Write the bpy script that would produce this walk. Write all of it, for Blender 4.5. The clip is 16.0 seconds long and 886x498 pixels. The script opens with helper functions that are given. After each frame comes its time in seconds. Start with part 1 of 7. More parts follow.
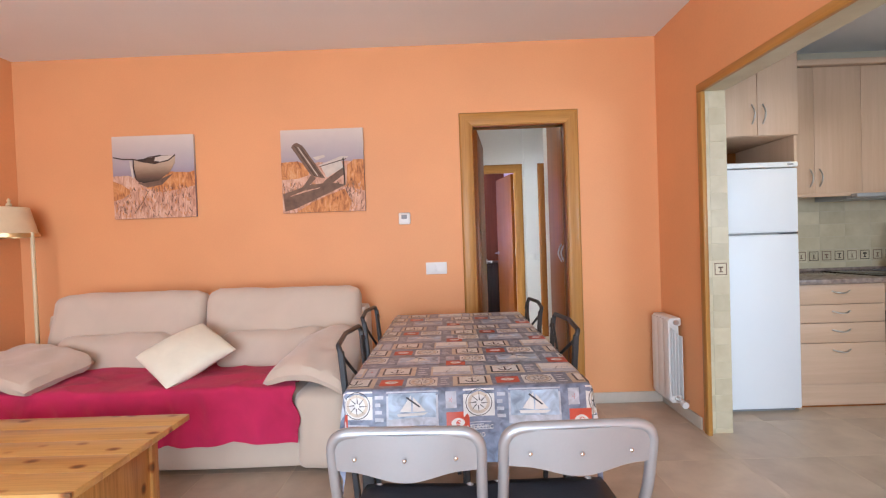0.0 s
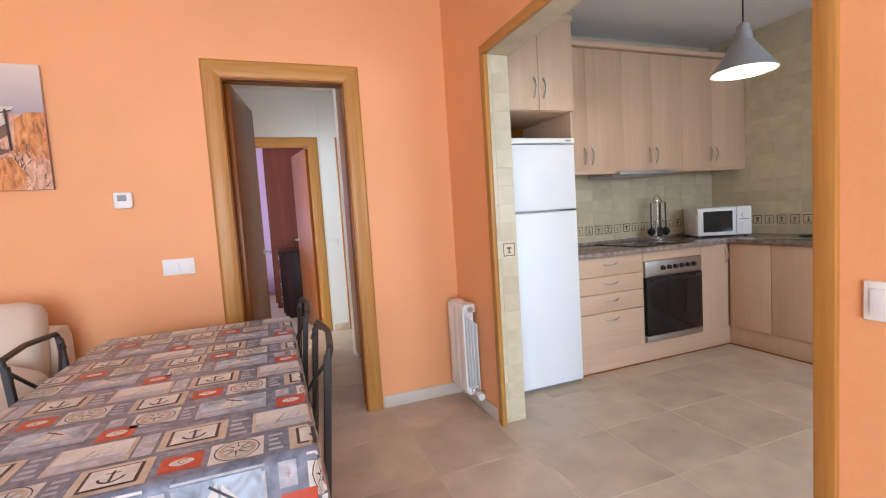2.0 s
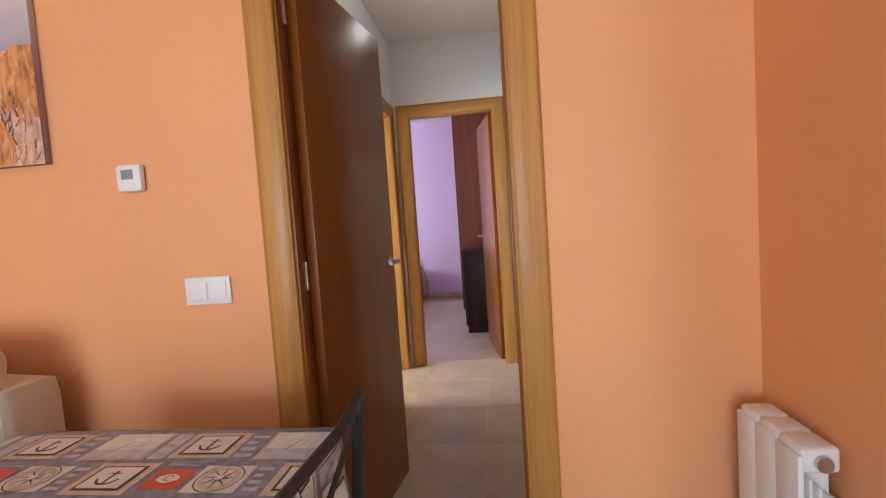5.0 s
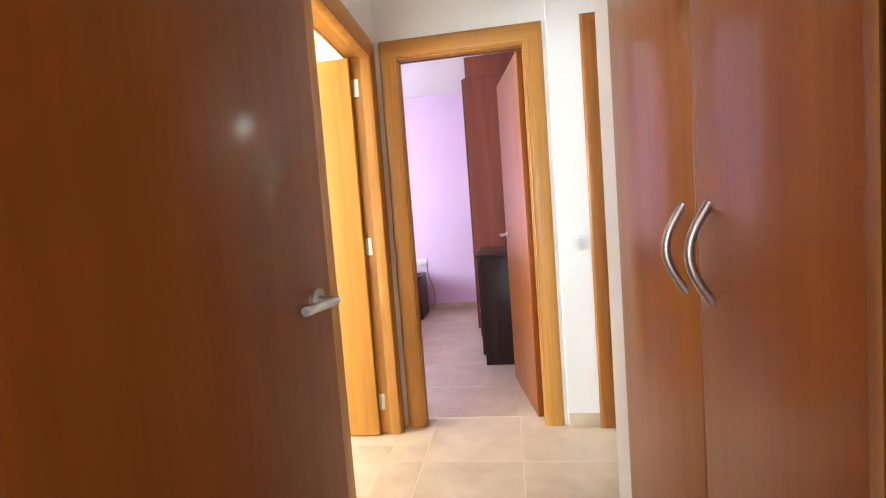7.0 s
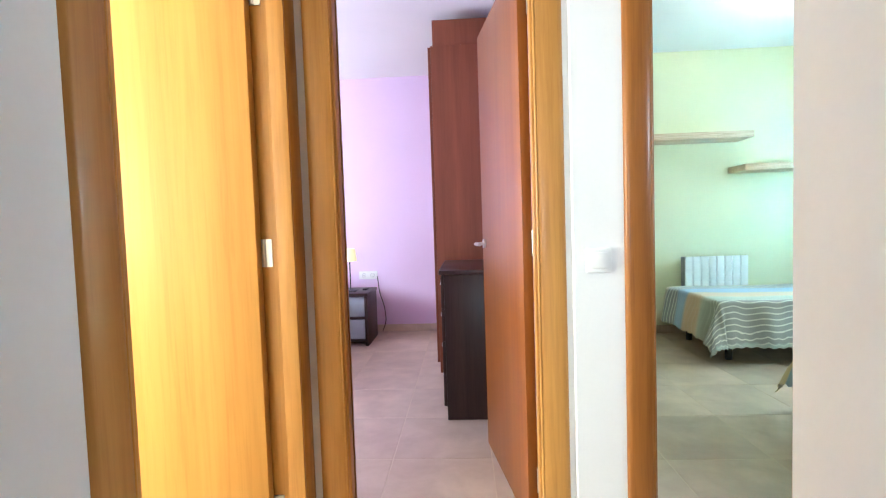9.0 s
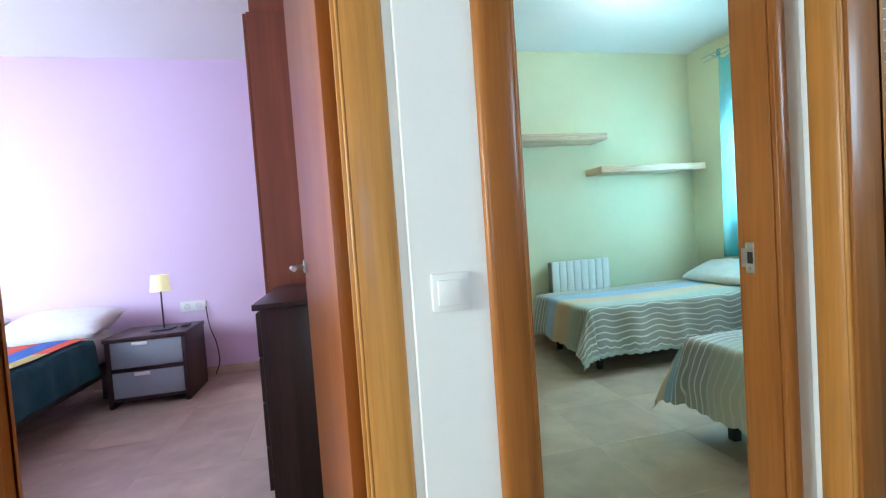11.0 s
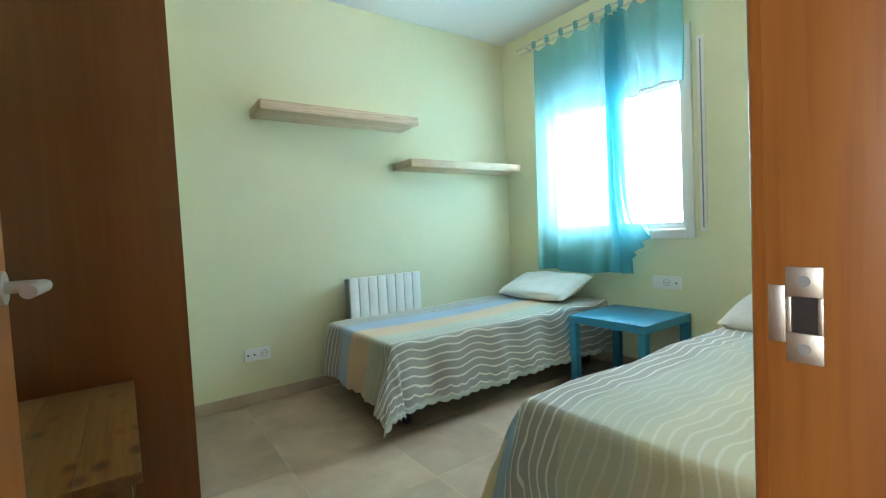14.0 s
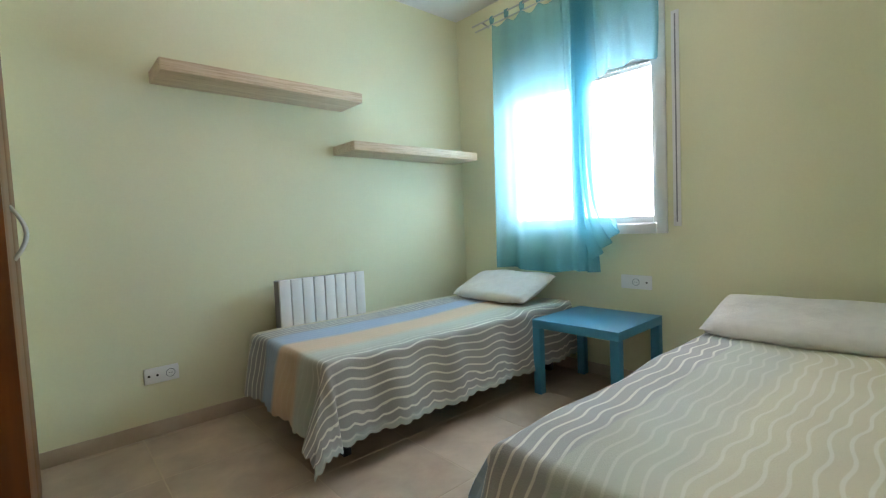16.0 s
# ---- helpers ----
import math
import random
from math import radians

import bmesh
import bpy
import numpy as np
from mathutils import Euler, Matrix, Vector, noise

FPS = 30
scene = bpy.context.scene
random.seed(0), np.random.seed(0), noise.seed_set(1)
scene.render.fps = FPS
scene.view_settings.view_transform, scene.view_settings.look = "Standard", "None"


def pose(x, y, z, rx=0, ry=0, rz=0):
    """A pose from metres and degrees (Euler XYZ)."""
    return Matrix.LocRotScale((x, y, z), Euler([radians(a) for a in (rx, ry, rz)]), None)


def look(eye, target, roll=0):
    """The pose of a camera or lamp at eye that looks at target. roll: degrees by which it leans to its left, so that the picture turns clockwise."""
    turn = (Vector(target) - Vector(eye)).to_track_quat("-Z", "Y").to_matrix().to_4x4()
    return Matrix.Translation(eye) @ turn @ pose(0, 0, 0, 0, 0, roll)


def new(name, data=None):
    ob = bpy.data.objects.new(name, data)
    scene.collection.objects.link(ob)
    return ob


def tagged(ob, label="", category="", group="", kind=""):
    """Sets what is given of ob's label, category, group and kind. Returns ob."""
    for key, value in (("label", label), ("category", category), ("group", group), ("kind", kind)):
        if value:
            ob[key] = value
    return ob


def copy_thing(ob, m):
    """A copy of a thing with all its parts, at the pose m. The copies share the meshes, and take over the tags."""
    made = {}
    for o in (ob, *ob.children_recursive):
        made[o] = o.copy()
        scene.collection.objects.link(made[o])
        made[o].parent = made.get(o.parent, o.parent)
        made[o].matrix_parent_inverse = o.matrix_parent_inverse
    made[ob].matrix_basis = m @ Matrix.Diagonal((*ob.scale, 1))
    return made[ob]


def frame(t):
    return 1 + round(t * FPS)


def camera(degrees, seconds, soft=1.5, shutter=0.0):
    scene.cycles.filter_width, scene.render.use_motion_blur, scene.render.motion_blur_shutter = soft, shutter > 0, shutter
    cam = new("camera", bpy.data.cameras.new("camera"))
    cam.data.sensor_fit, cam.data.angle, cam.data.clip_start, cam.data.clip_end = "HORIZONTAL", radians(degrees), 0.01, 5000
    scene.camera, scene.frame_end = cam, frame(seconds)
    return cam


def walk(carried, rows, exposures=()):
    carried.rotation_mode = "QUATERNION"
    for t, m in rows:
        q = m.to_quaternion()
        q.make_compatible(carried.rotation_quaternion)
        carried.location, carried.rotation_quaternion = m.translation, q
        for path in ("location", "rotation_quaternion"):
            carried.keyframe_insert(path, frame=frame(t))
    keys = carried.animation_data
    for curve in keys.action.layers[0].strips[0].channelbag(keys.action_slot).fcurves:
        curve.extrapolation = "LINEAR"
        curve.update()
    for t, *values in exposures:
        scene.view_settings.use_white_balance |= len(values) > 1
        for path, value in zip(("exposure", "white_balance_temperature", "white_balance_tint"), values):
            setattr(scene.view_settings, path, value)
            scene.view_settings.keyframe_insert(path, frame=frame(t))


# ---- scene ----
cam = camera(89.0, 16.0, 1.2)
PATH = [
    (0, (0.054, -0.035, 1.202), (0.029, 1.965, 1.167), -2.0),
    (0.5, (0.129, 0.014, 1.195), (0.293, 2.006, 1.155), -2.1),
    (1, (0.193, 0.137, 1.187), (0.604, 2.093, 1.104), -2.2),
    (1.5, (0.287, 0.277, 1.199), (0.922, 2.169, 1.073), -2.3),
    (2, (0.439, 0.447, 1.194), (1.142, 2.314, 1.044), -3.7),
    (2.5, (0.586, 0.607, 1.189), (1.26, 2.485, 1.052), -3.9),
    (3, (0.723, 0.819, 1.193), (1.247, 2.745, 1.06), -3.7),
    (3.5, (0.845, 1.051, 1.183), (1.174, 3.02, 1.054), -3.2),
    (4, (0.924, 1.313, 1.192), (0.962, 3.309, 1.063), -3.1),
    (6.5, (0.733, 2.803, 1.146), (0.423, 4.775, 1.017), -4.1),
    (7, (0.737, 3.085, 1.143), (0.455, 5.061, 1.014), -4.3),
    (7.5, (0.690, 3.355, 1.108), (0.455, 5.338, 0.990), -2.5),
    (8, (0.626, 3.598, 1.096), (0.438, 5.586, 0.981), -1.8),
    (10.5, (0.786, 4.412, 1.087), (1.01, 6.399, 1.029), -3.6),
    (11, (0.863, 4.556, 1.097), (1.304, 6.505, 1.021), -4.0),
    (11.5, (0.923, 4.728, 1.08), (1.664, 6.584, 0.996), -2.7),
    (12, (0.988, 4.873, 1.07), (1.95, 6.625, 0.986), -1.8),
    (12.5, (1.092, 5.027, 1.077), (2.154, 6.72, 0.99), -2.6),
    (13, (1.197, 5.148, 1.077), (2.361, 6.772, 0.991), -2.9),
    (13.5, (1.337, 5.293, 1.082), (2.485, 6.928, 0.992), -2.9),
    (14, (1.45, 5.404, 1.059), (2.607, 7.033, 0.973), -2.8),
    (14.5, (1.537, 5.539, 1.062), (2.693, 7.168, 0.959), -3.0),
    (15, (1.588, 5.638, 1.067), (2.751, 7.261, 0.952), -3.5),
    (15.5, (1.66, 5.676, 1.057), (2.899, 7.242, 0.941), -2.9),
    (16, (1.694, 5.713, 1.041), (3.019, 7.207, 0.929), -2.5),
]
EXPOSURES = [(0, -0.2, 5600, 8), (0.6, -0.32, 5600, 9), (1.3, -0.28, 5600, 9), (2.2, 0.0, 5650, 9), (3, 0.04, 5650, 8), (4, -0.36, 5700, 8), (6.5, -0.08, 5800, 8), (7, 0.5, 5900, 7), (7.5, 0.68, 5800, 5), (8, 0.7, 5700, 4), (10.5, 0.05, 5250, -3), (11.5, 0.0, 5100, -4), (12.5, -0.1, 5350, 0), (13.5, -0.1, 5600, 2), (14.5, -0.22, 6050, 15), (16, -0.47, 6250, 25)]
walk(cam, [(t, look(eye, aim, roll)) for t, eye, aim, roll in PATH], EXPOSURES)

# ---- world and daylight ----
world = bpy.data.worlds.new("sky")
scene.world = world
world.use_nodes = True
wn = world.node_tree
sky = wn.nodes.new("ShaderNodeTexSky")
sky.sky_type = "NISHITA"
sky.sun_disc = False
sky.sun_elevation, sky.sun_rotation = radians(42), radians(250)
wn.links.new(sky.outputs[0], wn.nodes["Background"].inputs[0])
wn.nodes["Background"].inputs[1].default_value = 0.12
sun = new("sun", bpy.data.lights.new("sun", "SUN"))
sun.data.energy, sun.data.angle, sun.data.color = 3.0, radians(0.5), (1, 0.95, 0.88)
sun.matrix_basis = look((-10, -12, 14), (0, 0, 0))


def window_light(name, eye, target, w, h, watts, col):
    """Daylight entering at an opening, seen or assumed."""
    d = bpy.data.lights.new(name, "AREA")
    d.shape, d.size, d.size_y, d.energy, d.color = "RECTANGLE", w, h, watts, col
    ob = new(name, d)
    ob.matrix_basis = look(eye, target)
    return ob


DAY = (0.86, 0.93, 1.0)
window_light("daylight_living", (-0.7, -2.52, 1.15), (-0.7, 3, 0.75), 3.0, 2.0, 197, (0.87, 0.94, 1.0))
# unseen window, assumed so that cool light reaches the kitchen units
window_light("assumed_light_kitchen", (3.0, -0.52, 1.5), (3.2, 2.2, -0.7), 1.2, 0.85, 56, (0.78, 0.88, 1.0))
window_light("daylight_green", (4.50, 7.4, 1.45), (2, 7.3, 1.2), 1.0, 0.9, 40, (0.95, 0.98, 1.0))
window_light("daylight_lilac", (-2.9, 6.9, 1.4), (0.5, 7.9, 0.95), 1.4, 1.3, 104, (0.93, 0.94, 1.0))
# source out of view: assumed at a west window to light the open leaf
window_light("assumed_light_yellow", (-2.9, 4.3, 1.5), (-0.3, 5.0, 1.2), 1.0, 1.2, 165, (1.0, 0.96, 0.85))
window_light("daylight_bath", (3.2, 3.92, 1.8), (2.6, 5.5, 1.2), 0.6, 0.7, 38, DAY)


def lamp_light(name, at, watts, col, size=0.05):
    d = bpy.data.lights.new(name, "POINT")
    d.energy, d.color, d.shadow_soft_size = watts, col, size
    ob = new(name, d)
    ob.location = at
    return ob


lamp_light("pendant_glow", (2.77, 2.10, 1.815), 12, (1, 0.74, 0.42), 0.06)
lamp_light("hall_spot_glow", (0.56, 4.535, 2.40), 2.6, (1, 0.90, 0.76), 0.08)
lamp_light("green_spot_glow", (3.05, 7.2, 2.52), 15, (1, 0.95, 0.80), 0.06)


# ---- materials ----
def nodes_of(name):
    m = bpy.data.materials.new(name)
    m.use_nodes = True
    t = m.node_tree
    return m, t, t.nodes["Principled BSDF"]


def add(t, kind, **kw):
    n = t.nodes.new(kind)
    for k, v in kw.items():
        n.inputs[k.replace("_", " ")].default_value = v
    return n


def ramp(t, stops, interp="LINEAR"):
    n = t.nodes.new("ShaderNodeValToRGB")
    e = n.color_ramp.elements
    n.color_ramp.interpolation = interp
    while len(e) < len(stops):
        e.new(0.5)
    for el, (p, c) in zip(e, stops):
        el.position, el.color = p, (*c, 1)
    return n


def shade(c, k):
    return tuple(min(1, v * k) for v in c)


def coords(t, scale=(1, 1, 1), space="Object"):
    tc = t.nodes.new("ShaderNodeTexCoord")
    mp = t.nodes.new("ShaderNodeMapping")
    mp.inputs["Scale"].default_value = scale
    t.links.new(tc.outputs[space], mp.inputs["Vector"])
    return mp.outputs["Vector"]


def bump(t, b, height, strength, dist=0.002):
    n = add(t, "ShaderNodeBump", Strength=strength, Distance=dist)
    t.links.new(height, n.inputs["Height"])
    t.links.new(n.outputs[0], b.inputs["Normal"])


def plain(name, col, rough=0.5, metal=0.0, vary=0.08, grain=60, relief=0.15, coat=0.0, big=3.0):
    """A surface with large soft stains and fine grain."""
    m, t, b = nodes_of(name)
    v = coords(t)
    n1 = add(t, "ShaderNodeTexNoise", Scale=big, Detail=4.0)
    n2 = add(t, "ShaderNodeTexNoise", Scale=grain, Detail=3.0)
    t.links.new(v, n1.inputs["Vector"]); t.links.new(v, n2.inputs["Vector"])
    mix = t.nodes.new("ShaderNodeMath"); mix.operation = "MULTIPLY_ADD"
    mix.inputs[1].default_value = 0.35
    t.links.new(n2.outputs["Fac"], mix.inputs[0]); t.links.new(n1.outputs["Fac"], mix.inputs[2])
    r = ramp(t, [(0.35, shade(col, 1 - vary)), (0.95, shade(col, 1 + vary))])
    t.links.new(mix.outputs[0], r.inputs[0]); t.links.new(r.outputs[0], b.inputs["Base Color"])
    rr = t.nodes.new("ShaderNodeMapRange")
    rr.inputs["To Min"].default_value, rr.inputs["To Max"].default_value = max(0.03, rough - 0.07), min(1, rough + 0.07)
    t.links.new(n1.outputs["Fac"], rr.inputs["Value"]); t.links.new(rr.outputs[0], b.inputs["Roughness"])
    b.inputs["Metallic"].default_value = metal
    b.inputs["Coat Weight"].default_value = coat
    if relief:
        bump(t, b, n2.outputs["Fac"], relief)
    return m


def wood(name, dark, light, axis="z", rough=0.35, fine=1.0, coat=0.0, knots=False, figure=0.7):
    """Grain runs along the axis."""
    m, t, b = nodes_of(name)
    long, across = 0.9 * fine, 22.0 * fine
    s = {"x": (long, across, across), "y": (across, long, across), "z": (across, across, long)}[axis]
    v = coords(t, s)
    info = t.nodes.new("ShaderNodeObjectInfo")
    off = t.nodes.new("ShaderNodeVectorMath"); off.operation = "ADD"
    sc = t.nodes.new("ShaderNodeVectorMath"); sc.operation = "SCALE"
    sc.inputs[0].default_value = (7, 7, 7)
    t.links.new(info.outputs["Random"], sc.inputs["Scale"])
    t.links.new(v, off.inputs[0]); t.links.new(sc.outputs[0], off.inputs[1])
    n1 = add(t, "ShaderNodeTexNoise", Scale=1.0, Detail=6.0, Roughness=0.6, Distortion=0.6)
    t.links.new(off.outputs[0], n1.inputs["Vector"])
    n2 = add(t, "ShaderNodeTexNoise", Scale=0.16, Detail=3.0, Distortion=1.5)
    t.links.new(off.outputs[0], n2.inputs["Vector"])
    mx = t.nodes.new("ShaderNodeMath"); mx.operation = "MULTIPLY_ADD"; mx.inputs[1].default_value = 0.55
    half = t.nodes.new("ShaderNodeMath"); half.operation = "MULTIPLY"; half.inputs[1].default_value = 0.5
    t.links.new(n2.outputs["Fac"], half.inputs[0])
    t.links.new(n1.outputs["Fac"], mx.inputs[0]); t.links.new(half.outputs[0], mx.inputs[2])
    r = ramp(t, [(0.34, dark), (0.52, tuple((a + c) / 2 for a, c in zip(dark, light))), (0.7, light)])
    t.links.new(mx.outputs[0], r.inputs[0])
    n3 = add(t, "ShaderNodeTexNoise", Scale=5.0, Detail=4.0, Roughness=0.65, Distortion=0.3)
    t.links.new(off.outputs[0], n3.inputs["Vector"])
    pores = ramp(t, [(0.34, (0.66, 0.60, 0.55)), (0.55, (1, 1, 1)), (0.75, (1.0, 1.0, 1.0))])
    t.links.new(n3.outputs["Fac"], pores.inputs[0])
    mulp = t.nodes.new("ShaderNodeMixRGB"); mulp.blend_type = "MULTIPLY"; mulp.inputs[0].default_value = figure
    t.links.new(r.outputs[0], mulp.inputs[1]); t.links.new(pores.outputs[0], mulp.inputs[2])
    out = mulp.outputs[0]
    if knots:
        vk = coords(t, {"x": (5, 9, 9), "y": (9, 5, 9), "z": (9, 9, 6)}[axis])
        vo = add(t, "ShaderNodeTexVoronoi", Scale=1.35)
        t.links.new(vk, vo.inputs["Vector"])
        kr = ramp(t, [(0.09, (0.13, 0.055, 0.035)), (0.15, (0.50, 0.26, 0.16)), (0.24, (1, 1, 1))])
        t.links.new(vo.outputs["Distance"], kr.inputs[0])
        mul = t.nodes.new("ShaderNodeMixRGB"); mul.blend_type = "MULTIPLY"; mul.inputs[0].default_value = 0.85
        t.links.new(out, mul.inputs[1]); t.links.new(kr.outputs[0], mul.inputs[2])
        out = mul.outputs[0]
    t.links.new(out, b.inputs["Base Color"])
    b.inputs["Roughness"].default_value = rough
    b.inputs["Coat Weight"].default_value = coat
    b.inputs["Coat Roughness"].default_value = 0.12
    b.inputs["Specular IOR Level"].default_value = 0.3
    bump(t, b, n1.outputs["Fac"], 0.12, 0.001)
    return m


def tile_mat(name, dark, light, rough=0.3, scale=5.0):
    """Stone-look ceramic, each piece a little different."""
    m, t, b = nodes_of(name)
    v = coords(t)
    info = t.nodes.new("ShaderNodeObjectInfo")
    off = t.nodes.new("ShaderNodeVectorMath"); off.operation = "ADD"
    sc = t.nodes.new("ShaderNodeVectorMath"); sc.operation = "SCALE"; sc.inputs[0].default_value = (9, 5, 3)
    t.links.new(info.outputs["Random"], sc.inputs["Scale"])
    t.links.new(v, off.inputs[0]); t.links.new(sc.outputs[0], off.inputs[1])
    n1 = add(t, "ShaderNodeTexNoise", Scale=scale, Detail=6.0, Roughness=0.55, Distortion=0.25)
    n2 = add(t, "ShaderNodeTexNoise", Scale=scale * 14, Detail=3.0)
    t.links.new(off.outputs[0], n1.inputs["Vector"]); t.links.new(off.outputs[0], n2.inputs["Vector"])
    r = ramp(t, [(0.22, dark), (0.5, tuple((a + c) / 2 for a, c in zip(dark, light))), (0.78, light)])
    t.links.new(n1.outputs["Fac"], r.inputs[0])
    hsv = t.nodes.new("ShaderNodeHueSaturation")
    mr = t.nodes.new("ShaderNodeMapRange"); mr.inputs["To Min"].default_value, mr.inputs["To Max"].default_value = 0.93, 1.07
    t.links.new(info.outputs["Random"], mr.inputs["Value"]); t.links.new(mr.outputs[0], hsv.inputs["Value"])
    t.links.new(r.outputs[0], hsv.inputs["Color"]); t.links.new(hsv.outputs[0], b.inputs["Base Color"])
    rr = t.nodes.new("ShaderNodeMapRange")
    rr.inputs["To Min"].default_value, rr.inputs["To Max"].default_value = rough - 0.08, rough + 0.1
    t.links.new(n1.outputs["Fac"], rr.inputs["Value"]); t.links.new(rr.outputs[0], b.inputs["Roughness"])
    bump(t, b, n2.outputs["Fac"], 0.08, 0.001)
    return m


def fabric(name, col, weave=420, vary=0.12, rough=0.9, wrinkle=9.0, sheen=0.3, depth=0.35):
    m, t, b = nodes_of(name)
    v = coords(t)
    w = add(t, "ShaderNodeTexNoise", Scale=wrinkle, Detail=5.0, Distortion=0.7)
    f = add(t, "ShaderNodeTexNoise", Scale=weave, Detail=2.0)
    t.links.new(v, w.inputs["Vector"]); t.links.new(v, f.inputs["Vector"])
    r = ramp(t, [(0.3, shade(col, 1 - vary)), (0.75, shade(col, 1 + vary))])
    t.links.new(w.outputs["Fac"], r.inputs[0]); t.links.new(r.outputs[0], b.inputs["Base Color"])
    b.inputs["Roughness"].default_value = rough
    b.inputs["Sheen Weight"].default_value = sheen
    mx = t.nodes.new("ShaderNodeMath"); mx.operation = "MULTIPLY_ADD"; mx.inputs[1].default_value = 0.15
    t.links.new(f.outputs["Fac"], mx.inputs[0]); t.links.new(w.outputs["Fac"], mx.inputs[2])
    bump(t, b, mx.outputs[0], depth, 0.012)
    return m


def brushed(name, stops, scale, mix=1.0, rising=False):
    """Brushwork in a few colours; rising: the colours follow one another from the lower edge up."""
    m, t, b = nodes_of(name)
    n = add(t, "ShaderNodeTexNoise", Scale=1.0, Detail=5.0, Roughness=0.62, Distortion=0.8)
    t.links.new(coords(t, scale), n.inputs["Vector"])
    r = ramp(t, stops)
    fac = n.outputs["Fac"]
    if rising:
        sep = t.nodes.new("ShaderNodeSeparateXYZ")
        t.links.new(coords(t, (1, 1, 1), "Generated"), sep.inputs[0])
        mx = t.nodes.new("ShaderNodeMath"); mx.operation = "MULTIPLY_ADD"
        mx.inputs[1].default_value = mix
        low = t.nodes.new("ShaderNodeMath"); low.operation = "SUBTRACT"; low.inputs[1].default_value = mix / 2
        t.links.new(sep.outputs["Z"], low.inputs[0])
        t.links.new(fac, mx.inputs[0]); t.links.new(low.outputs[0], mx.inputs[2])
        fac = mx.outputs[0]
    t.links.new(fac, r.inputs[0]); t.links.new(r.outputs[0], b.inputs["Base Color"])
    b.inputs["Roughness"].default_value = 0.7
    bump(t, b, n.outputs["Fac"], 0.15, 0.001)
    return m


def glow(name, col, strength):
    m, t, b = nodes_of(name)
    b.inputs["Base Color"].default_value = (*col, 1)
    b.inputs["Emission Color"].default_value = (*col, 1)
    b.inputs["Emission Strength"].default_value = strength
    return m


def pane_glass(name, tint=(0.95, 0.98, 0.98), rough=0.0):
    m, t, b = nodes_of(name)
    b.inputs["Base Color"].default_value = (*tint, 1)
    b.inputs["Transmission Weight"].default_value = 1.0
    b.inputs["Roughness"].default_value = rough
    b.inputs["IOR"].default_value = 1.1
    return m


def spread_mat(name, bands, line_bands):
    """Woven bedspread: coloured bands across, pale wavy threads along."""
    m, t, b = nodes_of(name)
    tc = t.nodes.new("ShaderNodeUVMap")
    sep = t.nodes.new("ShaderNodeSeparateXYZ")
    t.links.new(tc.outputs[0], sep.inputs[0])
    band = ramp(t, bands)
    t.links.new(sep.outputs[1], band.inputs[0])
    wob = add(t, "ShaderNodeTexNoise", Scale=5.0, Detail=0.3)
    mp = t.nodes.new("ShaderNodeMapping"); mp.inputs["Scale"].default_value = (1.0, 0.35, 1)
    t.links.new(tc.outputs[0], mp.inputs[0]); t.links.new(mp.outputs[0], wob.inputs["Vector"])
    ma = t.nodes.new("ShaderNodeMath"); ma.operation = "MULTIPLY_ADD"; ma.inputs[1].default_value = 0.10
    t.links.new(wob.outputs["Fac"], ma.inputs[0]); t.links.new(sep.outputs[1], ma.inputs[2])
    fr = t.nodes.new("ShaderNodeMath"); fr.operation = "PINGPONG"; fr.inputs[1].default_value = 0.017
    t.links.new(ma.outputs[0], fr.inputs[0])
    ln = ramp(t, [(0.0, (1, 1, 1)), (0.15, (1, 1, 1)), (0.27, (0, 0, 0))])
    dv = t.nodes.new("ShaderNodeMath"); dv.operation = "DIVIDE"; dv.inputs[1].default_value = 0.017
    t.links.new(fr.outputs[0], dv.inputs[0]); t.links.new(dv.outputs[0], ln.inputs[0])
    msk = ramp(t, [(p, (c, c, c)) for p, c in line_bands])
    t.links.new(sep.outputs[1], msk.inputs[0])
    mu = t.nodes.new("ShaderNodeMath"); mu.operation = "MULTIPLY"
    t.links.new(ln.outputs[0], mu.inputs[0]); t.links.new(msk.outputs[0], mu.inputs[1])
    mix = t.nodes.new("ShaderNodeMixRGB"); mix.inputs[2].default_value = (0.78, 0.77, 0.68, 1)
    t.links.new(mu.outputs[0], mix.inputs[0]); t.links.new(band.outputs[0], mix.inputs[1])
    big = add(t, "ShaderNodeTexNoise", Scale=3.0, Detail=4.0)
    fine = add(t, "ShaderNodeTexNoise", Scale=260.0, Detail=2.0)
    v = coords(t)
    t.links.new(v, big.inputs["Vector"]); t.links.new(v, fine.inputs["Vector"])
    hs = t.nodes.new("ShaderNodeHueSaturation")
    mr = t.nodes.new("ShaderNodeMapRange"); mr.inputs["To Min"].default_value, mr.inputs["To Max"].default_value = 0.85, 1.12
    t.links.new(big.outputs["Fac"], mr.inputs["Value"]); t.links.new(mr.outputs[0], hs.inputs["Value"])
    t.links.new(mix.outputs[0], hs.inputs["Color"]); t.links.new(hs.outputs[0], b.inputs["Base Color"])
    b.inputs["Roughness"].default_value = 0.9
    b.inputs["Sheen Weight"].default_value = 0.2
    ad = t.nodes.new("ShaderNodeMath"); ad.operation = "MULTIPLY_ADD"; ad.inputs[1].default_value = 0.4
    t.links.new(mu.outputs[0], ad.inputs[0]); t.links.new(fine.outputs["Fac"], ad.inputs[2])
    bump(t, b, ad.outputs[0], 0.35, 0.004)
    return m


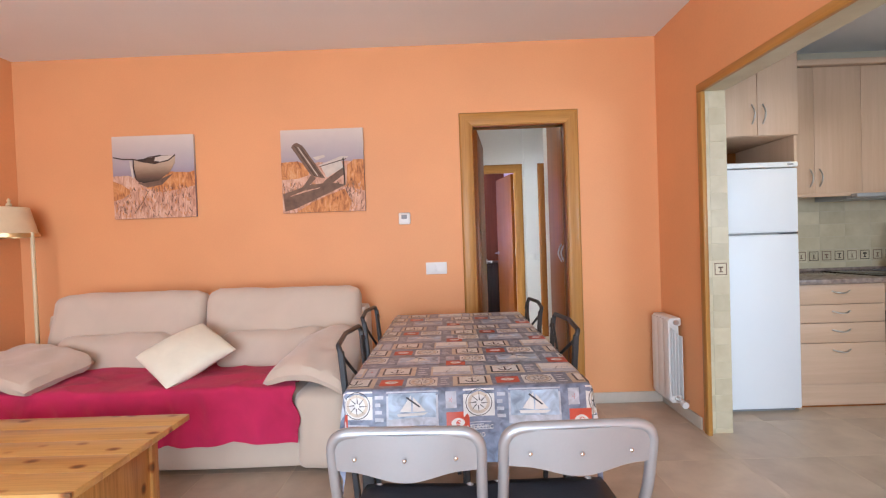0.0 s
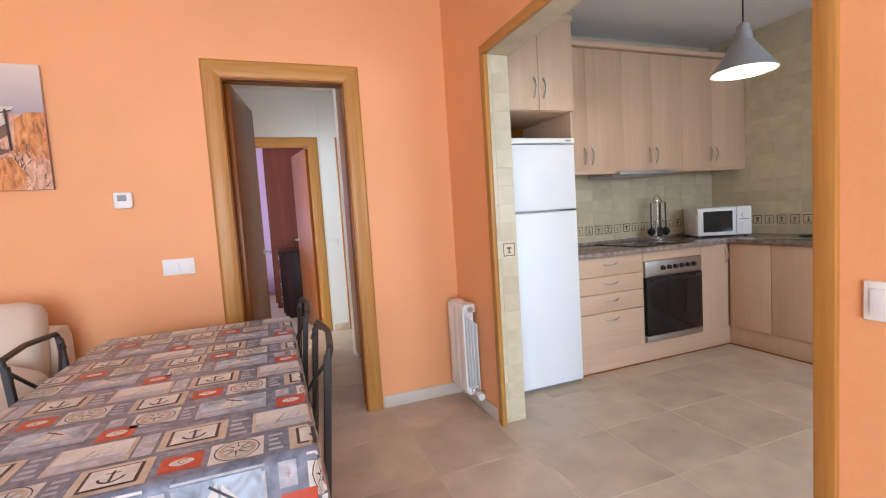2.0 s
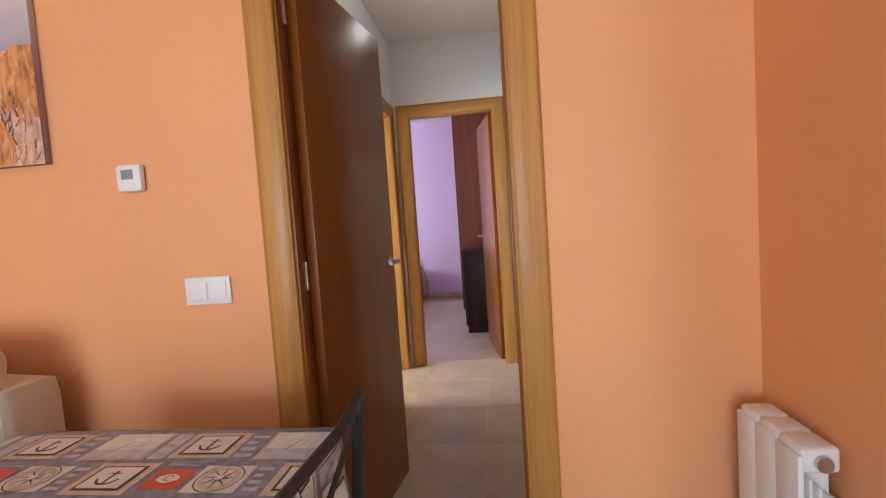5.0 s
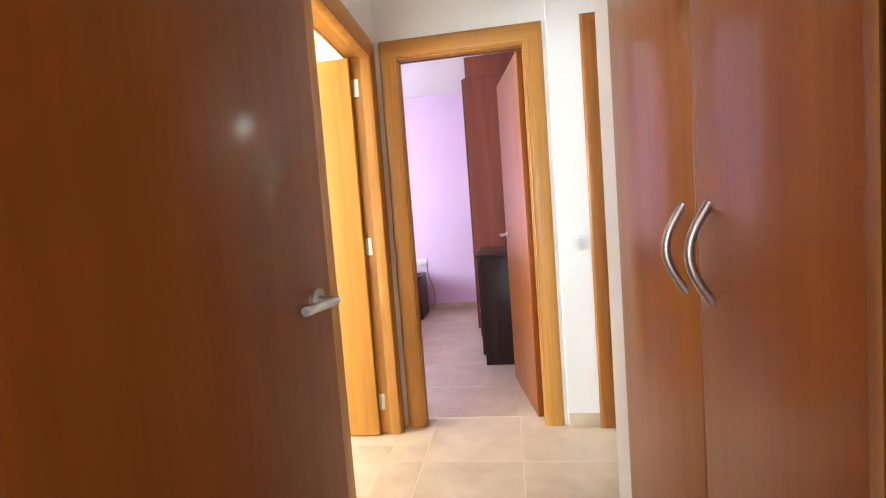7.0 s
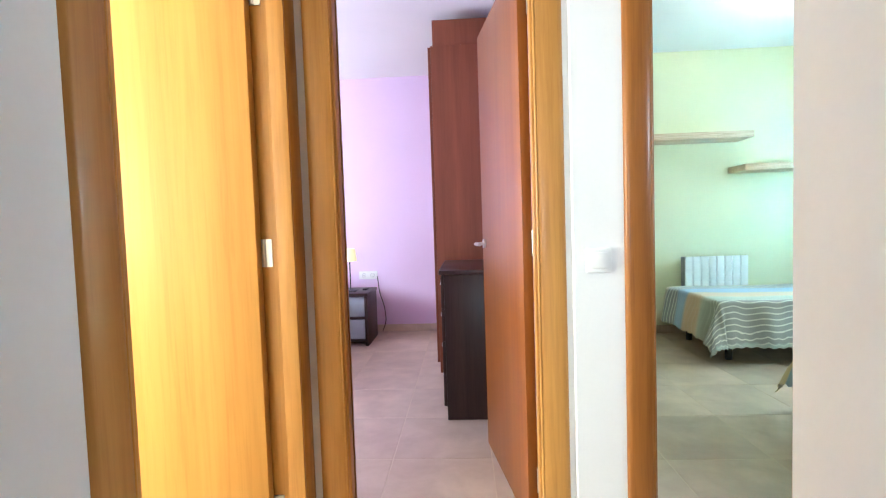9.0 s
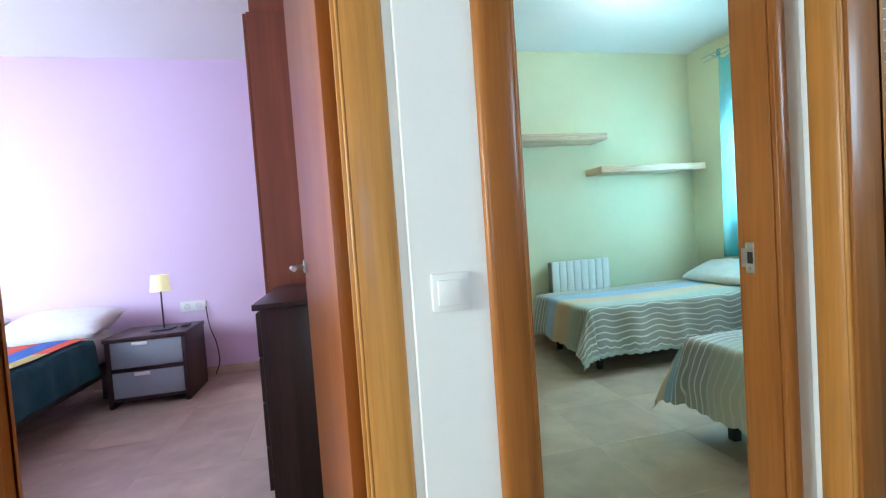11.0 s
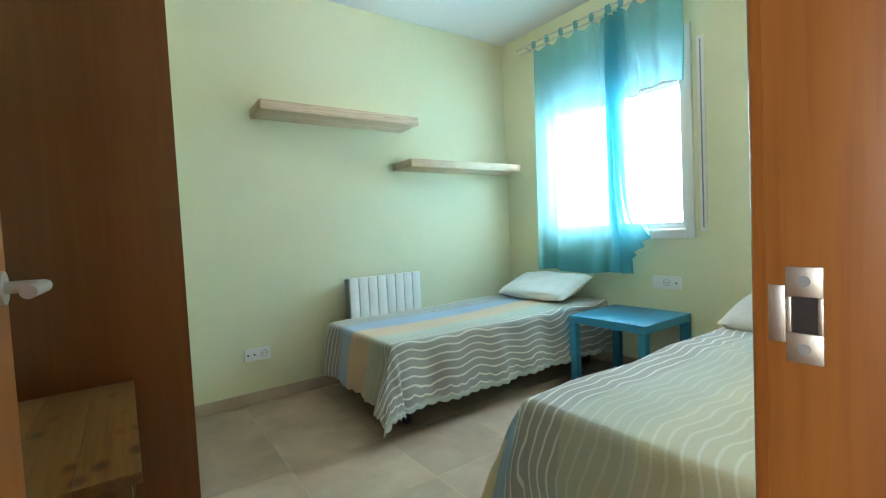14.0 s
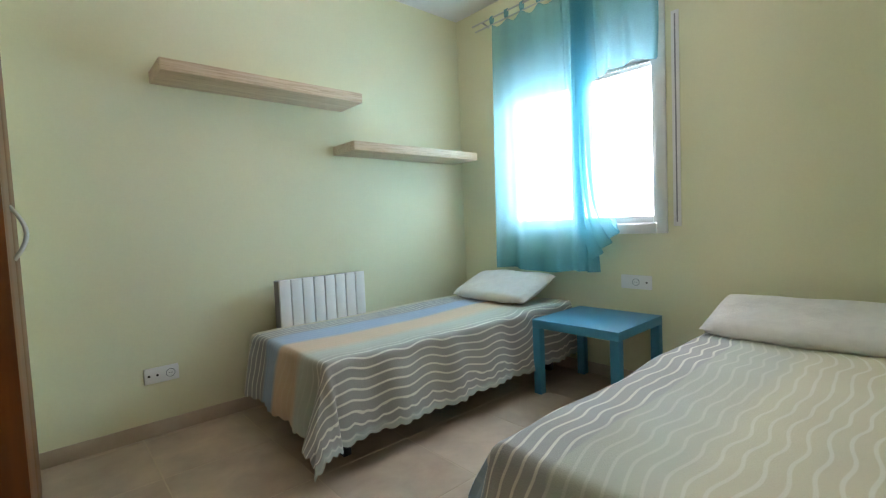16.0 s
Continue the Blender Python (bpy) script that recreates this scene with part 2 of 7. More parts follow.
def sheer(name, col):
    """Thin curtain cloth that lets daylight through."""
    m, t, b = nodes_of(name)
    out = t.nodes["Material Output"]
    v = coords(t, (1, 1, 1))
    n = add(t, "ShaderNodeTexNoise", Scale=220.0, Detail=2.0)
    t.links.new(v, n.inputs["Vector"])
    r = ramp(t, [(0.3, shade(col, 0.85)), (0.7, shade(col, 1.12))])
    t.links.new(n.outputs["Fac"], r.inputs[0])
    df, tr, tp = t.nodes.new("ShaderNodeBsdfDiffuse"), t.nodes.new("ShaderNodeBsdfTranslucent"), t.nodes.new("ShaderNodeBsdfTransparent")
    t.links.new(r.outputs[0], df.inputs[0]); t.links.new(r.outputs[0], tr.inputs[0])
    tp.inputs[0].default_value = (0.72, 0.95, 1.0, 1)
    m1, m2 = t.nodes.new("ShaderNodeMixShader"), t.nodes.new("ShaderNodeMixShader")
    m1.inputs[0].default_value, m2.inputs[0].default_value = 0.6, 0.42
    t.links.new(df.outputs[0], m1.inputs[1]); t.links.new(tr.outputs[0], m1.inputs[2])
    t.links.new(m1.outputs[0], m2.inputs[1]); t.links.new(tp.outputs[0], m2.inputs[2])
    t.links.new(m2.outputs[0], out.inputs["Surface"])
    return m


ORANGE = plain("orange_paint", (0.79, 0.372, 0.158), 0.6, vary=0.07, grain=90, relief=0.12, big=1.3)
WHITE = plain("white_paint", (0.80, 0.80, 0.79), 0.6, vary=0.03, grain=80, relief=0.1, big=1.5)
CEIL = plain("ceiling_paint", (0.80, 0.79, 0.77), 0.8, vary=0.04, grain=70, relief=0.12, big=1.1)
GREEN = plain("pale_green_paint", (0.74, 0.73, 0.50), 0.62, vary=0.05, grain=90, relief=0.12, big=1.2)
LILAC = plain("lilac_paint", (0.74, 0.57, 0.76), 0.62, vary=0.04, grain=90, relief=0.1, big=1.2)
YELLOW = plain("yellow_paint", (0.85, 0.68, 0.30), 0.62, vary=0.05, grain=90, relief=0.1)
CREAM_TILE = tile_mat("cream_tile", (0.47, 0.395, 0.25), (0.66, 0.580, 0.410), 0.38, 6)
GROUT = plain("grout", (0.60, 0.50, 0.37), 0.9, vary=0.1)
PALE_GROUT = plain("pale_grout", (0.58, 0.51, 0.38), 0.9, vary=0.08)
FLOOR_TILE = tile_mat("floor_tile", (0.39, 0.290, 0.210), (0.63, 0.505, 0.380), 0.36, 4.5)
SKIRT = tile_mat("skirting_tile", (0.44, 0.34, 0.24), (0.64, 0.53, 0.40), 0.36, 5)
SKIRT_PALE = tile_mat("pale_skirting_tile", (0.50, 0.44, 0.36), (0.68, 0.62, 0.53), 0.36, 5)
HONEY = wood("honey_wood", (0.32, 0.130, 0.022), (0.58, 0.300, 0.072), "z", 0.42, 0.6, 0.12, False, 0.45)
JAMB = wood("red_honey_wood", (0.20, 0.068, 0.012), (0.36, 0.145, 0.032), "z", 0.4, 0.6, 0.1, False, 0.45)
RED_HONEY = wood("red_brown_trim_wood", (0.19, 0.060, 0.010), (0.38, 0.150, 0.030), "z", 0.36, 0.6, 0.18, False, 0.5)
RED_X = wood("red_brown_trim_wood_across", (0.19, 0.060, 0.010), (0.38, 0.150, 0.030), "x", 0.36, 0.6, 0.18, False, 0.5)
HONEY_X = wood("honey_wood_across", (0.32, 0.130, 0.022), (0.58, 0.300, 0.072), "x", 0.42, 0.6, 0.12, False, 0.45)
HONEY_Y = wood("honey_wood_along", (0.32, 0.130, 0.022), (0.58, 0.300, 0.072), "y", 0.42, 0.6, 0.12, False, 0.45)
CHERRY = wood("cherry_veneer", (0.170, 0.046, 0.005), (0.29, 0.094, 0.012), "z", 0.40, 0.4, 0.10, False, 0.25)
# the yellow room's warm light on this leaf is put into its colour
LIT_LEAF = wood("lit_leaf_veneer", (0.47, 0.220, 0.040), (0.62, 0.320, 0.070), "z", 0.45, 0.5, 0.05, False, 0.3)
CHERRY_DARK = wood("red_brown_veneer", (0.34, 0.112, 0.015), (0.50, 0.180, 0.030), "z", 0.36, 0.4, 0.22, False, 0.25)
DEEP_CHERRY = wood("deep_cherry_veneer", (0.110, 0.032, 0.005), (0.200, 0.064, 0.011), "z", 0.38, 0.4, 0.08, False, 0.3)
RUSSET = wood("russet_veneer", (0.15, 0.042, 0.018), (0.25, 0.080, 0.036), "z", 0.45, 0.5, 0.0, False, 0.3)
BEECH = wood("pale_beech", (0.575, 0.395, 0.262), (0.650, 0.460, 0.320), "z", 0.42, 1.5, 0.0, False, 0.10)
BEECH_X = wood("pale_beech_across", (0.575, 0.395, 0.262), (0.650, 0.460, 0.320), "x", 0.42, 1.5, 0.0, False, 0.10)
# both bench woods are darker than the coffee table's pine
PINE = wood("dark_pine", (0.13, 0.058, 0.014), (0.25, 0.122, 0.034), "y", 0.3, 0.8, 0.3, True)
PINE_DARK = wood("dark_pine_upright", (0.13, 0.058, 0.014), (0.25, 0.122, 0.034), "z", 0.35, 0.8, 0.1, True)
PINE_X = wood("knotty_pine_across", (0.54, 0.28, 0.075), (0.80, 0.51, 0.18), "x", 0.3, 0.8, 0.3, True, 0.4)
PINE_Z = wood("knotty_pine_upright", (0.45, 0.20, 0.045), (0.70, 0.38, 0.11), "z", 0.35, 0.8, 0.2, True)
BIRCH = wood("birch_shelf", (0.60, 0.45, 0.30), (0.74, 0.60, 0.44), "x", 0.45, 1.5)
WENGE = wood("dark_brown_wood", (0.022, 0.012, 0.010), (0.055, 0.030, 0.024), "z", 0.35, 1.4)
STEEL = plain("brushed_steel", (0.58, 0.57, 0.55), 0.38, 1.0, 0.06, 200, 0.05)
CHROME = plain("chrome", (0.75, 0.75, 0.75), 0.12, 1.0, 0.03, 200, 0.0)
SILVER = plain("silver_enamel", (0.40, 0.41, 0.425), 0.38, 0.55, 0.05, 160, 0.05)
DARK_METAL = plain("dark_grey_metal", (0.032, 0.033, 0.036), 0.42, 0.3, 0.15, 160, 0.1)
BLACK = plain("black_plastic", (0.015, 0.015, 0.016), 0.4, 0, 0.2, 120, 0.05)
VINYL = plain("black_vinyl", (0.012, 0.012, 0.013), 0.45, 0, 0.2, 180, 0.3)
WHITE_PL = plain("white_plastic", (0.80, 0.80, 0.78), 0.42, 0, 0.02, 120, 0.02)
ENAMEL = plain("white_enamel", (0.80, 0.81, 0.83), 0.42, 0, 0.02, 120, 0.03)
RAD_WHITE = plain("radiator_enamel", (0.78, 0.78, 0.76), 0.42, 0, 0.03, 120, 0.03)
GREY_PL = plain("grey_plastic", (0.25, 0.26, 0.27), 0.4, 0, 0.05)
STONE = tile_mat("speckled_stone_worktop", (0.14, 0.10, 0.085), (0.40, 0.31, 0.26), 0.18, 28)
OVEN_GLASS = plain("dark_oven_glass", (0.008, 0.008, 0.009), 0.08, 0, 0.1, 60, 0.0)
SOFA = fabric("sand_velour", (0.60, 0.49, 0.385), 380, 0.05, 0.95, 4, 0.5, 0.35)
CREAM_CLOTH = fabric("cream_cotton", (0.85, 0.82, 0.66), 380, 0.04, 0.9, 8, 0.2, 0.4)
CRIMSON = fabric("crimson_throw", (0.50, 0.016, 0.086), 300, 0.14, 0.95, 6, 0.08, 0.8)
LINEN = fabric("white_cotton", (0.74, 0.72, 0.68), 400, 0.05, 0.9, 16, 0.1, 0.4)
MATTRESS = fabric("mattress_ticking", (0.55, 0.55, 0.52), 300, 0.08)
CLOTH_BLUE = fabric("slate_blue_oilcloth", (0.205, 0.240, 0.335), 120, 0.45, 0.30, 34, 0.0, 0.12)
CLOTH_BEIGE = fabric("beige_print", (0.60, 0.52, 0.42), 160, 0.15, 0.35, 30, 0.0, 0.1)
CLOTH_WHITE = fabric("white_print", (0.74, 0.74, 0.72), 160, 0.10, 0.35, 30, 0.0, 0.1)
CLOTH_RED = fabric("red_print", (0.55, 0.075, 0.035), 160, 0.15, 0.35, 30, 0.0, 0.1)
CLOTH_DARK = fabric("charcoal_print", (0.035, 0.035, 0.045), 160, 0.2, 0.35, 30, 0.0, 0.1)
CLOTH_SKY = fabric("sky_blue_print", (0.42, 0.53, 0.72), 160, 0.55, 0.32, 22, 0.0, 0.1)
CLOTH_PALE = fabric("pale_grey_print", (0.50, 0.53, 0.60), 160, 0.25, 0.35, 40, 0.0, 0.1)
TURQ = plain("turquoise_lacquer", (0.05, 0.28, 0.46), 0.42, 0, 0.06, 90, 0.04)
SHEER = sheer("turquoise_sheer", (0.27, 0.60, 0.68))
SHADE = glow("warm_lamp_shade", (1.0, 0.86, 0.45), 0.55)
BULB = glow("lit_bulb", (1.0, 0.80, 0.50), 9.0)
CREAM_SHADE = fabric("cream_lamp_shade", (0.74, 0.56, 0.34), 300, 0.06)
BRASS = plain("aged_brass", (0.60, 0.42, 0.20), 0.35, 0.8, 0.08)
PAINTED_POLE = plain("cream_painted_metal", (0.70, 0.58, 0.36), 0.4, 0, 0.05)
FROST = plain("frosted_glass_front", (0.32, 0.37, 0.40), 0.25, 0, 0.10, 40, 0.05)
MIRROR = plain("mirror", (0.85, 0.87, 0.86), 0.02, 1.0, 0.0, 10, 0.0)
GLASS = pane_glass("window_glass")
BATH_DARK = tile_mat("dark_brown_tile", (0.085, 0.055, 0.045), (0.17, 0.115, 0.09), 0.14, 5)
MOSAIC = plain("taupe_mosaic", (0.30, 0.245, 0.20), 0.14, 0, 0.15, 40, 0.02)
BACKDROP = glow("bright_overcast_sky", (0.93, 0.97, 1.0), 7.0)
P_SKY = brushed("painted_grey_sky", [(0.46, (0.30, 0.22, 0.25)), (0.60, (0.40, 0.34, 0.38)), (0.74, (0.50, 0.43, 0.42)), (0.98, (0.70, 0.60, 0.52))], (5, 5, 9), 0.10, True)
P_GRASS = brushed("painted_orange_grass", [(0.30, (0.13, 0.055, 0.03)), (0.42, (0.46, 0.17, 0.055)), (0.55, (0.66, 0.28, 0.09)), (0.74, (0.76, 0.46, 0.24))], (38, 38, 13))
P_SAND = brushed("painted_pale_sand", [(0.30, (0.20, 0.10, 0.07)), (0.41, (0.50, 0.25, 0.16)), (0.56, (0.70, 0.42, 0.29)), (0.74, (0.80, 0.60, 0.46))], (44, 44, 14))
P_BOAT = brushed("painted_weathered_hull", [(0.05, (0.045, 0.026, 0.018)), (0.30, (0.20, 0.115, 0.07)), (0.62, (0.46, 0.33, 0.22)), (0.95, (0.52, 0.40, 0.28))], (14, 14, 30), 0.16, True)
P_DARK = plain("painted_umber", (0.055, 0.032, 0.022), 0.7, 0, 0.4, 70, 0.2, big=20)
P_PALE = plain("painted_bone_white", (0.62, 0.54, 0.45), 0.7, 0, 0.15, 70, 0.2, big=20)
P_HULL = plain("painted_hull_brown", (0.17, 0.10, 0.065), 0.7, 0, 0.4, 60, 0.2, big=16)
TEAL = fabric("teal_blanket", (0.018, 0.085, 0.105), 300, 0.2, 0.95, 9.0, 0.0)
RED_CLOTH = fabric("red_blanket_band", (0.52, 0.065, 0.035), 300, 0.2, 0.95, 9.0, 0.0)
BLUE_CLOTH = fabric("blue_blanket_band", (0.035, 0.12, 0.42), 300, 0.2, 0.95, 9.0, 0.0)
OCHRE_CLOTH = fabric("ochre_blanket_band", (0.42, 0.34, 0.12), 300, 0.2, 0.95, 9.0, 0.0)


# ---- mesh helpers ----
def bx(bm, x0, x1, y0, y1, z0, z1, bev=0.0, seg=2):
    """A box, its edges rounded by bev."""
    vs = [bm.verts.new((x, y, z)) for x in (x0, x1) for y in (y0, y1) for z in (z0, z1)]
    q = ((0, 1, 3, 2), (4, 6, 7, 5), (0, 4, 5, 1), (2, 3, 7, 6), (0, 2, 6, 4), (1, 5, 7, 3))
    fs = [bm.faces.new([vs[i] for i in f]) for f in q]
    if bev:
        es = list({e for f in fs for e in f.edges})
        bmesh.ops.bevel(bm, geom=es, offset=bev, segments=seg, profile=0.5, affect="EDGES")
    return bm


def ring(bm, c, u, v, r, n):
    return [bm.verts.new(c + u * (r * math.cos(2 * math.pi * i / n)) + v * (r * math.sin(2 * math.pi * i / n))) for i in range(n)]


def skin(bm, rings, caps=True, closed=True):
    for a, b in zip(rings, rings[1:]):
        n = len(a)
        for i in range(n if closed else n - 1):
            bm.faces.new((a[i], a[(i + 1) % n], b[(i + 1) % n], b[i]))
    if caps:
        bm.faces.new(rings[0][::-1]); bm.faces.new(rings[-1])
    return bm


def tube(bm, pts, r, n=10, caps=True):
    """A round bar along the points; r a number or one per point."""
    pts = [Vector(p) for p in pts]
    rings, prev = [], None
    for i, p in enumerate(pts):
        d = (pts[min(i + 1, len(pts) - 1)] - pts[max(i - 1, 0)]).normalized()
        if prev is None:
            u = d.orthogonal().normalized()
        else:
            u = (prev - d * prev.dot(d)).normalized()
        prev = u
        rings.append(ring(bm, p, u, d.cross(u), r[i] if isinstance(r, (list, tuple)) else r, n))
    return skin(bm, rings, caps)


def lathe(bm, c, prof, n=28, caps=True):
    """Turned about the upright through c: prof is (radius, height) pairs."""
    rings = [ring(bm, Vector(c) + Vector((0, 0, h)), Vector((1, 0, 0)), Vector((0, 1, 0)), max(r, 1e-4), n) for r, h in prof]
    return skin(bm, rings, caps)


def arc(p0, p1, bow, n=10):
    """Points from p0 to p1, bowed by the vector bow."""
    p0, p1, bow = Vector(p0), Vector(p1), Vector(bow)
    return [p0.lerp(p1, i / n) + bow * math.sin(math.pi * i / n) for i in range(n + 1)]


def rounded(pts, r, n=5):
    """A path with its corners rounded by r."""
    pts = [Vector(p) for p in pts]
    out = [pts[0]]
    for a, b, c in zip(pts, pts[1:], pts[2:]):
        p, q = b + (a - b).normalized() * r, b + (c - b).normalized() * r
        out += [p.lerp(b, i / n).lerp(b.lerp(q, i / n), i / n) for i in range(n + 1)]
    return out + [pts[-1]]


def cushion(bm, w, d, h, flat=2.6, n=20, seed=0.0, lump=0.012):
    """A stuffed cushion about the origin, w by d by h."""
    grid = {}
    for side in (1, -1):
        for i in range(n + 1):
            for j in range(n + 1):
                a, b = 2 * i / n - 1, 2 * j / n - 1
                if side < 0 and (i in (0, n) or j in (0, n)):
                    grid[side, i, j] = grid[1, i, j]
                    continue
                k = (max(0, 1 - abs(a) ** flat) * max(0, 1 - abs(b) ** flat)) ** 0.42
                px = w / 2 * a * (1 - 0.05 * (1 - k)); py = d / 2 * b * (1 - 0.05 * (1 - k))
                w0 = noise.noise(Vector((px * 6 + seed, py * 6, side * 3 + seed))) * lump
                grid[side, i, j] = bm.verts.new((px, py, side * h / 2 * k + w0 * (0.3 + k)))
    for side in (1, -1):
        for i in range(n):
            for j in range(n):
                q = [grid[side, i, j], grid[side, i + 1, j], grid[side, i + 1, j + 1], grid[side, i, j + 1]]
                bm.faces.new(q if side > 0 else q[::-1])
    return bm


def moved(bm, m, since=0):
    """Moves the vertices made since the count given."""
    bm.verts.ensure_lookup_table()
    for v in bm.verts[since:]:
        v.co = m @ v.co
    return bm


def soft_box(bm, x0, x1, y0, y1, z0, z1, r=0.06, seed=0.0, lump=0.012, cuts=9):
    """An upholstered block with rounded, slightly uneven faces."""
    start = len(bm.verts)
    sx, sy, sz = (x1 - x0) / 2, (y1 - y0) / 2, (z1 - z0) / 2
    c = Vector(((x0 + x1) / 2, (y0 + y1) / 2, (z0 + z1) / 2))
    tmp = bmesh.new()
    bmesh.ops.create_cube(tmp, size=2)
    bmesh.ops.subdivide_edges(tmp, edges=tmp.edges[:], cuts=cuts, use_grid_fill=True)
    table = {}
    for v in tmp.verts:
        p = Vector((v.co.x * sx, v.co.y * sy, v.co.z * sz))
        core = Vector([max(-s + r, min(s - r, q)) for s, q in zip((sx, sy, sz), p)])
        off = p - core
        if off.length > 1e-6:
            p = core + off.normalized() * min(r, off.length)
        nrm = Vector((v.co.x / sx, v.co.y / sy, v.co.z / sz)).normalized()
        p += nrm * noise.noise((p + c) * 5 + Vector((seed, 0, 0))) * lump
        table[v.index] = bm.verts.new(c + p)
    for f in tmp.faces:
        bm.faces.new([table[v.index] for v in f.verts])
    tmp.free()
    return bm


def root_matrix(ob):
    m = ob.matrix_basis.copy()
    while ob.parent:
        ob = ob.parent
        m = ob.matrix_basis @ m
    return m


def finish(name, bm, material, smooth):
    bmesh.ops.recalc_face_normals(bm, faces=bm.faces[:])
    me = bpy.data.meshes.new(name)
    bm.to_mesh(me)
    bm.free()
    me.materials.append(material)
    if smooth:
        me.shade_smooth()
        me.set_sharp_from_angle(angle=radians(smooth))
    return me


def part(name, bm, material, parent, label="", smooth=40, local=False):
    """Links a bmesh as one mesh under a thing or a part; drawn in the world's place unless local."""
    if not local:
        bmesh.ops.transform(bm, matrix=root_matrix(parent).inverted(), verts=bm.verts[:])
    ob = new(name, finish(name, bm, material, smooth))
    ob.parent = parent
    return tagged(ob, label)


def thing(name, label, category, at=(0, 0, 0), rz=0.0, group="", kind=""):
    ob = new(name)
    ob.empty_display_size = 0.1
    ob.matrix_basis = pose(*at, 0, 0, rz)
    return tagged(ob, label, category, group, kind)


def solo(name, bm, material, label, category, smooth=40, group="", kind=""):
    """A thing that is one mesh."""
    return tagged(new(name, finish(name, bm, material, smooth)), label, category, group, kind)


def box_part(name, dims, material, parent, bev=0.002, label="", local=False):
    return part(name, bx(bmesh.new(), *dims, bev), material, parent, label, 40, local)


def pieces(name, parent, spots, size, material, thick_axis, thick, bev=0.0015):
    """Flat pieces that share mesh data by size. spots: centres; size: (w, h) for each spot."""
    made = {}
    for c, (w, h) in zip(spots, size):
        key = (round(w, 3), round(h, 3))
        if key not in made:
            d = {"x": (thick, w, h), "y": (w, thick, h), "z": (w, h, thick)}[thick_axis]
            bm = bx(bmesh.new(), -d[0] / 2, d[0] / 2, -d[1] / 2, d[1] / 2, -d[2] / 2, d[2] / 2, bev, 1)
            made[key] = finish(name, bm, material, 30)
        ob = new(name, made[key])
        ob.parent = parent
        ob.location = root_matrix(parent).inverted() @ Vector(c)


# ---- structure ----
TOP = 2.76


def wall(name, axis, c0, c1, a0, a1, holes, mats, label, z0=0.0, z1=TOP):
    """A wall between c0 and c1 across its axis, from a0 to a1 along it; mats: low side, high side, reveals."""
    cuts_a = sorted({a0, a1, *[h[0] for h in holes], *[h[1] for h in holes]})
    cuts_z = sorted({z0, z1, *[h[2] for h in holes], *[h[3] for h in holes]})
    na, nz = len(cuts_a) - 1, len(cuts_z) - 1

    def solid(i, j):
        if not (0 <= i < na and 0 <= j < nz):
            return False
        am, zm = (cuts_a[i] + cuts_a[i + 1]) / 2, (cuts_z[j] + cuts_z[j + 1]) / 2
        return not any(h[0] < am < h[1] and h[2] < zm < h[3] for h in holes)

    bm = bmesh.new()
    made = {}

    def vert(c, a, z):
        if (c, a, z) not in made:
            made[c, a, z] = bm.verts.new((c, a, z) if axis == "x" else (a, c, z))
        return made[c, a, z]

    for i in range(na):
        for j in range(nz):
            if not solid(i, j):
                continue
            p, q, r, s = cuts_a[i], cuts_a[i + 1], cuts_z[j], cuts_z[j + 1]
            for k, c in enumerate((c0, c1)):
                bm.faces.new([vert(c, *w) for w in ((p, r), (q, r), (q, s), (p, s))]).material_index = k
            for di, dj, w0, w1 in ((-1, 0, (p, r), (p, s)), (1, 0, (q, r), (q, s)), (0, -1, (p, r), (q, r)), (0, 1, (p, s), (q, s))):
                if not solid(i + di, j + dj):
                    bm.faces.new([vert(c0, *w0), vert(c1, *w0), vert(c1, *w1), vert(c0, *w1)]).material_index = 2
    ob = tagged(new(name, finish(name, bm, mats[0], 0)), label, "wall", kind="structure")
    for m in mats[1:]:
        ob.data.materials.append(m)
    return ob


def slab(name, x0, x1, y0, y1, z0, z1, material, label, category):
    return solo(name, bx(bmesh.new(), x0, x1, y0, y1, z0, z1), material, label, category, 0, "", "structure")


DOOR_H, LIV_DOOR, LIL_DOOR, GRN_DOOR = 2.03, (0.235, 0.925), (0.205, 0.902), (1.235, 1.926)
YEL_DOOR, BATH_DOOR, KIT_OPEN = (4.662, 5.425), (4.68, 5.380), (1.06, 2.65)
wall("wall_living_north", "y", 3.20, 3.32, -3.05, 1.56, [(*LIV_DOOR, -0.01, DOOR_H)], (ORANGE, WHITE, WHITE), "orange painted plaster wall with a doorway")
wall_kitchen_opening = wall("wall_kitchen_opening", "x", 1.56, 1.71, -2.60, 3.58, [(*KIT_OPEN, -0.01, 2.03)], (ORANGE, PALE_GROUT, CREAM_TILE), "orange wall with a wide opening to the kitchen")
wall("wall_living_west", "x", -3.20, -3.05, -2.75, 3.32, [], (WHITE, ORANGE, WHITE), "orange painted plaster wall beside the sofa")
wall("wall_living_south", "y", -2.75, -2.60, -3.05, 1.71, [(-2.25, 0.85, 0.0, 2.15)], (WHITE, ORANGE, WHITE), "orange wall with a wide terrace door opening")
wall_kitchen_north = wall("wall_kitchen_north", "y", 3.58, 3.70, 1.56, 4.52, [], (PALE_GROUT, WHITE, WHITE), "kitchen wall with cream ceramic tiles")
wall_kitchen_east = wall("wall_kitchen_east", "x", 4.40, 4.52, -0.72, 3.58, [], (PALE_GROUT, WHITE, WHITE), "kitchen wall with cream ceramic tiles")
wall("wall_kitchen_south", "y", -0.72, -0.60, 1.71, 4.40, [(2.4, 3.6, 1.05, 2.1)], (WHITE, CREAM_TILE, WHITE), "unseen pale kitchen wall with an assumed window opening")
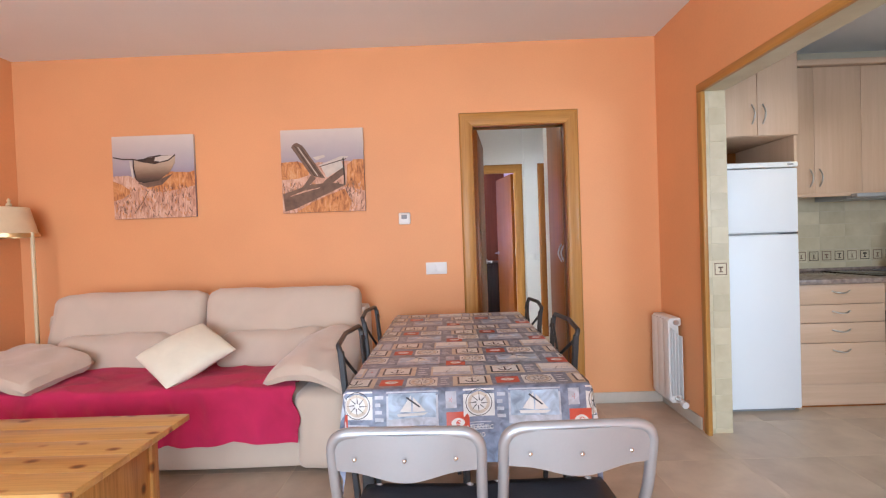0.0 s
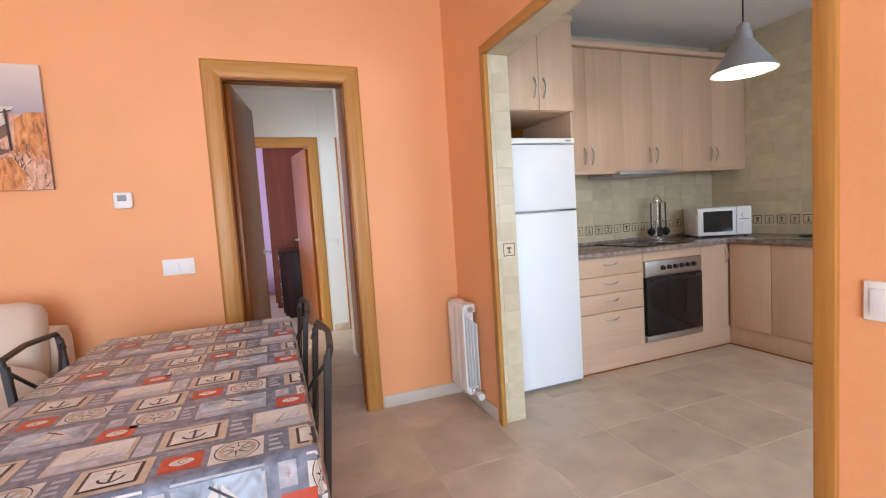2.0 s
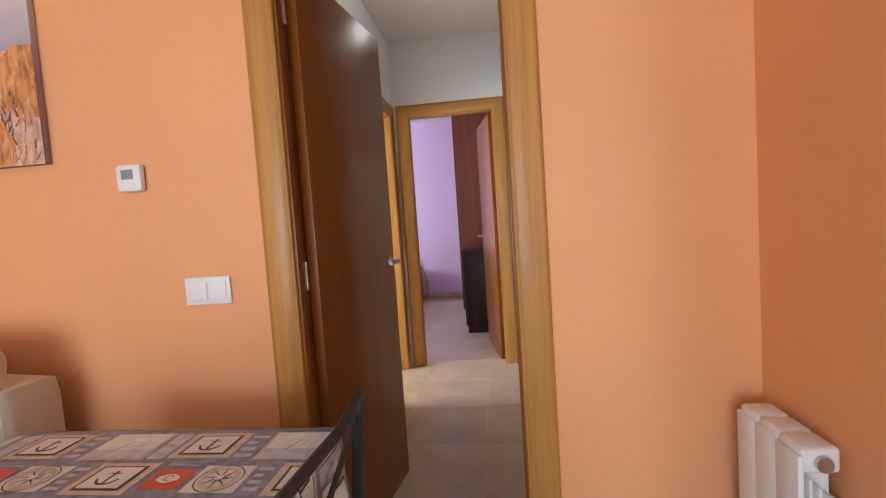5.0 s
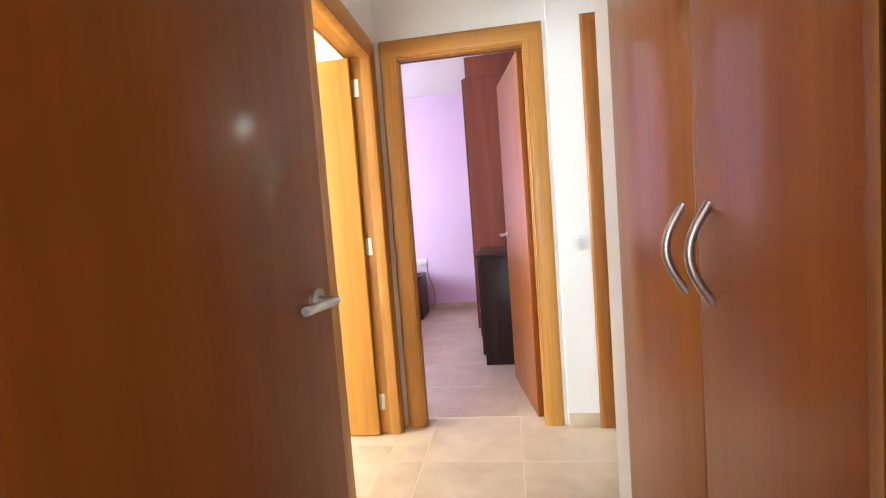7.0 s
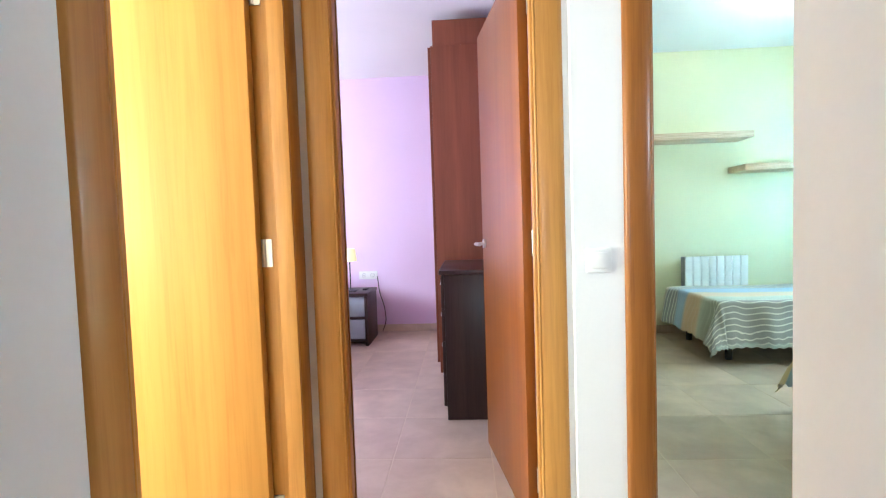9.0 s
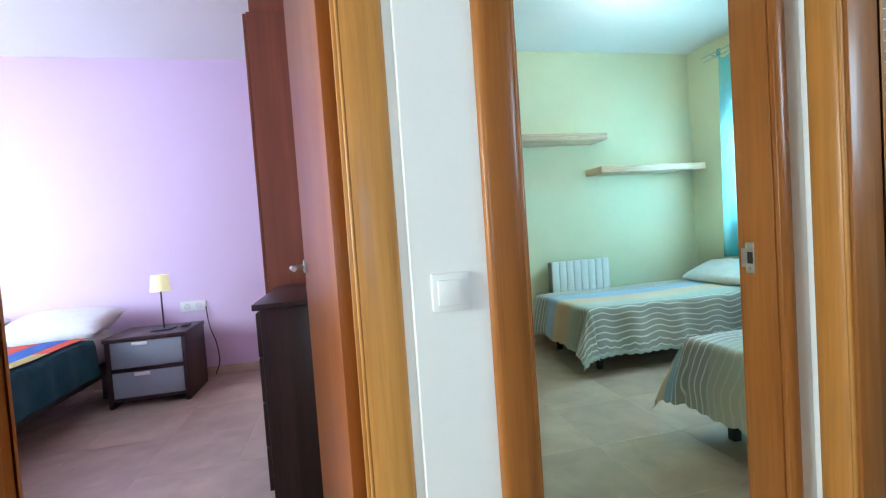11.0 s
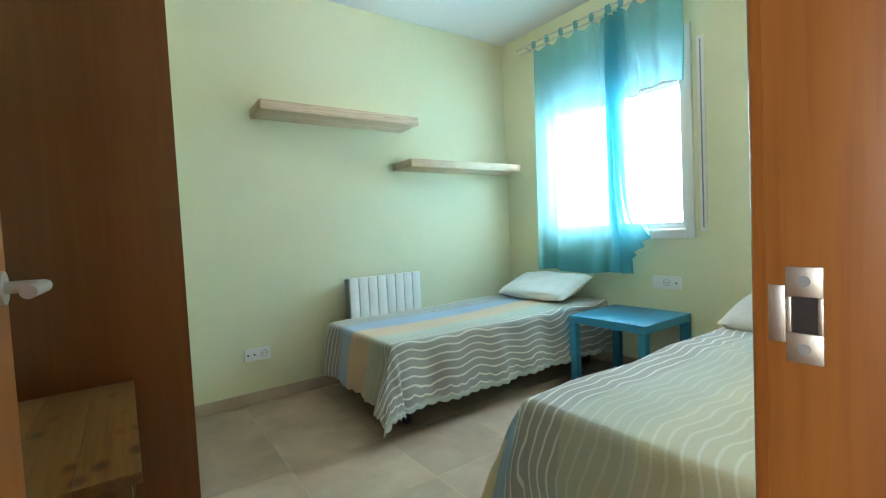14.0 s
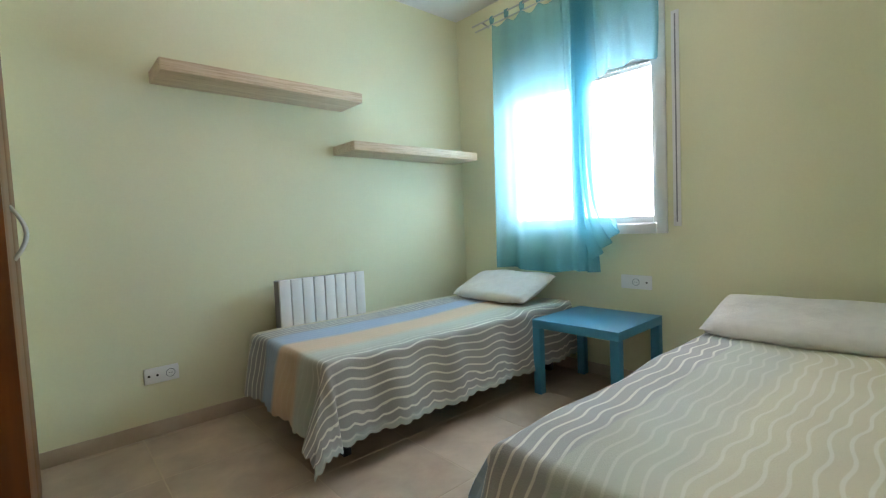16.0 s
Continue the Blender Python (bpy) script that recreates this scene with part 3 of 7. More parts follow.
wall("wall_hall_west", "x", -0.01, 0.10, 3.32, 5.495, [(*YEL_DOOR, -0.01, DOOR_H)], (YELLOW, WHITE, WHITE), "white hall wall with a doorway")
wall("wall_lilac_south", "y", 5.495, 5.58, -3.0, 1.0, [(*LIL_DOOR, -0.01, DOOR_H)], (WHITE, LILAC, WHITE), "white hall end wall with a doorway")
wall("wall_green_south", "y", 5.465, 5.565, 1.0, 2.015, [(*GRN_DOOR, -0.01, DOOR_H)], (WHITE, GREEN, WHITE), "white hall wall with a doorway")
wall("wall_wardrobe_end", "y", 4.387, 4.55, 1.045, 2.16, [], (WHITE, WHITE, WHITE), "white wall end beside the built-in wardrobe")
wall("wall_wardrobe_back", "x", 1.66, 1.71, 3.70, 4.387, [], (CHERRY_DARK, WHITE, WHITE), "wall behind the built-in wardrobe")
wall_bath_west = wall("wall_bath_west", "x", 2.015, 2.125, 4.55, 5.565, [(*BATH_DOOR, -0.01, DOOR_H)], (WHITE, BATH_DARK, WHITE), "white hall wall with the bathroom doorway")
wall_bath_north = wall("wall_bath_north", "y", 5.50, 5.565, 2.125, 4.40, [], (GROUT, GREEN, WHITE), "tiled bathroom wall")
wall("wall_bath_south", "y", 3.72, 3.84, 2.16, 4.40, [(2.9, 3.5, 1.4, 2.1)], (WHITE, BATH_DARK, WHITE), "dark tiled bathroom wall with a small window")
wall("wall_bath_east", "x", 4.40, 4.52, 3.70, 5.565, [], (BATH_DARK, WHITE, WHITE), "dark tiled bathroom wall")
wall("wall_bath_corner", "x", 2.04, 2.16, 3.70, 4.387, [], (WHITE, BATH_DARK, WHITE), "plain bathroom wall")
wall("wall_between_bedrooms", "x", 1.0, 1.10, 5.58, 8.78, [], (LILAC, GREEN, WHITE), "wall between the two bedrooms")
wall("wall_green_north", "y", 8.46, 8.60, 1.10, 4.60, [], (GREEN, WHITE, WHITE), "pale green painted bedroom wall")
wall("wall_green_pier", "y", 8.12, 8.46, 1.10, 1.60, [], (GREEN, GREEN, GREEN), "pale green pier beside the wardrobe")
wall("wall_green_east", "x", 4.385, 4.60, 5.565, 8.46, [(6.85, 7.95, 0.985, 2.20)], (GREEN, WHITE, WHITE), "pale green bedroom wall with a window")
wall("wall_lilac_north", "y", 8.78, 8.92, -3.0, 1.10, [], (LILAC, WHITE, WHITE), "lilac painted bedroom wall")
wall("wall_lilac_west", "x", -3.12, -3.0, 5.58, 8.78, [(6.6, 8.0, 0.75, 2.1)], (WHITE, LILAC, WHITE), "lilac bedroom wall with a window")
wall("wall_yellow_west", "x", -3.12, -3.0, 3.32, 5.58, [(4.1, 5.1, 0.9, 2.1)], (WHITE, YELLOW, WHITE), "unseen yellow room wall with an assumed window")

slab("ceiling_living", -3.05, 1.56, -2.60, 3.20, 2.60, 2.74, CEIL, "white painted living room ceiling", "ceiling")
slab("ceiling_kitchen", 1.71, 4.40, -0.60, 3.58, 2.58, 2.74, CEIL, "white painted kitchen ceiling", "ceiling")
slab("ceiling_hall", 0.10, 2.015, 3.32, 5.495, 2.60, 2.74, CEIL, "white painted hall ceiling", "ceiling")
slab("ceiling_green", 1.10, 4.385, 5.565, 8.46, 2.70, 2.75, CEIL, "white painted bedroom ceiling", "ceiling")
slab("ceiling_lilac", -3.0, 1.0, 5.58, 8.78, 2.70, 2.75, CEIL, "white painted bedroom ceiling", "ceiling")
slab("ceiling_yellow", -3.0, -0.01, 3.32, 5.495, 2.60, 2.74, CEIL, "white painted ceiling of the yellow room", "ceiling")
slab("ceiling_bath", 2.125, 4.40, 3.84, 5.50, 2.50, 2.74, CEIL, "white bathroom ceiling", "ceiling")
# out of view, added to stop light leaking in between walls and ceilings
slab("roof", -3.3, 4.7, -2.8, 9.0, 2.765, 2.9, GROUT, "unseen slab added over the ceilings to block light leaks", "roof")
ground = slab("ground", -200, 200, -200, 200, -0.4, -0.3, GROUT, "pale ground around the house", "ground")

FLOORS = {}
for nm, (x0, x1, y0, y1), lab in (
        ("floor_living", (-3.05, 1.56, -2.60, 3.20), "living room floor of beige stone-look tiles"),
        ("floor_kitchen", (1.56, 4.40, -0.60, 3.58), "kitchen floor of beige stone-look tiles"),
        ("floor_hall", (0.09, 2.16, 3.20, 5.58), "hall floor of beige stone-look tiles"),
        ("floor_green", (1.10, 4.385, 5.58, 8.46), "bedroom floor of beige stone-look tiles"),
        ("floor_lilac", (-3.0, 1.0, 5.58, 8.78), "bedroom floor of beige stone-look tiles"),
        ("floor_yellow", (-3.0, 0.09, 3.32, 5.495), "floor of the yellow room"),
        ("floor_bath", (2.16, 4.40, 3.84, 5.50), "dark bathroom floor")):
    FLOORS[nm] = (slab(nm, x0, x1, y0, y1, -0.3, -0.0010, BATH_DARK if nm == "floor_bath" else GROUT, lab, "floor"), x0, x1, y0, y1)


def skirting(name, runs, label="beige tile skirting along the wall", material=None):
    """Runs: (x0, y0, x1, y1, nx, ny), with the way into the room."""
    root = thing(name, label, "baseboard", kind="structure")
    for x0, y0, x1, y1, nx, ny in runs:
        bm = bx(bmesh.new(), min(x0, x1, x0 + nx * 0.010, x1 + nx * 0.010), max(x0, x1, x0 + nx * 0.010, x1 + nx * 0.010),
                min(y0, y1, y0 + ny * 0.010, y1 + ny * 0.010), max(y0, y1, y0 + ny * 0.010, y1 + ny * 0.010), 0.0, 0.076, 0.002)
        part("skirting_tile", bm, material or SKIRT, root)


skirting("baseboard_living", [(-3.05, 3.20, 0.15, 3.20, 0, -1), (1.01, 3.20, 1.55, 3.20, 0, -1), (1.56, 3.20, 1.56, 2.70, -1, 0), (1.56, 1.05, 1.56, -2.6, -1, 0), (-3.05, 3.19, -3.05, -2.6, 1, 0)], "pale tile skirting along the orange walls", SKIRT_PALE)
skirting("baseboard_hall", [(1.0, 5.465, 1.155, 5.465, 0, -1), (0.10, 3.33, 0.10, 4.575, 1, 0), (1.055, 4.55, 2.015, 4.55, 0, 1)])
skirting("baseboard_green", [(1.60, 8.46, 4.385, 8.46, 0, -1), (4.385, 8.45, 4.385, 5.57, -1, 0), (1.60, 8.13, 1.60, 8.45, 1, 0), (1.10, 5.57, 1.10, 7.27, 1, 0)])
skirting("baseboard_lilac", [(-3.0, 8.78, 1.0, 8.78, 0, -1), (1.0, 8.77, 1.0, 5.6, -1, 0)])


# ---- doors ----
def casing(root, axis, face, out, span, top, woods, width=0.085, width_far=None):
    """Moulded trim round an opening on the wall face; out: +1 or -1 along the axis."""
    over = -0.016
    flat = [(over, 0.0), (over, 0.009), (over + 0.002, 0.0115), (over + 0.006, 0.0125), (over + 0.0075, 0.0112), (over + 0.009, 0.0122)]
    prof = flat + [(over + 0.009 + (width - over - 0.015) * i / 8, 0.0122 + 0.0048 * math.sin(math.pi * (0.08 + 0.80 * i / 8))) for i in range(1, 9)]
    prof += [(width - 0.003, 0.0105), (width, 0.006), (width, 0.0)]
    mats = woods
    for k, nm in enumerate(("left_trim", "head_trim", "right_trim")):
        bm = bmesh.new()
        rings = []
        far = (width_far or width) / width
        for w, h in prof:
            path = [(span[0] - w, 0.0), (span[0] - w, top + w), (span[1] + w * far, top + w), (span[1] + w * far, 0.0)]
            pr = []
            for a, z in path[k:k + 2]:
                c = face + out * h
                pr.append(bm.verts.new((a, c, z) if axis == "y" else (c, a, z)))
            rings.append(pr)
        for r0, r1 in zip(rings, rings[1:]):
            bm.faces.new((r0[0], r0[1], r1[1], r1[0]))
        part(nm, bm, mats[k], root, "", 62)


def jambs(root, axis, c0, c1, span, top, stop_at, lining, far_stop=True, thick=0.03):
    """Lining of an opening, with its door stop."""
    def put(nm, a0, a1, z0, z1, d0, d1, mat):
        dims = (a0, a1, d0, d1, z0, z1) if axis == "y" else (d0, d1, a0, a1, z0, z1)
        box_part(nm, dims, mat, root, 0.002)
    hm = HONEY_X if axis == "y" else HONEY_Y
    put("jamb", span[0] - 0.001, span[0] + thick - 0.018, 0, top, c0, c1, lining)
    put("jamb", span[1] - thick + 0.018, span[1] + 0.001, 0, top, c0, c1, lining)
    put("lintel", span[0] + 0.012, span[1] - 0.012, top - 0.012, top + 0.001, c0, c1, hm)
    s0, s1 = stop_at
    put("door_stop", span[0] + 0.012, span[0] + 0.024, 0, top - 0.012, s0, s1, lining)
    if far_stop:
        put("door_stop", span[1] - 0.024, span[1] - 0.012, 0, top - 0.012, s0, s1, lining)
    put("door_stop", span[0] + 0.024, span[1] - 0.024, top - 0.024, top - 0.012, s0, s1, lining)


LEVER_Z = 1.012


def lever(parent, y, face, sign, point):
    """Lever handle on a leaf that runs along local x; face: local y of the surface, sign: its outward way; point: way along x in which the lever runs."""
    bm = bmesh.new()
    tube(bm, [(y, face, LEVER_Z), (y, face + sign * 0.009, LEVER_Z)], 0.0215, 24)
    rose = part("rose", bm, STEEL, parent, "round brushed steel rose", 40, True)
    bm = bmesh.new()
    pts = rounded([(y, face + sign * 0.004, LEVER_Z), (y, face + sign * 0.049, LEVER_Z), (y + point * 0.108, face + sign * 0.049, LEVER_Z)], 0.016)
    tube(bm, pts, 0.0080, 14)
    part("lever", bm, STEEL, parent, "brushed steel lever handle", 50, True)


def leaf(root, hinge, rz, width, side, material, swing_face):
    """A flush door leaf from the hinge along local x; swing_face: local y extent."""
    y0, y1 = swing_face
    ob = new("door_leaf", finish("door_leaf", bx(bmesh.new(), 0.004, width, y0, y1, 0.008, 2.005, 0.0025), material, 40))
    ob.parent = root
    ob.matrix_basis = root.matrix_basis.inverted() @ pose(hinge[0], hinge[1], 0, 0, 0, rz)
    tagged(ob, "flush cherry veneer door leaf")
    for f, s in ((y0, -1), (y1, 1)):
        lever(ob, width - 0.055, f, s, -1)
    for z in (0.18, 1.03, 1.86):
        bm = bmesh.new()
        tube(bm, [(-0.004, side, z - 0.045), (-0.004, side, z + 0.045)], 0.007, 10)
        bx(bm, 0.0, 0.028, side - 0.0015, side + 0.0015, z - 0.045, z + 0.045)
        bx(bm, -0.030, -0.006, side - 0.0015, side + 0.0015, z - 0.045, z + 0.045)
        part("hinge", bm, STEEL, ob, "steel butt hinge", 40, True)
    return ob


def strike(root, axis, c, a, z=1.0):
    """Latch plate with a lip let into a jamb: c across the wall, a the jamb's face and its outward way."""
    face, sgn = a

    def flat(bm, c0, c1, z0, z1, d=0.0022, bev=0.0006):
        bx(bm, min(face, face + sgn * d), max(face, face + sgn * d), c + c0, c + c1, z + z0, z + z1, bev)
    bm = bmesh.new()
    for z0, z1 in ((0.0155, 0.041), (-0.041, -0.0155)):
        flat(bm, -0.013, 0.013, z0, z1)
    flat(bm, -0.013, -0.009, -0.0154, 0.0154)
    flat(bm, 0.009, 0.013, -0.0154, 0.0154)
    flat(bm, 0.0132, 0.026, -0.025, 0.025)
    plate = part("strike_plate", bm, STEEL, root, "brushed steel strike plate with a lip")
    bm = bmesh.new()
    flat(bm, -0.0088, 0.0088, -0.0153, 0.0153, 0.0006, 0.0)
    part("latch_hole", bm, BLACK, root)
    for dz in (-0.029, 0.029):
        bm = bmesh.new()
        tube(bm, [(face + sgn * 0.0021, c, z + dz), (face + sgn * 0.0030, c, z + dz)], 0.0048, 12)
        part("screw", bm, GREY_PL, plate, "steel screw head")


def doorway(name, axis, c0, c1, span, label, stop, faces=(-1, 1), width=0.078, width_far=None, red=False, lining=None, far_stop=True):
    root = thing(name, label, "door", kind="structure")
    for f in faces:
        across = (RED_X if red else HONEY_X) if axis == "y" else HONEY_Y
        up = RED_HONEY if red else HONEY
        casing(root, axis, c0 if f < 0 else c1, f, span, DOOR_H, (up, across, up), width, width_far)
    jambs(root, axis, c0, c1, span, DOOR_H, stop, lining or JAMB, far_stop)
    return root


d1 = doorway("door_1", "y", 3.20, 3.32, LIV_DOOR, "cherry door standing open in a honey wood frame", (3.20, 3.234), lining=CHERRY)
leaf(d1, (0.250, 3.276), 81.6, 0.668, 0.0, CHERRY, (-0.038, -0.001))
d2 = doorway("door_2", "y", 5.495, 5.58, LIL_DOOR, "cherry door standing open to the lilac bedroom", (5.495, 5.535), lining=HONEY)
leaf(d2, (0.886, 5.574), 100.0, 0.655, 0.0, CHERRY, (0.001, 0.038))
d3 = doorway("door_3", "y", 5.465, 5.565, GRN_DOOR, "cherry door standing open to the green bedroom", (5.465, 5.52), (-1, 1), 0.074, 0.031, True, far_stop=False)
leaf(d3, (1.252, 5.57), 87.5, 0.68, 0.0, CHERRY, (-0.038, -0.001))
strike(d3, "y", 5.536, (1.914, -1), 0.972)
d4 = doorway("door_4", "x", -0.03, 0.09, YEL_DOOR, "door standing open into the yellow room", (0.045, 0.10), (-1, 1), 0.078, 0.066, False, HONEY)
# leaf in the veneer that carries the room's warm light in its colour
leaf(d4, (-0.006, 5.411), 180, 0.72, 0.0, LIT_LEAF, (0.001, 0.038))
d5 = doorway("door_5", "x", 2.015, 2.125, BATH_DOOR, "open bathroom doorway in a honey wood frame", (2.015, 2.08), (-1, 1), 0.066)

# trim of the kitchen opening
kit_trim = thing("trim", "honey wood edging round the kitchen opening", "trim", kind="structure")
for y0, y1 in ((2.615, 2.662), (1.040, 1.085)):
    box_part("edge_strip", (1.546, 1.572, y0, y1, 0.0, 2.02), HONEY, kit_trim, 0.004)
box_part("edge_strip", (1.546, 1.572, 1.040, 2.662, 2.021, 2.068), HONEY_Y, kit_trim, 0.004)


# ---- small fittings ----
def switch_plate(at, axis, out, w, h, keys, label="white plastic light switch on the wall"):
    """A wall switch at its centre; out: its way off the wall along the axis."""
    root = thing("light_switch", label, "light switch", at)

    def face(w0, w1, z0, z1, d0, d1):
        d0, d1 = sorted((out * d0, out * d1))
        return (w0, w1, d0, d1, z0, z1) if axis == "y" else (d0, d1, w0, w1, z0, z1)
    box_part("plate", face(-w / 2, w / 2, -h / 2, h / 2, 0, 0.009), WHITE_PL, root, 0.003, "", True)
    kw = (w - 0.022) / keys
    for i in range(keys):
        a = -w / 2 + 0.011 + kw * i
        box_part("rocker", face(a + 0.001, a + kw - 0.001, -h / 2 + 0.014, h / 2 - 0.014, 0.009, 0.013), WHITE_PL, root, 0.002, "", True)
    return root


def socket_plate(at, axis, out, w, h, sockets, label):
    root = thing("wall_socket", label, "socket", at)

    def place(a, d, z):
        return Vector((a, out * d, z)) if axis == "y" else Vector((out * d, a, z))
    d0, d1 = sorted((0, out * 0.010))
    box_part("plate", (-w / 2, w / 2, d0, d1, -h / 2, h / 2) if axis == "y" else (d0, d1, -w / 2, w / 2, -h / 2, h / 2), WHITE_PL, root, 0.003, "", True)
    for a, r, col in sockets:
        bm = bmesh.new()
        tube(bm, [place(a, 0.010, 0), place(a, 0.0112, 0)], r, 20)
        part("socket_rim", bm, GREY_PL if col else BLACK, root, "", 40, True)
        if col:
            bm = bmesh.new()
            tube(bm, [place(a, 0.0112, 0), place(a, 0.0122, 0)], r * 0.86, 20)
            part("socket_well", bm, WHITE_PL, root, "", 40, True)
            for da in (-0.006, 0.006):
                bm = bmesh.new()
                tube(bm, [place(a + da, 0.0122, 0), place(a + da, 0.0128, 0)], 0.0025, 8)
                part("pin_hole", bm, BLACK, root, "", 40, True)
    return root


switch_plate((-0.038, 3.20, 1.010), "y", -1, 0.150, 0.085, 2, "white double light switch on the orange wall")
switch_plate((1.56, 0.955, 0.967), "x", -1, 0.08, 0.08, 1, "white light switch beside the kitchen opening")
switch_plate((1.078, 5.465, 0.972), "y", -1, 0.08, 0.08, 1, "white light switch on the white hall wall")
thermo = thing("thermostat", "small white room thermostat with a grey display", "thermostat", (-0.253, 3.20, 1.373))
box_part("case", (-0.042, 0.042, -0.024, 0.0, -0.042, 0.042), WHITE_PL, thermo, 0.010, "", True)
box_part("display", (-0.022, 0.018, -0.0255, -0.0235, -0.004, 0.026), GREY_PL, thermo, 0.001, "", True)
box_part("dial", (-0.020, 0.020, -0.026, -0.0235, -0.030, -0.016), WHITE_PL, thermo, 0.001, "", True)


# ---- paintings ----
def poly(parent, name, pts, y, x0, z0, material, s=0.6):
    """A painted shape on a canvas; pts in parts of its side from the lower left corner."""
    bm = bmesh.new()
    a = [bm.verts.new((x0 + u * s, y, z0 + v * s)) for u, v in pts]
    b = [bm.verts.new((x0 + u * s, y - 0.0006, z0 + v * s)) for u, v in pts]
    bm.faces.new(a); bm.faces.new(b[::-1])
    n = len(a)
    for i in range(n):
        bm.faces.new((a[i], a[(i + 1) % n], b[(i + 1) % n], b[i]))
    part(name, bm, material, parent, "", 0)


def ragged(v0, v1, amp, seed, n=22):
    rnd = random.Random(seed)
    return [(i / n, v0 + (v1 - v0) * i / n + rnd.uniform(-amp, amp)) for i in range(n + 1)]


def canvas(x0, z0, label):
    root = thing("canvas_painting", label, "painting", (x0 + 0.3, 3.20, z0), 0, "canvas paintings over the sofa")
    box_part("canvas", (x0, x0 + 0.59, 3.176, 3.199, z0, z0 + 0.59), P_SKY, root, 0.003)
    return root, 3.1755


def stroke(pts, w):
    """Outline of a painted line along the points, w wide."""
    left, right = [], []
    for i, p in enumerate(pts):
        a, c = pts[max(0, i - 1)], pts[min(len(pts) - 1, i + 1)]
        l = math.hypot(c[0] - a[0], c[1] - a[1])
        n = (-(c[1] - a[1]) / l * w / 2, (c[0] - a[0]) / l * w / 2)
        left.append((p[0] + n[0], p[1] + n[1])); right.append((p[0] - n[0], p[1] - n[1]))
    return left + right[::-1]


def painter(cv, y, x0):
    """Lays painted shapes on a canvas, each a hair above the one before."""
    level = [0]

    def lay(name, pts, material):
        poly(cv, name, pts, y - 0.0005 * level[0], x0, 1.44, material, 0.59)
        level[0] += 1
    return lay


cv, y = canvas(-2.332, 1.44, "square canvas of a rowing boat in orange grass")
boat_canvas = cv
lay = painter(cv, y, -2.332)
lay("sand", [(0, 0.0), (1, 0.0)] + ragged(0.52, 0.52, 0.012, 3)[::-1], P_SAND)
lay("far_grass", [(0.40, 0.36), (0.60, 0.31), (0.82, 0.34), (1, 0.38)] + [p for p in ragged(0.50, 0.56, 0.014, 2)[::-1] if p[0] > 0.42], P_GRASS)
lay("near_grass", [(0.0, 0.22), (0.10, 0.24), (0.21, 0.31), (0.20, 0.35), (0.10, 0.42), (0.0, 0.46)], P_GRASS)
lay("rut", stroke([(0.43, 0.33), (0.37, 0.22), (0.25, 0.06)], 0.008), P_HULL)
# the picture's own painted shadow under the hull
lay("hull_shadow", [(0.30, 0.43), (0.42, 0.37), (0.60, 0.40), (0.74, 0.53), (0.56, 0.46)], P_HULL)
lay("hull", [(0.265, 0.715), (0.265, 0.60), (0.29, 0.46), (0.38, 0.425), (0.56, 0.45), (0.70, 0.55), (0.77, 0.66), (0.775, 0.755), (0.69, 0.69), (0.52, 0.655), (0.38, 0.68)], P_BOAT)
lay("boat_inside", [(0.28, 0.71), (0.38, 0.68), (0.52, 0.655), (0.69, 0.69), (0.77, 0.752), (0.60, 0.752), (0.42, 0.72)], P_DARK)
lay("deck", [(0.52, 0.69), (0.60, 0.675), (0.70, 0.70), (0.76, 0.75), (0.62, 0.748), (0.53, 0.73)], P_PALE)
lay("gunwale", stroke([(0.265, 0.715), (0.38, 0.682), (0.52, 0.657), (0.69, 0.69), (0.775, 0.755)], 0.014), P_DARK)
lay("far_gunwale", stroke([(0.36, 0.70), (0.46, 0.735), (0.60, 0.755)], 0.012), P_DARK)
lay("keel", stroke([(0.265, 0.715), (0.265, 0.60), (0.29, 0.47), (0.34, 0.43)], 0.012), P_DARK)
lay("mooring_post", [(0.215, 0.70), (0.245, 0.70), (0.265, 0.48), (0.24, 0.50)], P_PALE)
lay("rope", stroke([(0.02, 0.745), (0.13, 0.72), (0.27, 0.715)], 0.014), P_DARK)

cv, y = canvas(-1.118, 1.44, "square canvas of a garden chair in orange grass")
lay = painter(cv, y, -1.118)
lay("sand", [(0, 0.0), (1, 0.0)] + ragged(0.60, 0.60, 0.010, 4)[::-1], P_SAND)
lay("far_grass", [(0.0, 0.40), (0.20, 0.41), (0.33, 0.45), (0.34, 0.56), (0.20, 0.62), (0.0, 0.61)], P_GRASS)
lay("far_grass", [(0.78, 0.30), (1, 0.24), (1, 0.62), (0.88, 0.62), (0.80, 0.56)], P_GRASS)
lay("near_grass", [(0.16, 0.0), (0.80, 0.0), (0.84, 0.12), (0.76, 0.27), (0.55, 0.20), (0.36, 0.12)], P_GRASS)
# the garden chair's shadow as painted in the picture
lay("chair_shadow", [(0.03, 0.02), (0.16, 0.05), (0.40, 0.155), (0.60, 0.24), (0.77, 0.32), (0.60, 0.35), (0.36, 0.335), (0.20, 0.29), (0.01, 0.23)], P_HULL)
for k in range(3):
    lay("pale_gap", stroke([(0.10 + 0.07 * k, 0.20 + 0.02 * k), (0.30 + 0.08 * k, 0.27 + 0.012 * k)], 0.009), P_SAND)
lay("chair_back", [(0.13, 0.79), (0.16, 0.83), (0.20, 0.84), (0.26, 0.81), (0.295, 0.765), (0.53, 0.40), (0.36, 0.44)], P_HULL)
for k in range(3):
    lay("slat_gap", stroke([(0.175 + 0.037 * k, 0.80 - 0.012 * k), (0.405 + 0.036 * k, 0.435)], 0.009), P_DARK if k != 1 else P_PALE)
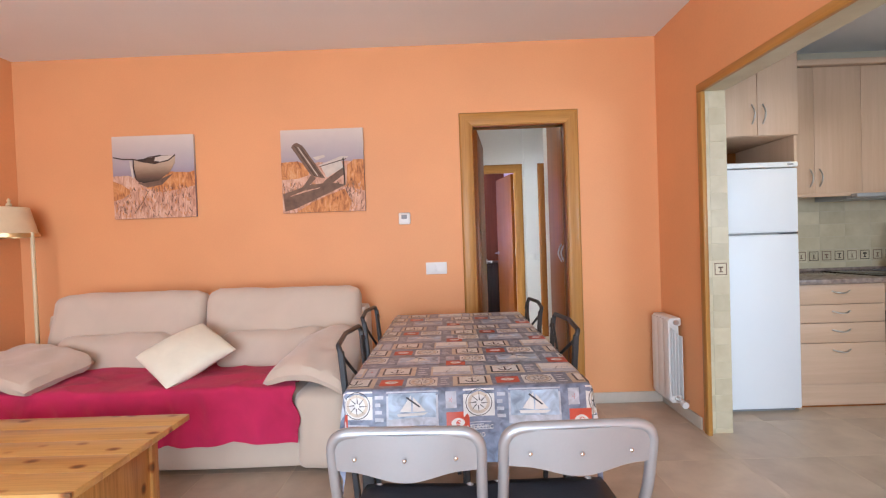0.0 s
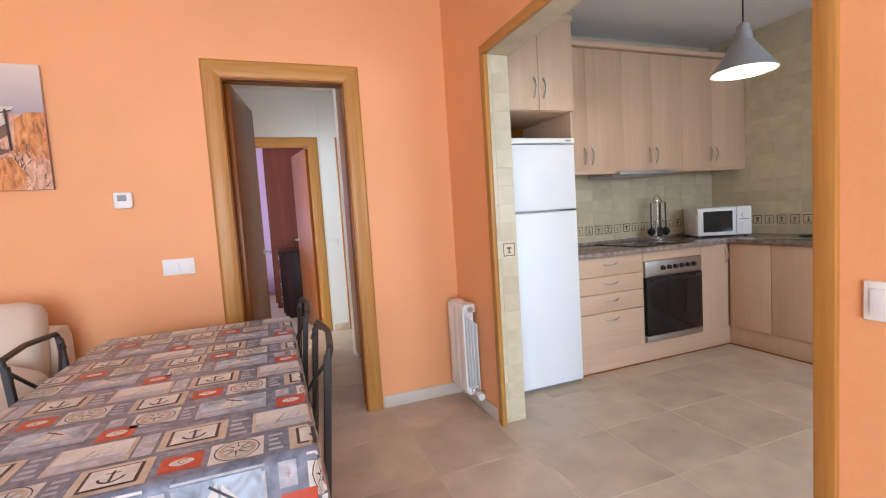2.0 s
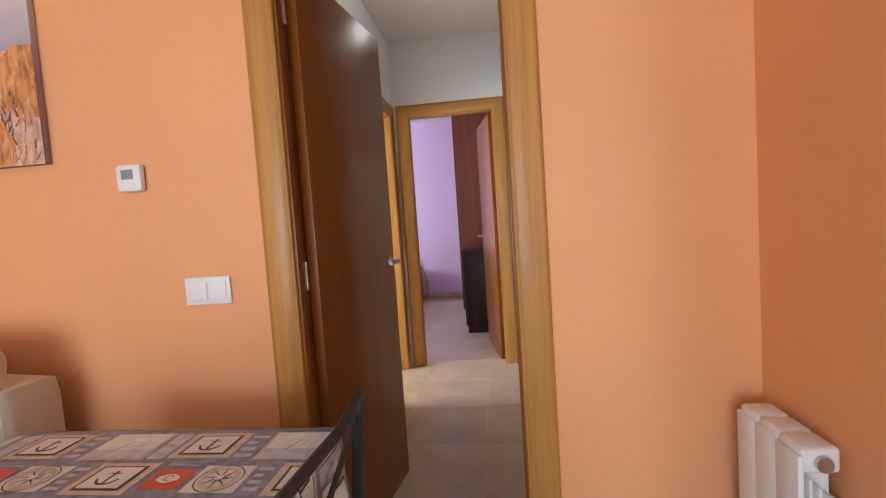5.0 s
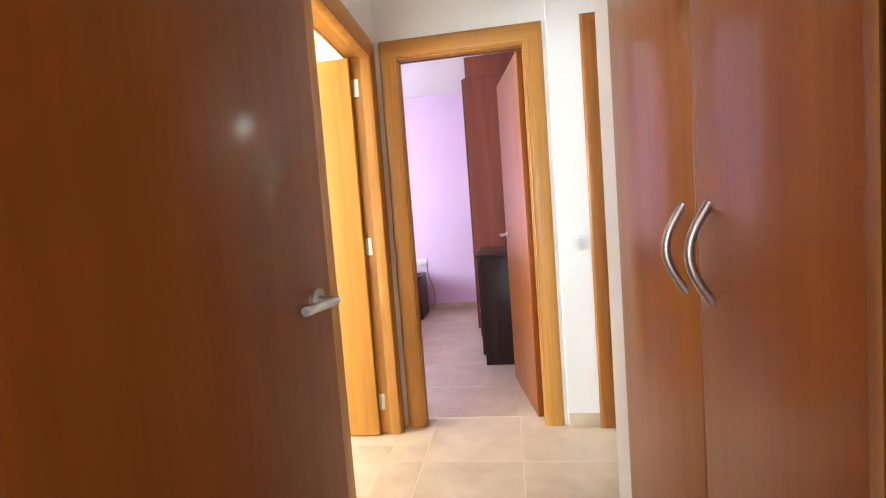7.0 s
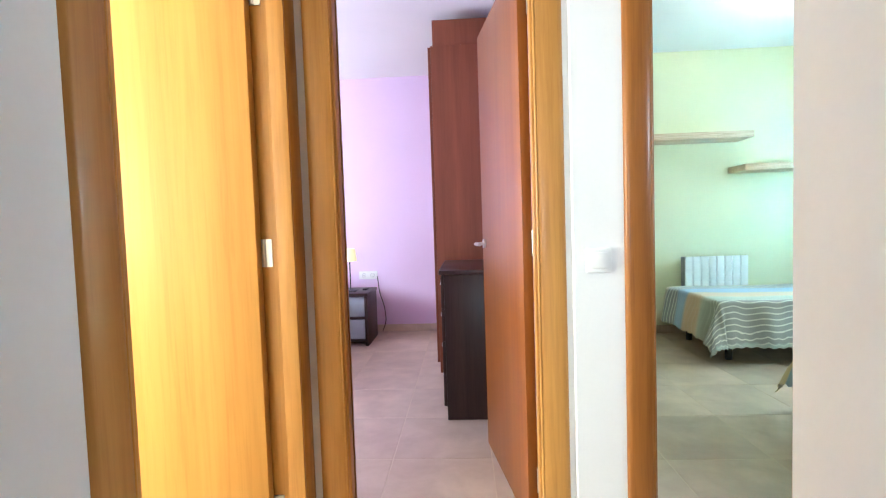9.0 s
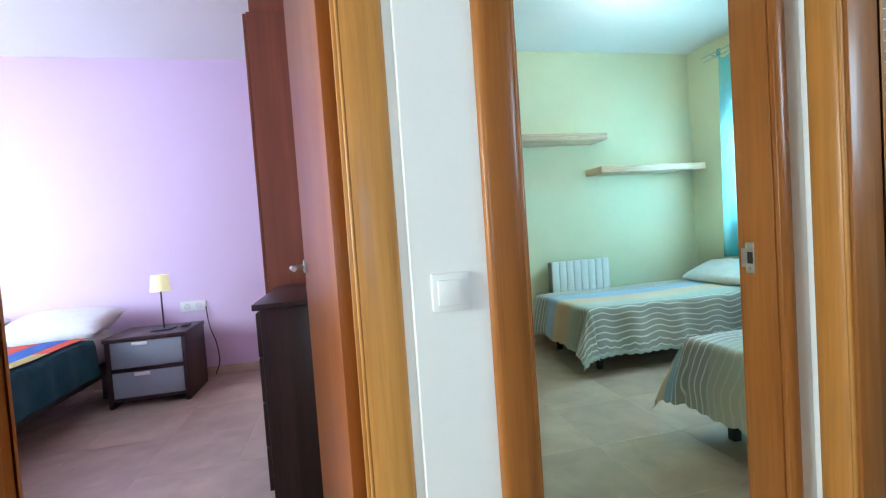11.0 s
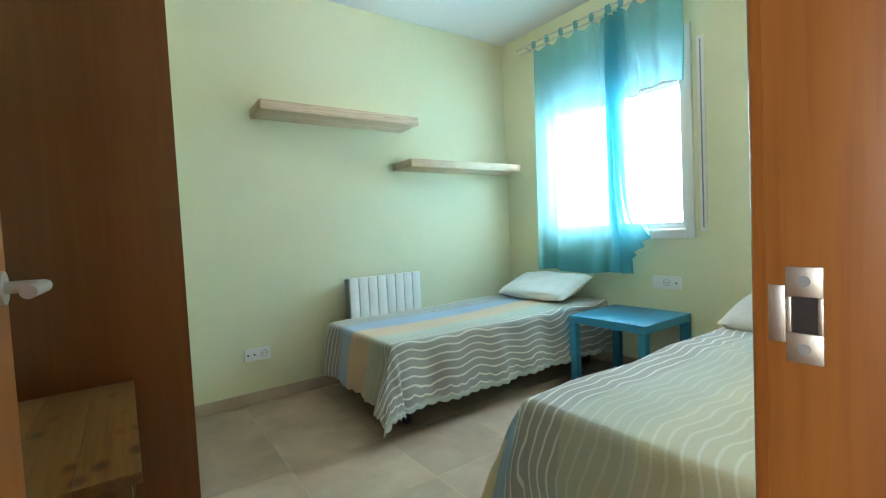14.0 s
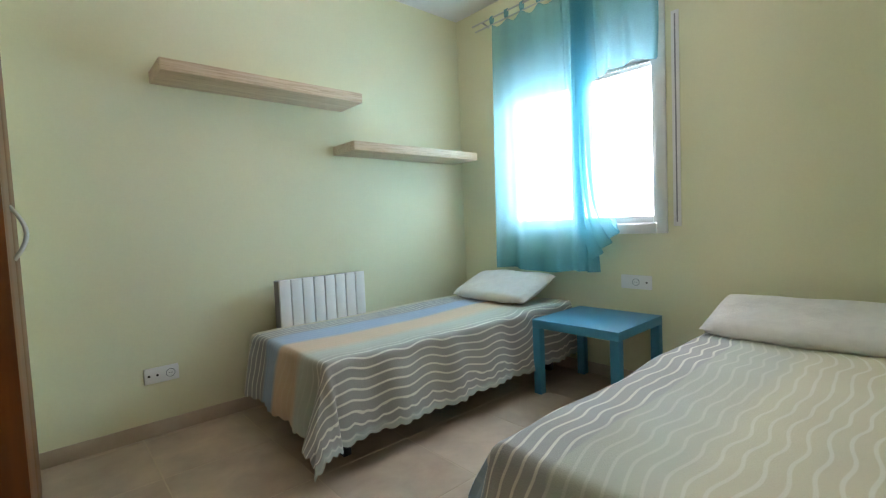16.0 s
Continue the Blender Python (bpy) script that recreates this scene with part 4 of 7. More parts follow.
lay("back_leg", [(0.36, 0.45), (0.42, 0.41), (0.31, 0.30), (0.25, 0.30)], P_HULL)
lay("seat", [(0.48, 0.55), (0.73, 0.61), (0.755, 0.53), (0.55, 0.41)], P_PALE)
lay("beam", [(0.755, 0.53), (0.755, 0.44), (0.465, 0.24), (0.39, 0.21), (0.53, 0.38)], P_HULL)
lay("arm_rest", [(0.45, 0.56), (0.72, 0.66), (0.815, 0.66), (0.79, 0.63), (0.50, 0.55)], P_PALE)
lay("far_arm", [(0.39, 0.66), (0.525, 0.685), (0.54, 0.66), (0.43, 0.62)], P_PALE)
lay("arm_edge", stroke([(0.47, 0.545), (0.64, 0.59), (0.79, 0.63)], 0.010), P_DARK)
lay("front_leg", stroke([(0.755, 0.64), (0.765, 0.32)], 0.016), P_DARK)


def brush_strokes(parent, x0, z0, y, seed, top):
    """Short upright dabs of paint over the grass of a picture."""
    rnd = random.Random(seed)
    for nm, mat, count in (("dark_brushwork", P_HULL, 90), ("pale_brushwork", P_SAND, 110), ("orange_brushwork", P_GRASS, 110)):
        bm = bmesh.new()
        for i in range(count):
            u, v = rnd.uniform(0.02, 0.96), rnd.uniform(0.01, 1) ** 0.9 * (top - 0.07)
            w, h, s = rnd.uniform(0.003, 0.009), rnd.uniform(0.02, 0.06), rnd.uniform(-0.03, 0.03)
            d = y - rnd.uniform(0, 0.0004)
            q = [(u - w, v), (u + w, v), (u + s + w * 0.4, v + h), (u + s - w * 0.4, v + h)]
            bm.faces.new([bm.verts.new((x0 + 0.59 * min(max(a, 0.005), 0.995), d, z0 + 0.59 * b)) for a, b in q])
        tagged(part(nm, bm, mat, parent, "", 0), "dabs of paint", kind="stuff")


brush_strokes(boat_canvas, -2.332, 1.44, 3.1755 - 0.0012, 7, 0.42)
brush_strokes(cv, -1.118, 1.44, 3.1755 - 0.0017, 8, 0.40)


# ---- radiators ----
def radiator(name, label, x0, x1, y0, y1, z0, z1, run, columns, material=RAD_WHITE, valve=None, feet=False):
    """Column radiator; run: axis along which its columns stand."""
    root = thing(name, label, "radiator", ((x0 + x1) / 2, (y0 + y1) / 2, z0))
    a0, a1 = (x0, x1) if run == "x" else (y0, y1)
    c0, c1 = (y0, y1) if run == "x" else (x0, x1)
    w = (a1 - a0) / columns
    for i in range(columns):
        p, q = a0 + w * i + 0.0006, a0 + w * (i + 1) - 0.0006
        bm = bmesh.new()
        mid = (c0 + c1) / 2
        d = (p, q, c0 + 0.008, c1 - 0.008, z1 - 0.055, z1)
        e = (p, q, c0 + 0.012, c1 - 0.012, z0, z0 + 0.05)
        for k in (d, e):
            part("header", bx(bmesh.new(), *(k if run == "x" else (k[2], k[3], k[0], k[1], k[4], k[5])), 0.010, 3), material, root)
        step = (c1 - c0) / 5
        for k, e0 in enumerate((c0, c0 + step * 1.2, c0 + step * 2.2, c0 + step * 3.2, c1 - 0.008)):
            d = (p, q, e0, e0 + (0.013 if k == 0 else 0.007), z0 + 0.02, z1 - (0.016 if k == 0 else 0.05 + 0.018 * k))
            part("fin", bx(bmesh.new(), *(d if run == "x" else (d[2], d[3], d[0], d[1], d[4], d[5])), 0.003, 2), material, root)
        pm = (p + q) / 2
        d = (pm - 0.006, pm + 0.006, c0 + 0.010, c1 - 0.010, z0 + 0.03, z1 - 0.03)
        bx(bm, *(d if run == "x" else (d[2], d[3], d[0], d[1], d[4], d[5])), 0.003, 1)
        part("column", bm, material, root)
    for z, nm in ((z1 - 0.03, "plug"), (z0 + 0.03, "plug")):
        bm = bmesh.new()
        mid = (c0 + c1) / 2
        e = a0
        pts = [(e - 0.012, mid, z), (e + 0.004, mid, z)] if run == "x" else [(mid, e - 0.012, z), (mid, e + 0.004, z)]
        tube(bm, pts, 0.017, 12)
        part(nm, bm, STEEL, root, "steel end plug")
    if valve:
        bm = bmesh.new()
        tube(bm, [valve, (valve[0], valve[1] - 0.055, valve[2]), ], 0.011, 10)
        tube(bm, [(valve[0], valve[1] - 0.045, valve[2]), (valve[0] + 0.045, valve[1] - 0.045, valve[2])], 0.012, 10)
        part("valve_body", bm, CHROME, root, "chrome valve body")
        bm = bmesh.new()
        tube(bm, [(valve[0], valve[1] - 0.06, valve[2] - 0.004), (valve[0], valve[1] - 0.095, valve[2] - 0.008)], [0.019, 0.021], 14)
        part("valve_knob", bm, WHITE_PL, root, "white plastic valve knob")
    return root


radiator("radiator", "white column radiator on the orange wall", 1.452, 1.545, 2.88, 3.12, 0.10, 0.655, "y", 3, valve=(1.50, 2.872, 0.130))

# ---- sofa ----
sofa = thing("sofa", "sand velour two-seat sofa with loose cushions", "sofa", (-1.55, 2.75, 0))
part("base", soft_box(bmesh.new(), -2.50, -0.72, 2.31, 3.05, 0.025, 0.33, 0.04, 1, 0.006), SOFA, sofa)
part("seat_cushion", soft_box(bmesh.new(), -2.46, -1.56, 2.30, 2.90, 0.31, 0.46, 0.06, 2), SOFA, sofa)
part("seat_cushion", soft_box(bmesh.new(), -1.555, -0.74, 2.30, 2.90, 0.31, 0.46, 0.06, 3), SOFA, sofa)
part("back_frame", soft_box(bmesh.new(), -2.66, -0.50, 2.94, 3.14, 0.08, 0.80, 0.05, 4, 0.008), SOFA, sofa)
for x0, x1, s in ((-2.58, -1.565, 5), (-1.55, -0.54, 6)):
    bm = soft_box(bmesh.new(), x0, x1, -0.09, 0.09, -0.20, 0.20, 0.08, s, 0.018, 12)
    part("back_cushion", moved(bm, pose(0, 2.93, 0.735, -12, 0, 0)), SOFA, sofa)
    bm = soft_box(bmesh.new(), x0 + 0.14, x1 - 0.16, -0.10, 0.10, -0.14, 0.14, 0.085, s + 7, 0.02, 12)
    part("lumbar_cushion", moved(bm, pose(0, 2.79, 0.545, -16, 0, 0)), SOFA, sofa)
for x0, x1, s in ((-2.78, -2.48, 11), (-0.78, -0.50, 12)):
    part("arm_block", soft_box(bmesh.new(), x0, x1, 2.25, 3.08, 0.03, 0.455, 0.07, s, 0.01, 12), SOFA, sofa)


def saddle(p00, p10, p11, p01, arch, thick, seed):
    """A flat cushion between four corners, bowed up along its first side."""
    a, b, c, d = (Vector(p) for p in (p00, p10, p11, p01))
    bm = cushion(bmesh.new(), 1.0, 1.0, thick, 7.0, 22, seed, 0.010)
    for v in bm.verts:
        s, t = min(1, max(0, v.co.x + 0.5)), min(1, max(0, v.co.y + 0.5))
        h = v.co.z
        p = a * (1 - s) * (1 - t) + b * s * (1 - t) + c * s * t + d * (1 - s) * t
        w = noise.noise(Vector((p.x * 9 + seed, p.y * 9, 0.4)))
        v.co = p + Vector((0, 0, h + arch * 4 * s * (1 - s) + 0.010 * w))
    return bm


part("arm_pillow", saddle((-2.10, 2.19, 0.500), (-2.80, 2.34, 0.53), (-2.70, 2.86, 0.60), (-2.06, 2.62, 0.545), 0.035, 0.10, 3.0), SOFA, sofa)
part("arm_pillow", saddle((-0.95, 2.27, 0.490), (-0.47, 2.15, 0.455), (-0.46, 2.78, 0.60), (-0.82, 2.78, 0.60), 0.075, 0.10, 5.0), SOFA, sofa)
for x, yy in ((-2.70, 2.40), (-0.56, 2.40), (-2.70, 3.02), (-0.56, 3.02)):
    part("foot", lathe(bmesh.new(), (x, yy, 0), [(0.02, 0), (0.028, 0.04)], 12), CHERRY, sofa, "turned wooden foot")


def drape(bm, x0, x1, y0, y1, z, over_x0, over_y0, nx, ny, flare=0.10, ripple=0.012, freq=9.0, hem=0.012, teeth=0.08, sag=0.004, seed=0.0, over_x1=0.0, fan=0.42, power=2.0):
    """Cloth over a flat top, hanging over the low-x and low-y sides. UV in metres."""
    uvl = bm.loops.layers.uv.new("UVMap")
    us = [x0 - over_x0 + (x1 + over_x1 - x0 + over_x0) * i / nx for i in range(nx + 1)]
    vs = [y0 - over_y0 + (y1 - y0 + over_y0) * j / ny for j in range(ny + 1)]
    grid = []
    for u in us:
        row = []
        for v in vs:
            du, dv = max(0.0, x0 - u), max(0.0, y0 - v)
            du1 = max(0.0, u - x1)
            k = 1.0
            if over_y0 and dv > 0.7 * over_y0:
                k += hem / over_y0 * abs(math.sin(math.pi * u / teeth))
            if over_x0 and du > 0.7 * over_x0:
                k += hem / over_x0 * abs(math.sin(math.pi * v / teeth))
            wide = 2 * (du + du1) * dv / max(1e-9, (du + du1) ** 2 + dv ** 2)
            d = ((du + du1) ** power + dv ** power) ** (1 / power) * k
            p = Vector((min(max(u, x0), x1), max(v, y0), z))
            nz = noise.noise(Vector((u * 2.2 + seed, v * 2.2, 0.3)))
            p.z += sag * nz * 2
            if d > 1e-6:
                o = Vector((-du + du1, -dv, 0)) / math.hypot(du + du1, dv)
                t = u if dv > du else v
                fold = ripple * math.sin(t * freq * 2 * math.pi + 2.2 * noise.noise(Vector((t * 3, seed, 0)))) * min(1, d / 0.12)
                r = 0.025
                ang = min(d / r, math.pi / 2)
                lean = flare + fan * wide ** 0.38
                p += o * (r * math.sin(ang) + lean * max(0, d - r) + fold) - Vector((0, 0, r * (1 - math.cos(ang)) + max(0, d - r * math.pi / 2) * math.sqrt(1 - (lean - flare) ** 2)))
                p.z = max(p.z, 0.022 + 0.01 * abs(nz))
            row.append((bm.verts.new(p), (u, v)))
        grid.append(row)
    for i in range(nx):
        for j in range(ny):
            q = [grid[i][j], grid[i + 1][j], grid[i + 1][j + 1], grid[i][j + 1]]
            f = bm.faces.new([a for a, _ in q])
            for lp, (_, uv) in zip(f.loops, q):
                lp[uvl].uv = uv
    return bm


def thicken(bm, t):
    bmesh.ops.recalc_face_normals(bm, faces=bm.faces[:])
    bmesh.ops.solidify(bm, geom=bm.faces[:], thickness=t)
    return bm


bm = drape(bmesh.new(), -2.44, -0.76, 2.285, 2.82, 0.482, 0.02, 0.30, 110, 60, 0.05, 0.010, 5, 0.0, 0.08, 0.008, 3.0, 0.0)
for v in bm.verts:
    p = v.co
    v.co.z += 0.016 * (1 - abs(noise.noise(Vector((p.x * 2.2 - p.y * 2.0, p.x * 2.0 + p.y * 6.5, 2.0))))) ** 6
    v.co.y -= 0.012 * (1 - abs(noise.noise(Vector((p.x * 4.5 + p.z * 3.0, p.z * 2.0, 5.0))))) ** 5
    if p.x > -0.80:
        v.co.x += 0.045 * noise.noise(Vector((p.y * 9, p.z * 11, 1.0)))
solo("throw_blanket", thicken(bm, 0.004), CRIMSON, "crimson throw blanket spread over the sofa seat", "blanket", 60)
bm = cushion(bmesh.new(), 0.41, 0.41, 0.13, 1.8, 24, 4.0, 0.016)
solo("throw_pillow", moved(bm, pose(-1.47, 2.52, 0.612, 28, 0, 4) @ pose(0, 0, 0, 0, 0, 48)), CREAM_CLOTH, "cream cotton throw pillow on the crimson throw", "pillow", 60)

# ---- floor lamp ----
fl = thing("floor_lamp", "cream floor lamp with a pleated shade beside the sofa", "floor lamp", (-2.93, 2.98, 0))
part("base", lathe(bmesh.new(), (-2.93, 2.98, 0), [(0.14, 0), (0.14, 0.012), (0.10, 0.025), (0.02, 0.04)]), PAINTED_POLE, fl)
part("pole", tube(bmesh.new(), [(-2.755, 2.98, 0.03), (-2.755, 2.98, 1.36)], 0.012, 12), PAINTED_POLE, fl)
part("shade", lathe(bmesh.new(), (-2.905, 2.98, 1.33), [(0.150, 0), (0.146, 0.02), (0.105, 0.20), (0.103, 0.20), (0.141, 0.02)], 40, False), CREAM_SHADE, fl, "cream fabric shade")
part("shade_band", lathe(bmesh.new(), (-2.905, 2.98, 1.33), [(0.153, -0.004), (0.153, 0.022), (0.148, 0.022), (0.148, -0.004)], 40, False), BRASS, fl, "golden band")
part("finial", lathe(bmesh.new(), (-2.905, 2.98, 1.53), [(0.012, 0), (0.018, 0.02), (0.008, 0.035), (0.012, 0.05), (0.001, 0.065)], 14), PAINTED_POLE, fl)

# ---- coffee table ----
ct = thing("coffee_table", "knotty pine coffee table in front of the sofa", "coffee table", (-1.70, 1.64, 0))
for i in range(5):
    a = 1.325 + 0.126 * i
    box_part("top_plank", (-2.24, -1.13, a + 0.0004, a + 0.1256, 0.444, 0.470), PINE_X, ct, 0.002)
for x in (-2.12, -1.27):
    box_part("end_panel", (x - 0.011, x + 0.011, 1.41, 1.88, 0.0, 0.444), PINE_Z, ct, 0.002)
    for yy in (1.395, 1.885):
        box_part("leg", (x - 0.024, x + 0.024, yy - 0.022, yy + 0.022, 0.0, 0.4435), PINE_Z, ct, 0.004)
box_part("apron", (-2.10, -1.29, 1.385, 1.405, 0.36, 0.4435), PINE_X, ct, 0.002)
box_part("apron", (-2.10, -1.29, 1.875, 1.895, 0.36, 0.4435), PINE_X, ct, 0.002)
box_part("lower_shelf", (-2.105, -1.285, 1.41, 1.87, 0.12, 0.14), PINE_X, ct, 0.002)
box_part("edge_band", (-2.24, -1.13, 1.318, 1.3252, 0.442, 0.4695), PINE_X, ct, 0.002)

# ---- dining table, cloth and chairs ----
TX0, TX1, TY0, TY1, TZ = -0.285, 0.480, 1.385, 2.83, 0.738
dt = thing("dining_table", "long dining table with grey metal legs under a cloth", "dining table", ((TX0 + TX1) / 2, (TY0 + TY1) / 2, 0))
box_part("tabletop", (TX0 + 0.006, TX1 - 0.006, TY0 + 0.006, TY1 - 0.006, TZ - 0.030, TZ - 0.003), BEECH, dt, 0.004)
for x in (TX0 + 0.05, TX1 - 0.05):
    for yy in (TY0 + 0.06, TY1 - 0.06):
        box_part("leg", (x - 0.02, x + 0.02, yy - 0.02, yy + 0.02, 0, TZ - 0.031), DARK_METAL, dt, 0.003)
    box_part("rail", (x - 0.012, x + 0.012, TY0 + 0.081, TY1 - 0.081, TZ - 0.085, TZ - 0.031), DARK_METAL, dt, 0.002)
for yy in (TY0 + 0.06, TY1 - 0.06):
    box_part("rail", (TX0 + 0.071, TX1 - 0.071, yy - 0.012, yy + 0.012, TZ - 0.085, TZ - 0.031), DARK_METAL, dt, 0.002)


def cloth_point(u, v, lift=0.0):
    """A point of the tablecloth: u, v on the flat cloth in metres, beyond the edges it hangs down."""
    du = TX0 - u if u < TX0 else (u - TX1 if u > TX1 else 0.0)
    dv = TY0 - v if v < TY0 else (v - TY1 if v > TY1 else 0.0)
    o = Vector((-1.0 if u < TX0 else 1.0, 0, 0)) * du + Vector((0, -1.0 if v < TY0 else 1.0, 0)) * dv
    d = o.length
    p = Vector((min(max(u, TX0), TX1), min(max(v, TY0), TY1), TZ))
    n = Vector((0, 0, 1))
    if d > 1e-6:
        o /= d
        r = 0.012
        ang = min(d / r, math.pi / 2)
        t = u if dv > du else v
        fold = 0.010 * math.sin(t * 21 + 1.5 * math.sin(t * 9)) * min(1, d / 0.15)
        p += o * (r * math.sin(ang) + 0.07 * max(0, d - r) + fold) - Vector((0, 0, r * (1 - math.cos(ang)) + max(0, d - r * 1.5708)))
        n = o * math.sin(ang) + Vector((0, 0, math.cos(ang)))
    return p + n * lift


def cloth_patch(u0, u1, v0, v1, lift, step=0.02, bm=None):
    bm = bm or bmesh.new()
    nu, nv = max(1, round((u1 - u0) / step)), max(1, round((v1 - v0) / step))
    g = [[bm.verts.new(cloth_point(u0 + (u1 - u0) * i / nu, v0 + (v1 - v0) * j / nv, lift)) for j in range(nv + 1)] for i in range(nu + 1)]
    for i in range(nu):
        for j in range(nv):
            bm.faces.new((g[i][j], g[i + 1][j], g[i + 1][j + 1], g[i][j + 1]))
    return bm


def cloth_shape(pts, lift, bm):
    """A small printed shape on the cloth from flat points."""
    bm.faces.new([bm.verts.new(cloth_point(u, v, lift)) for u, v in pts])


HANG = 0.24
tc = thing("tablecloth", "oilcloth with a nautical patchwork print over the table", "tablecloth", ((TX0 + TX1) / 2, (TY0 + TY1) / 2, TZ))
bm = cloth_patch(TX0 - HANG, TX1 + HANG, TY0 - HANG, TY1 + HANG, 0.0, 0.014)
bmesh.ops.recalc_face_normals(bm, faces=bm.faces[:])
part("cloth", bm, CLOTH_BLUE, tc, "slate blue oilcloth", 60)
prints = {k: bmesh.new() for k in ("beige", "white", "red", "dark", "sky", "pale")}
PM = {"beige": CLOTH_BEIGE, "white": CLOTH_WHITE, "red": CLOTH_RED, "dark": CLOTH_DARK, "sky": CLOTH_SKY, "pale": CLOTH_PALE}


def star(cu, cv, r, n, lift, bm):
    for i in range(n):
        a = 2 * math.pi * i / n
        cloth_shape([(cu, cv), (cu + r * 0.30 * math.cos(a - 0.35), cv + r * 0.30 * math.sin(a - 0.35)), (cu + r * math.cos(a), cv + r * math.sin(a))], lift, bm)


def ringlet(cu, cv, r, w, lift, bm, a0=0.0, a1=360.0, n=18):
    for i in range(n):
        a, b = radians(a0 + (a1 - a0) * i / n), radians(a0 + (a1 - a0) * (i + 1) / n)
        cloth_shape([(cu + r * math.cos(a), cv + r * math.sin(a)), (cu + r * math.cos(b), cv + r * math.sin(b)),
                     (cu + (r - w) * math.cos(b), cv + (r - w) * math.sin(b)), (cu + (r - w) * math.cos(a), cv + (r - w) * math.sin(a))], lift, bm)


def motif(kind, u, v, w, h):
    """One printed square with its picture, lower corner u, v."""
    L = 0.0009
    cu, cv = u + w / 2, v + h / 2
    if kind == "anchor":
        cloth_patch(u, u + w, v, v + h, L, 0.02, prints["beige"])
        cloth_patch(u + 0.12 * w, u + 0.88 * w, v + 0.12 * h, v + 0.88 * h, 2 * L, 0.02, prints["dark"])
        cloth_patch(u + 0.17 * w, u + 0.83 * w, v + 0.17 * h, v + 0.83 * h, 3 * L, 0.02, prints["white"])
        cloth_shape([(cu - 0.02 * w, cv - 0.2 * h), (cu + 0.02 * w, cv - 0.2 * h), (cu + 0.02 * w, cv + 0.2 * h), (cu - 0.02 * w, cv + 0.2 * h)], 4 * L, prints["dark"])
        cloth_shape([(cu - 0.1 * w, cv + 0.1 * h), (cu + 0.1 * w, cv + 0.1 * h), (cu + 0.1 * w, cv + 0.13 * h), (cu - 0.1 * w, cv + 0.13 * h)], 4 * L, prints["dark"])
        ringlet(cu, cv - 0.02 * h, 0.19 * w, 0.04 * w, 4 * L, prints["dark"], 190, 350, 10)
    elif kind == "shell":
        cloth_patch(u, u + w, v, v + h, L, 0.02, prints["red"])
        cloth_shape([(cu + 0.27 * w * math.cos(a) * (1 + 0.12 * math.cos(2 * a)), cv + 0.23 * h * math.sin(a)) for a in [2 * math.pi * i / 16 for i in range(16)]], 2 * L, prints["white"])
        ringlet(cu + 0.03 * w, cv, 0.12 * w, 0.03 * w, 3 * L, prints["red"], 20, 300, 10)
    elif kind == "compass":
        cloth_patch(u, u + w, v, v + h, L, 0.02, prints["white"])
        ringlet(cu, cv, 0.43 * w, 0.025 * w, 2 * L, prints["dark"])
        ringlet(cu, cv, 0.36 * w, 0.10 * w, 2 * L, prints["beige"])
        star(cu, cv, 0.36 * w, 8, 3 * L, prints["dark"])
        ringlet(cu, cv, 0.08 * w, 0.08 * w, 4 * L, prints["white"])
    elif kind == "boat":
        cloth_patch(u, u + w, v, v + h, L, 0.02, prints["pale"])
        cloth_patch(u + 0.04 * w, u + 0.96 * w, v + 0.06 * h, v + 0.94 * h, 2 * L, 0.02, prints["sky"])
        cloth_patch(u + 0.04 * w, u + 0.96 * w, v + 0.06 * h, v + 0.24 * h, 3 * L, 0.02, prints["pale"])
        cloth_shape([(cu - 0.28 * w, cv - 0.2 * h), (cu + 0.22 * w, cv - 0.2 * h), (cu + 0.30 * w, cv - 0.12 * h), (cu - 0.30 * w, cv - 0.12 * h)], 4 * L, prints["white"])
        cloth_shape([(cu - 0.02 * w, cv - 0.1 * h), (cu - 0.02 * w, cv + 0.40 * h), (cu - 0.24 * w, cv - 0.06 * h)], 4 * L, prints["white"])
        cloth_shape([(cu + 0.0 * w, cv - 0.1 * h), (cu + 0.26 * w, cv - 0.08 * h), (cu + 0.02 * w, cv + 0.34 * h)], 4 * L, prints["white"])
        cloth_shape([(cu - 0.10 * w, cv + 0.36 * h), (cu + 0.16 * w, cv + 0.05 * h), (cu + 0.13 * w, cv + 0.03 * h), (cu - 0.12 * w, cv + 0.32 * h)], 5 * L, prints["dark"])
    elif kind == "deck":
        cloth_patch(u, u + w, v, v + h, L, 0.02, prints["beige"])
        cloth_patch(u + 0.05 * w, u + 0.95 * w, v + 0.05 * h, v + 0.95 * h, 2 * L, 0.02, prints["pale"])
        cloth_patch(u + 0.05 * w, u + 0.95 * w, v + 0.35 * h, v + 0.95 * h, 2.5 * L, 0.02, prints["white"])
        for k in range(3):
            a, b = u + (0.35 + 0.14 * k) * w, u + (0.48 + 0.12 * k) * w
            cloth_shape([(a, v + 0.25 * h), (a + 0.012 * w, v + 0.25 * h), (b + 0.012 * w, v + 0.66 * h), (b, v + 0.66 * h)], 4 * L, prints["sky" if k else "dark"])
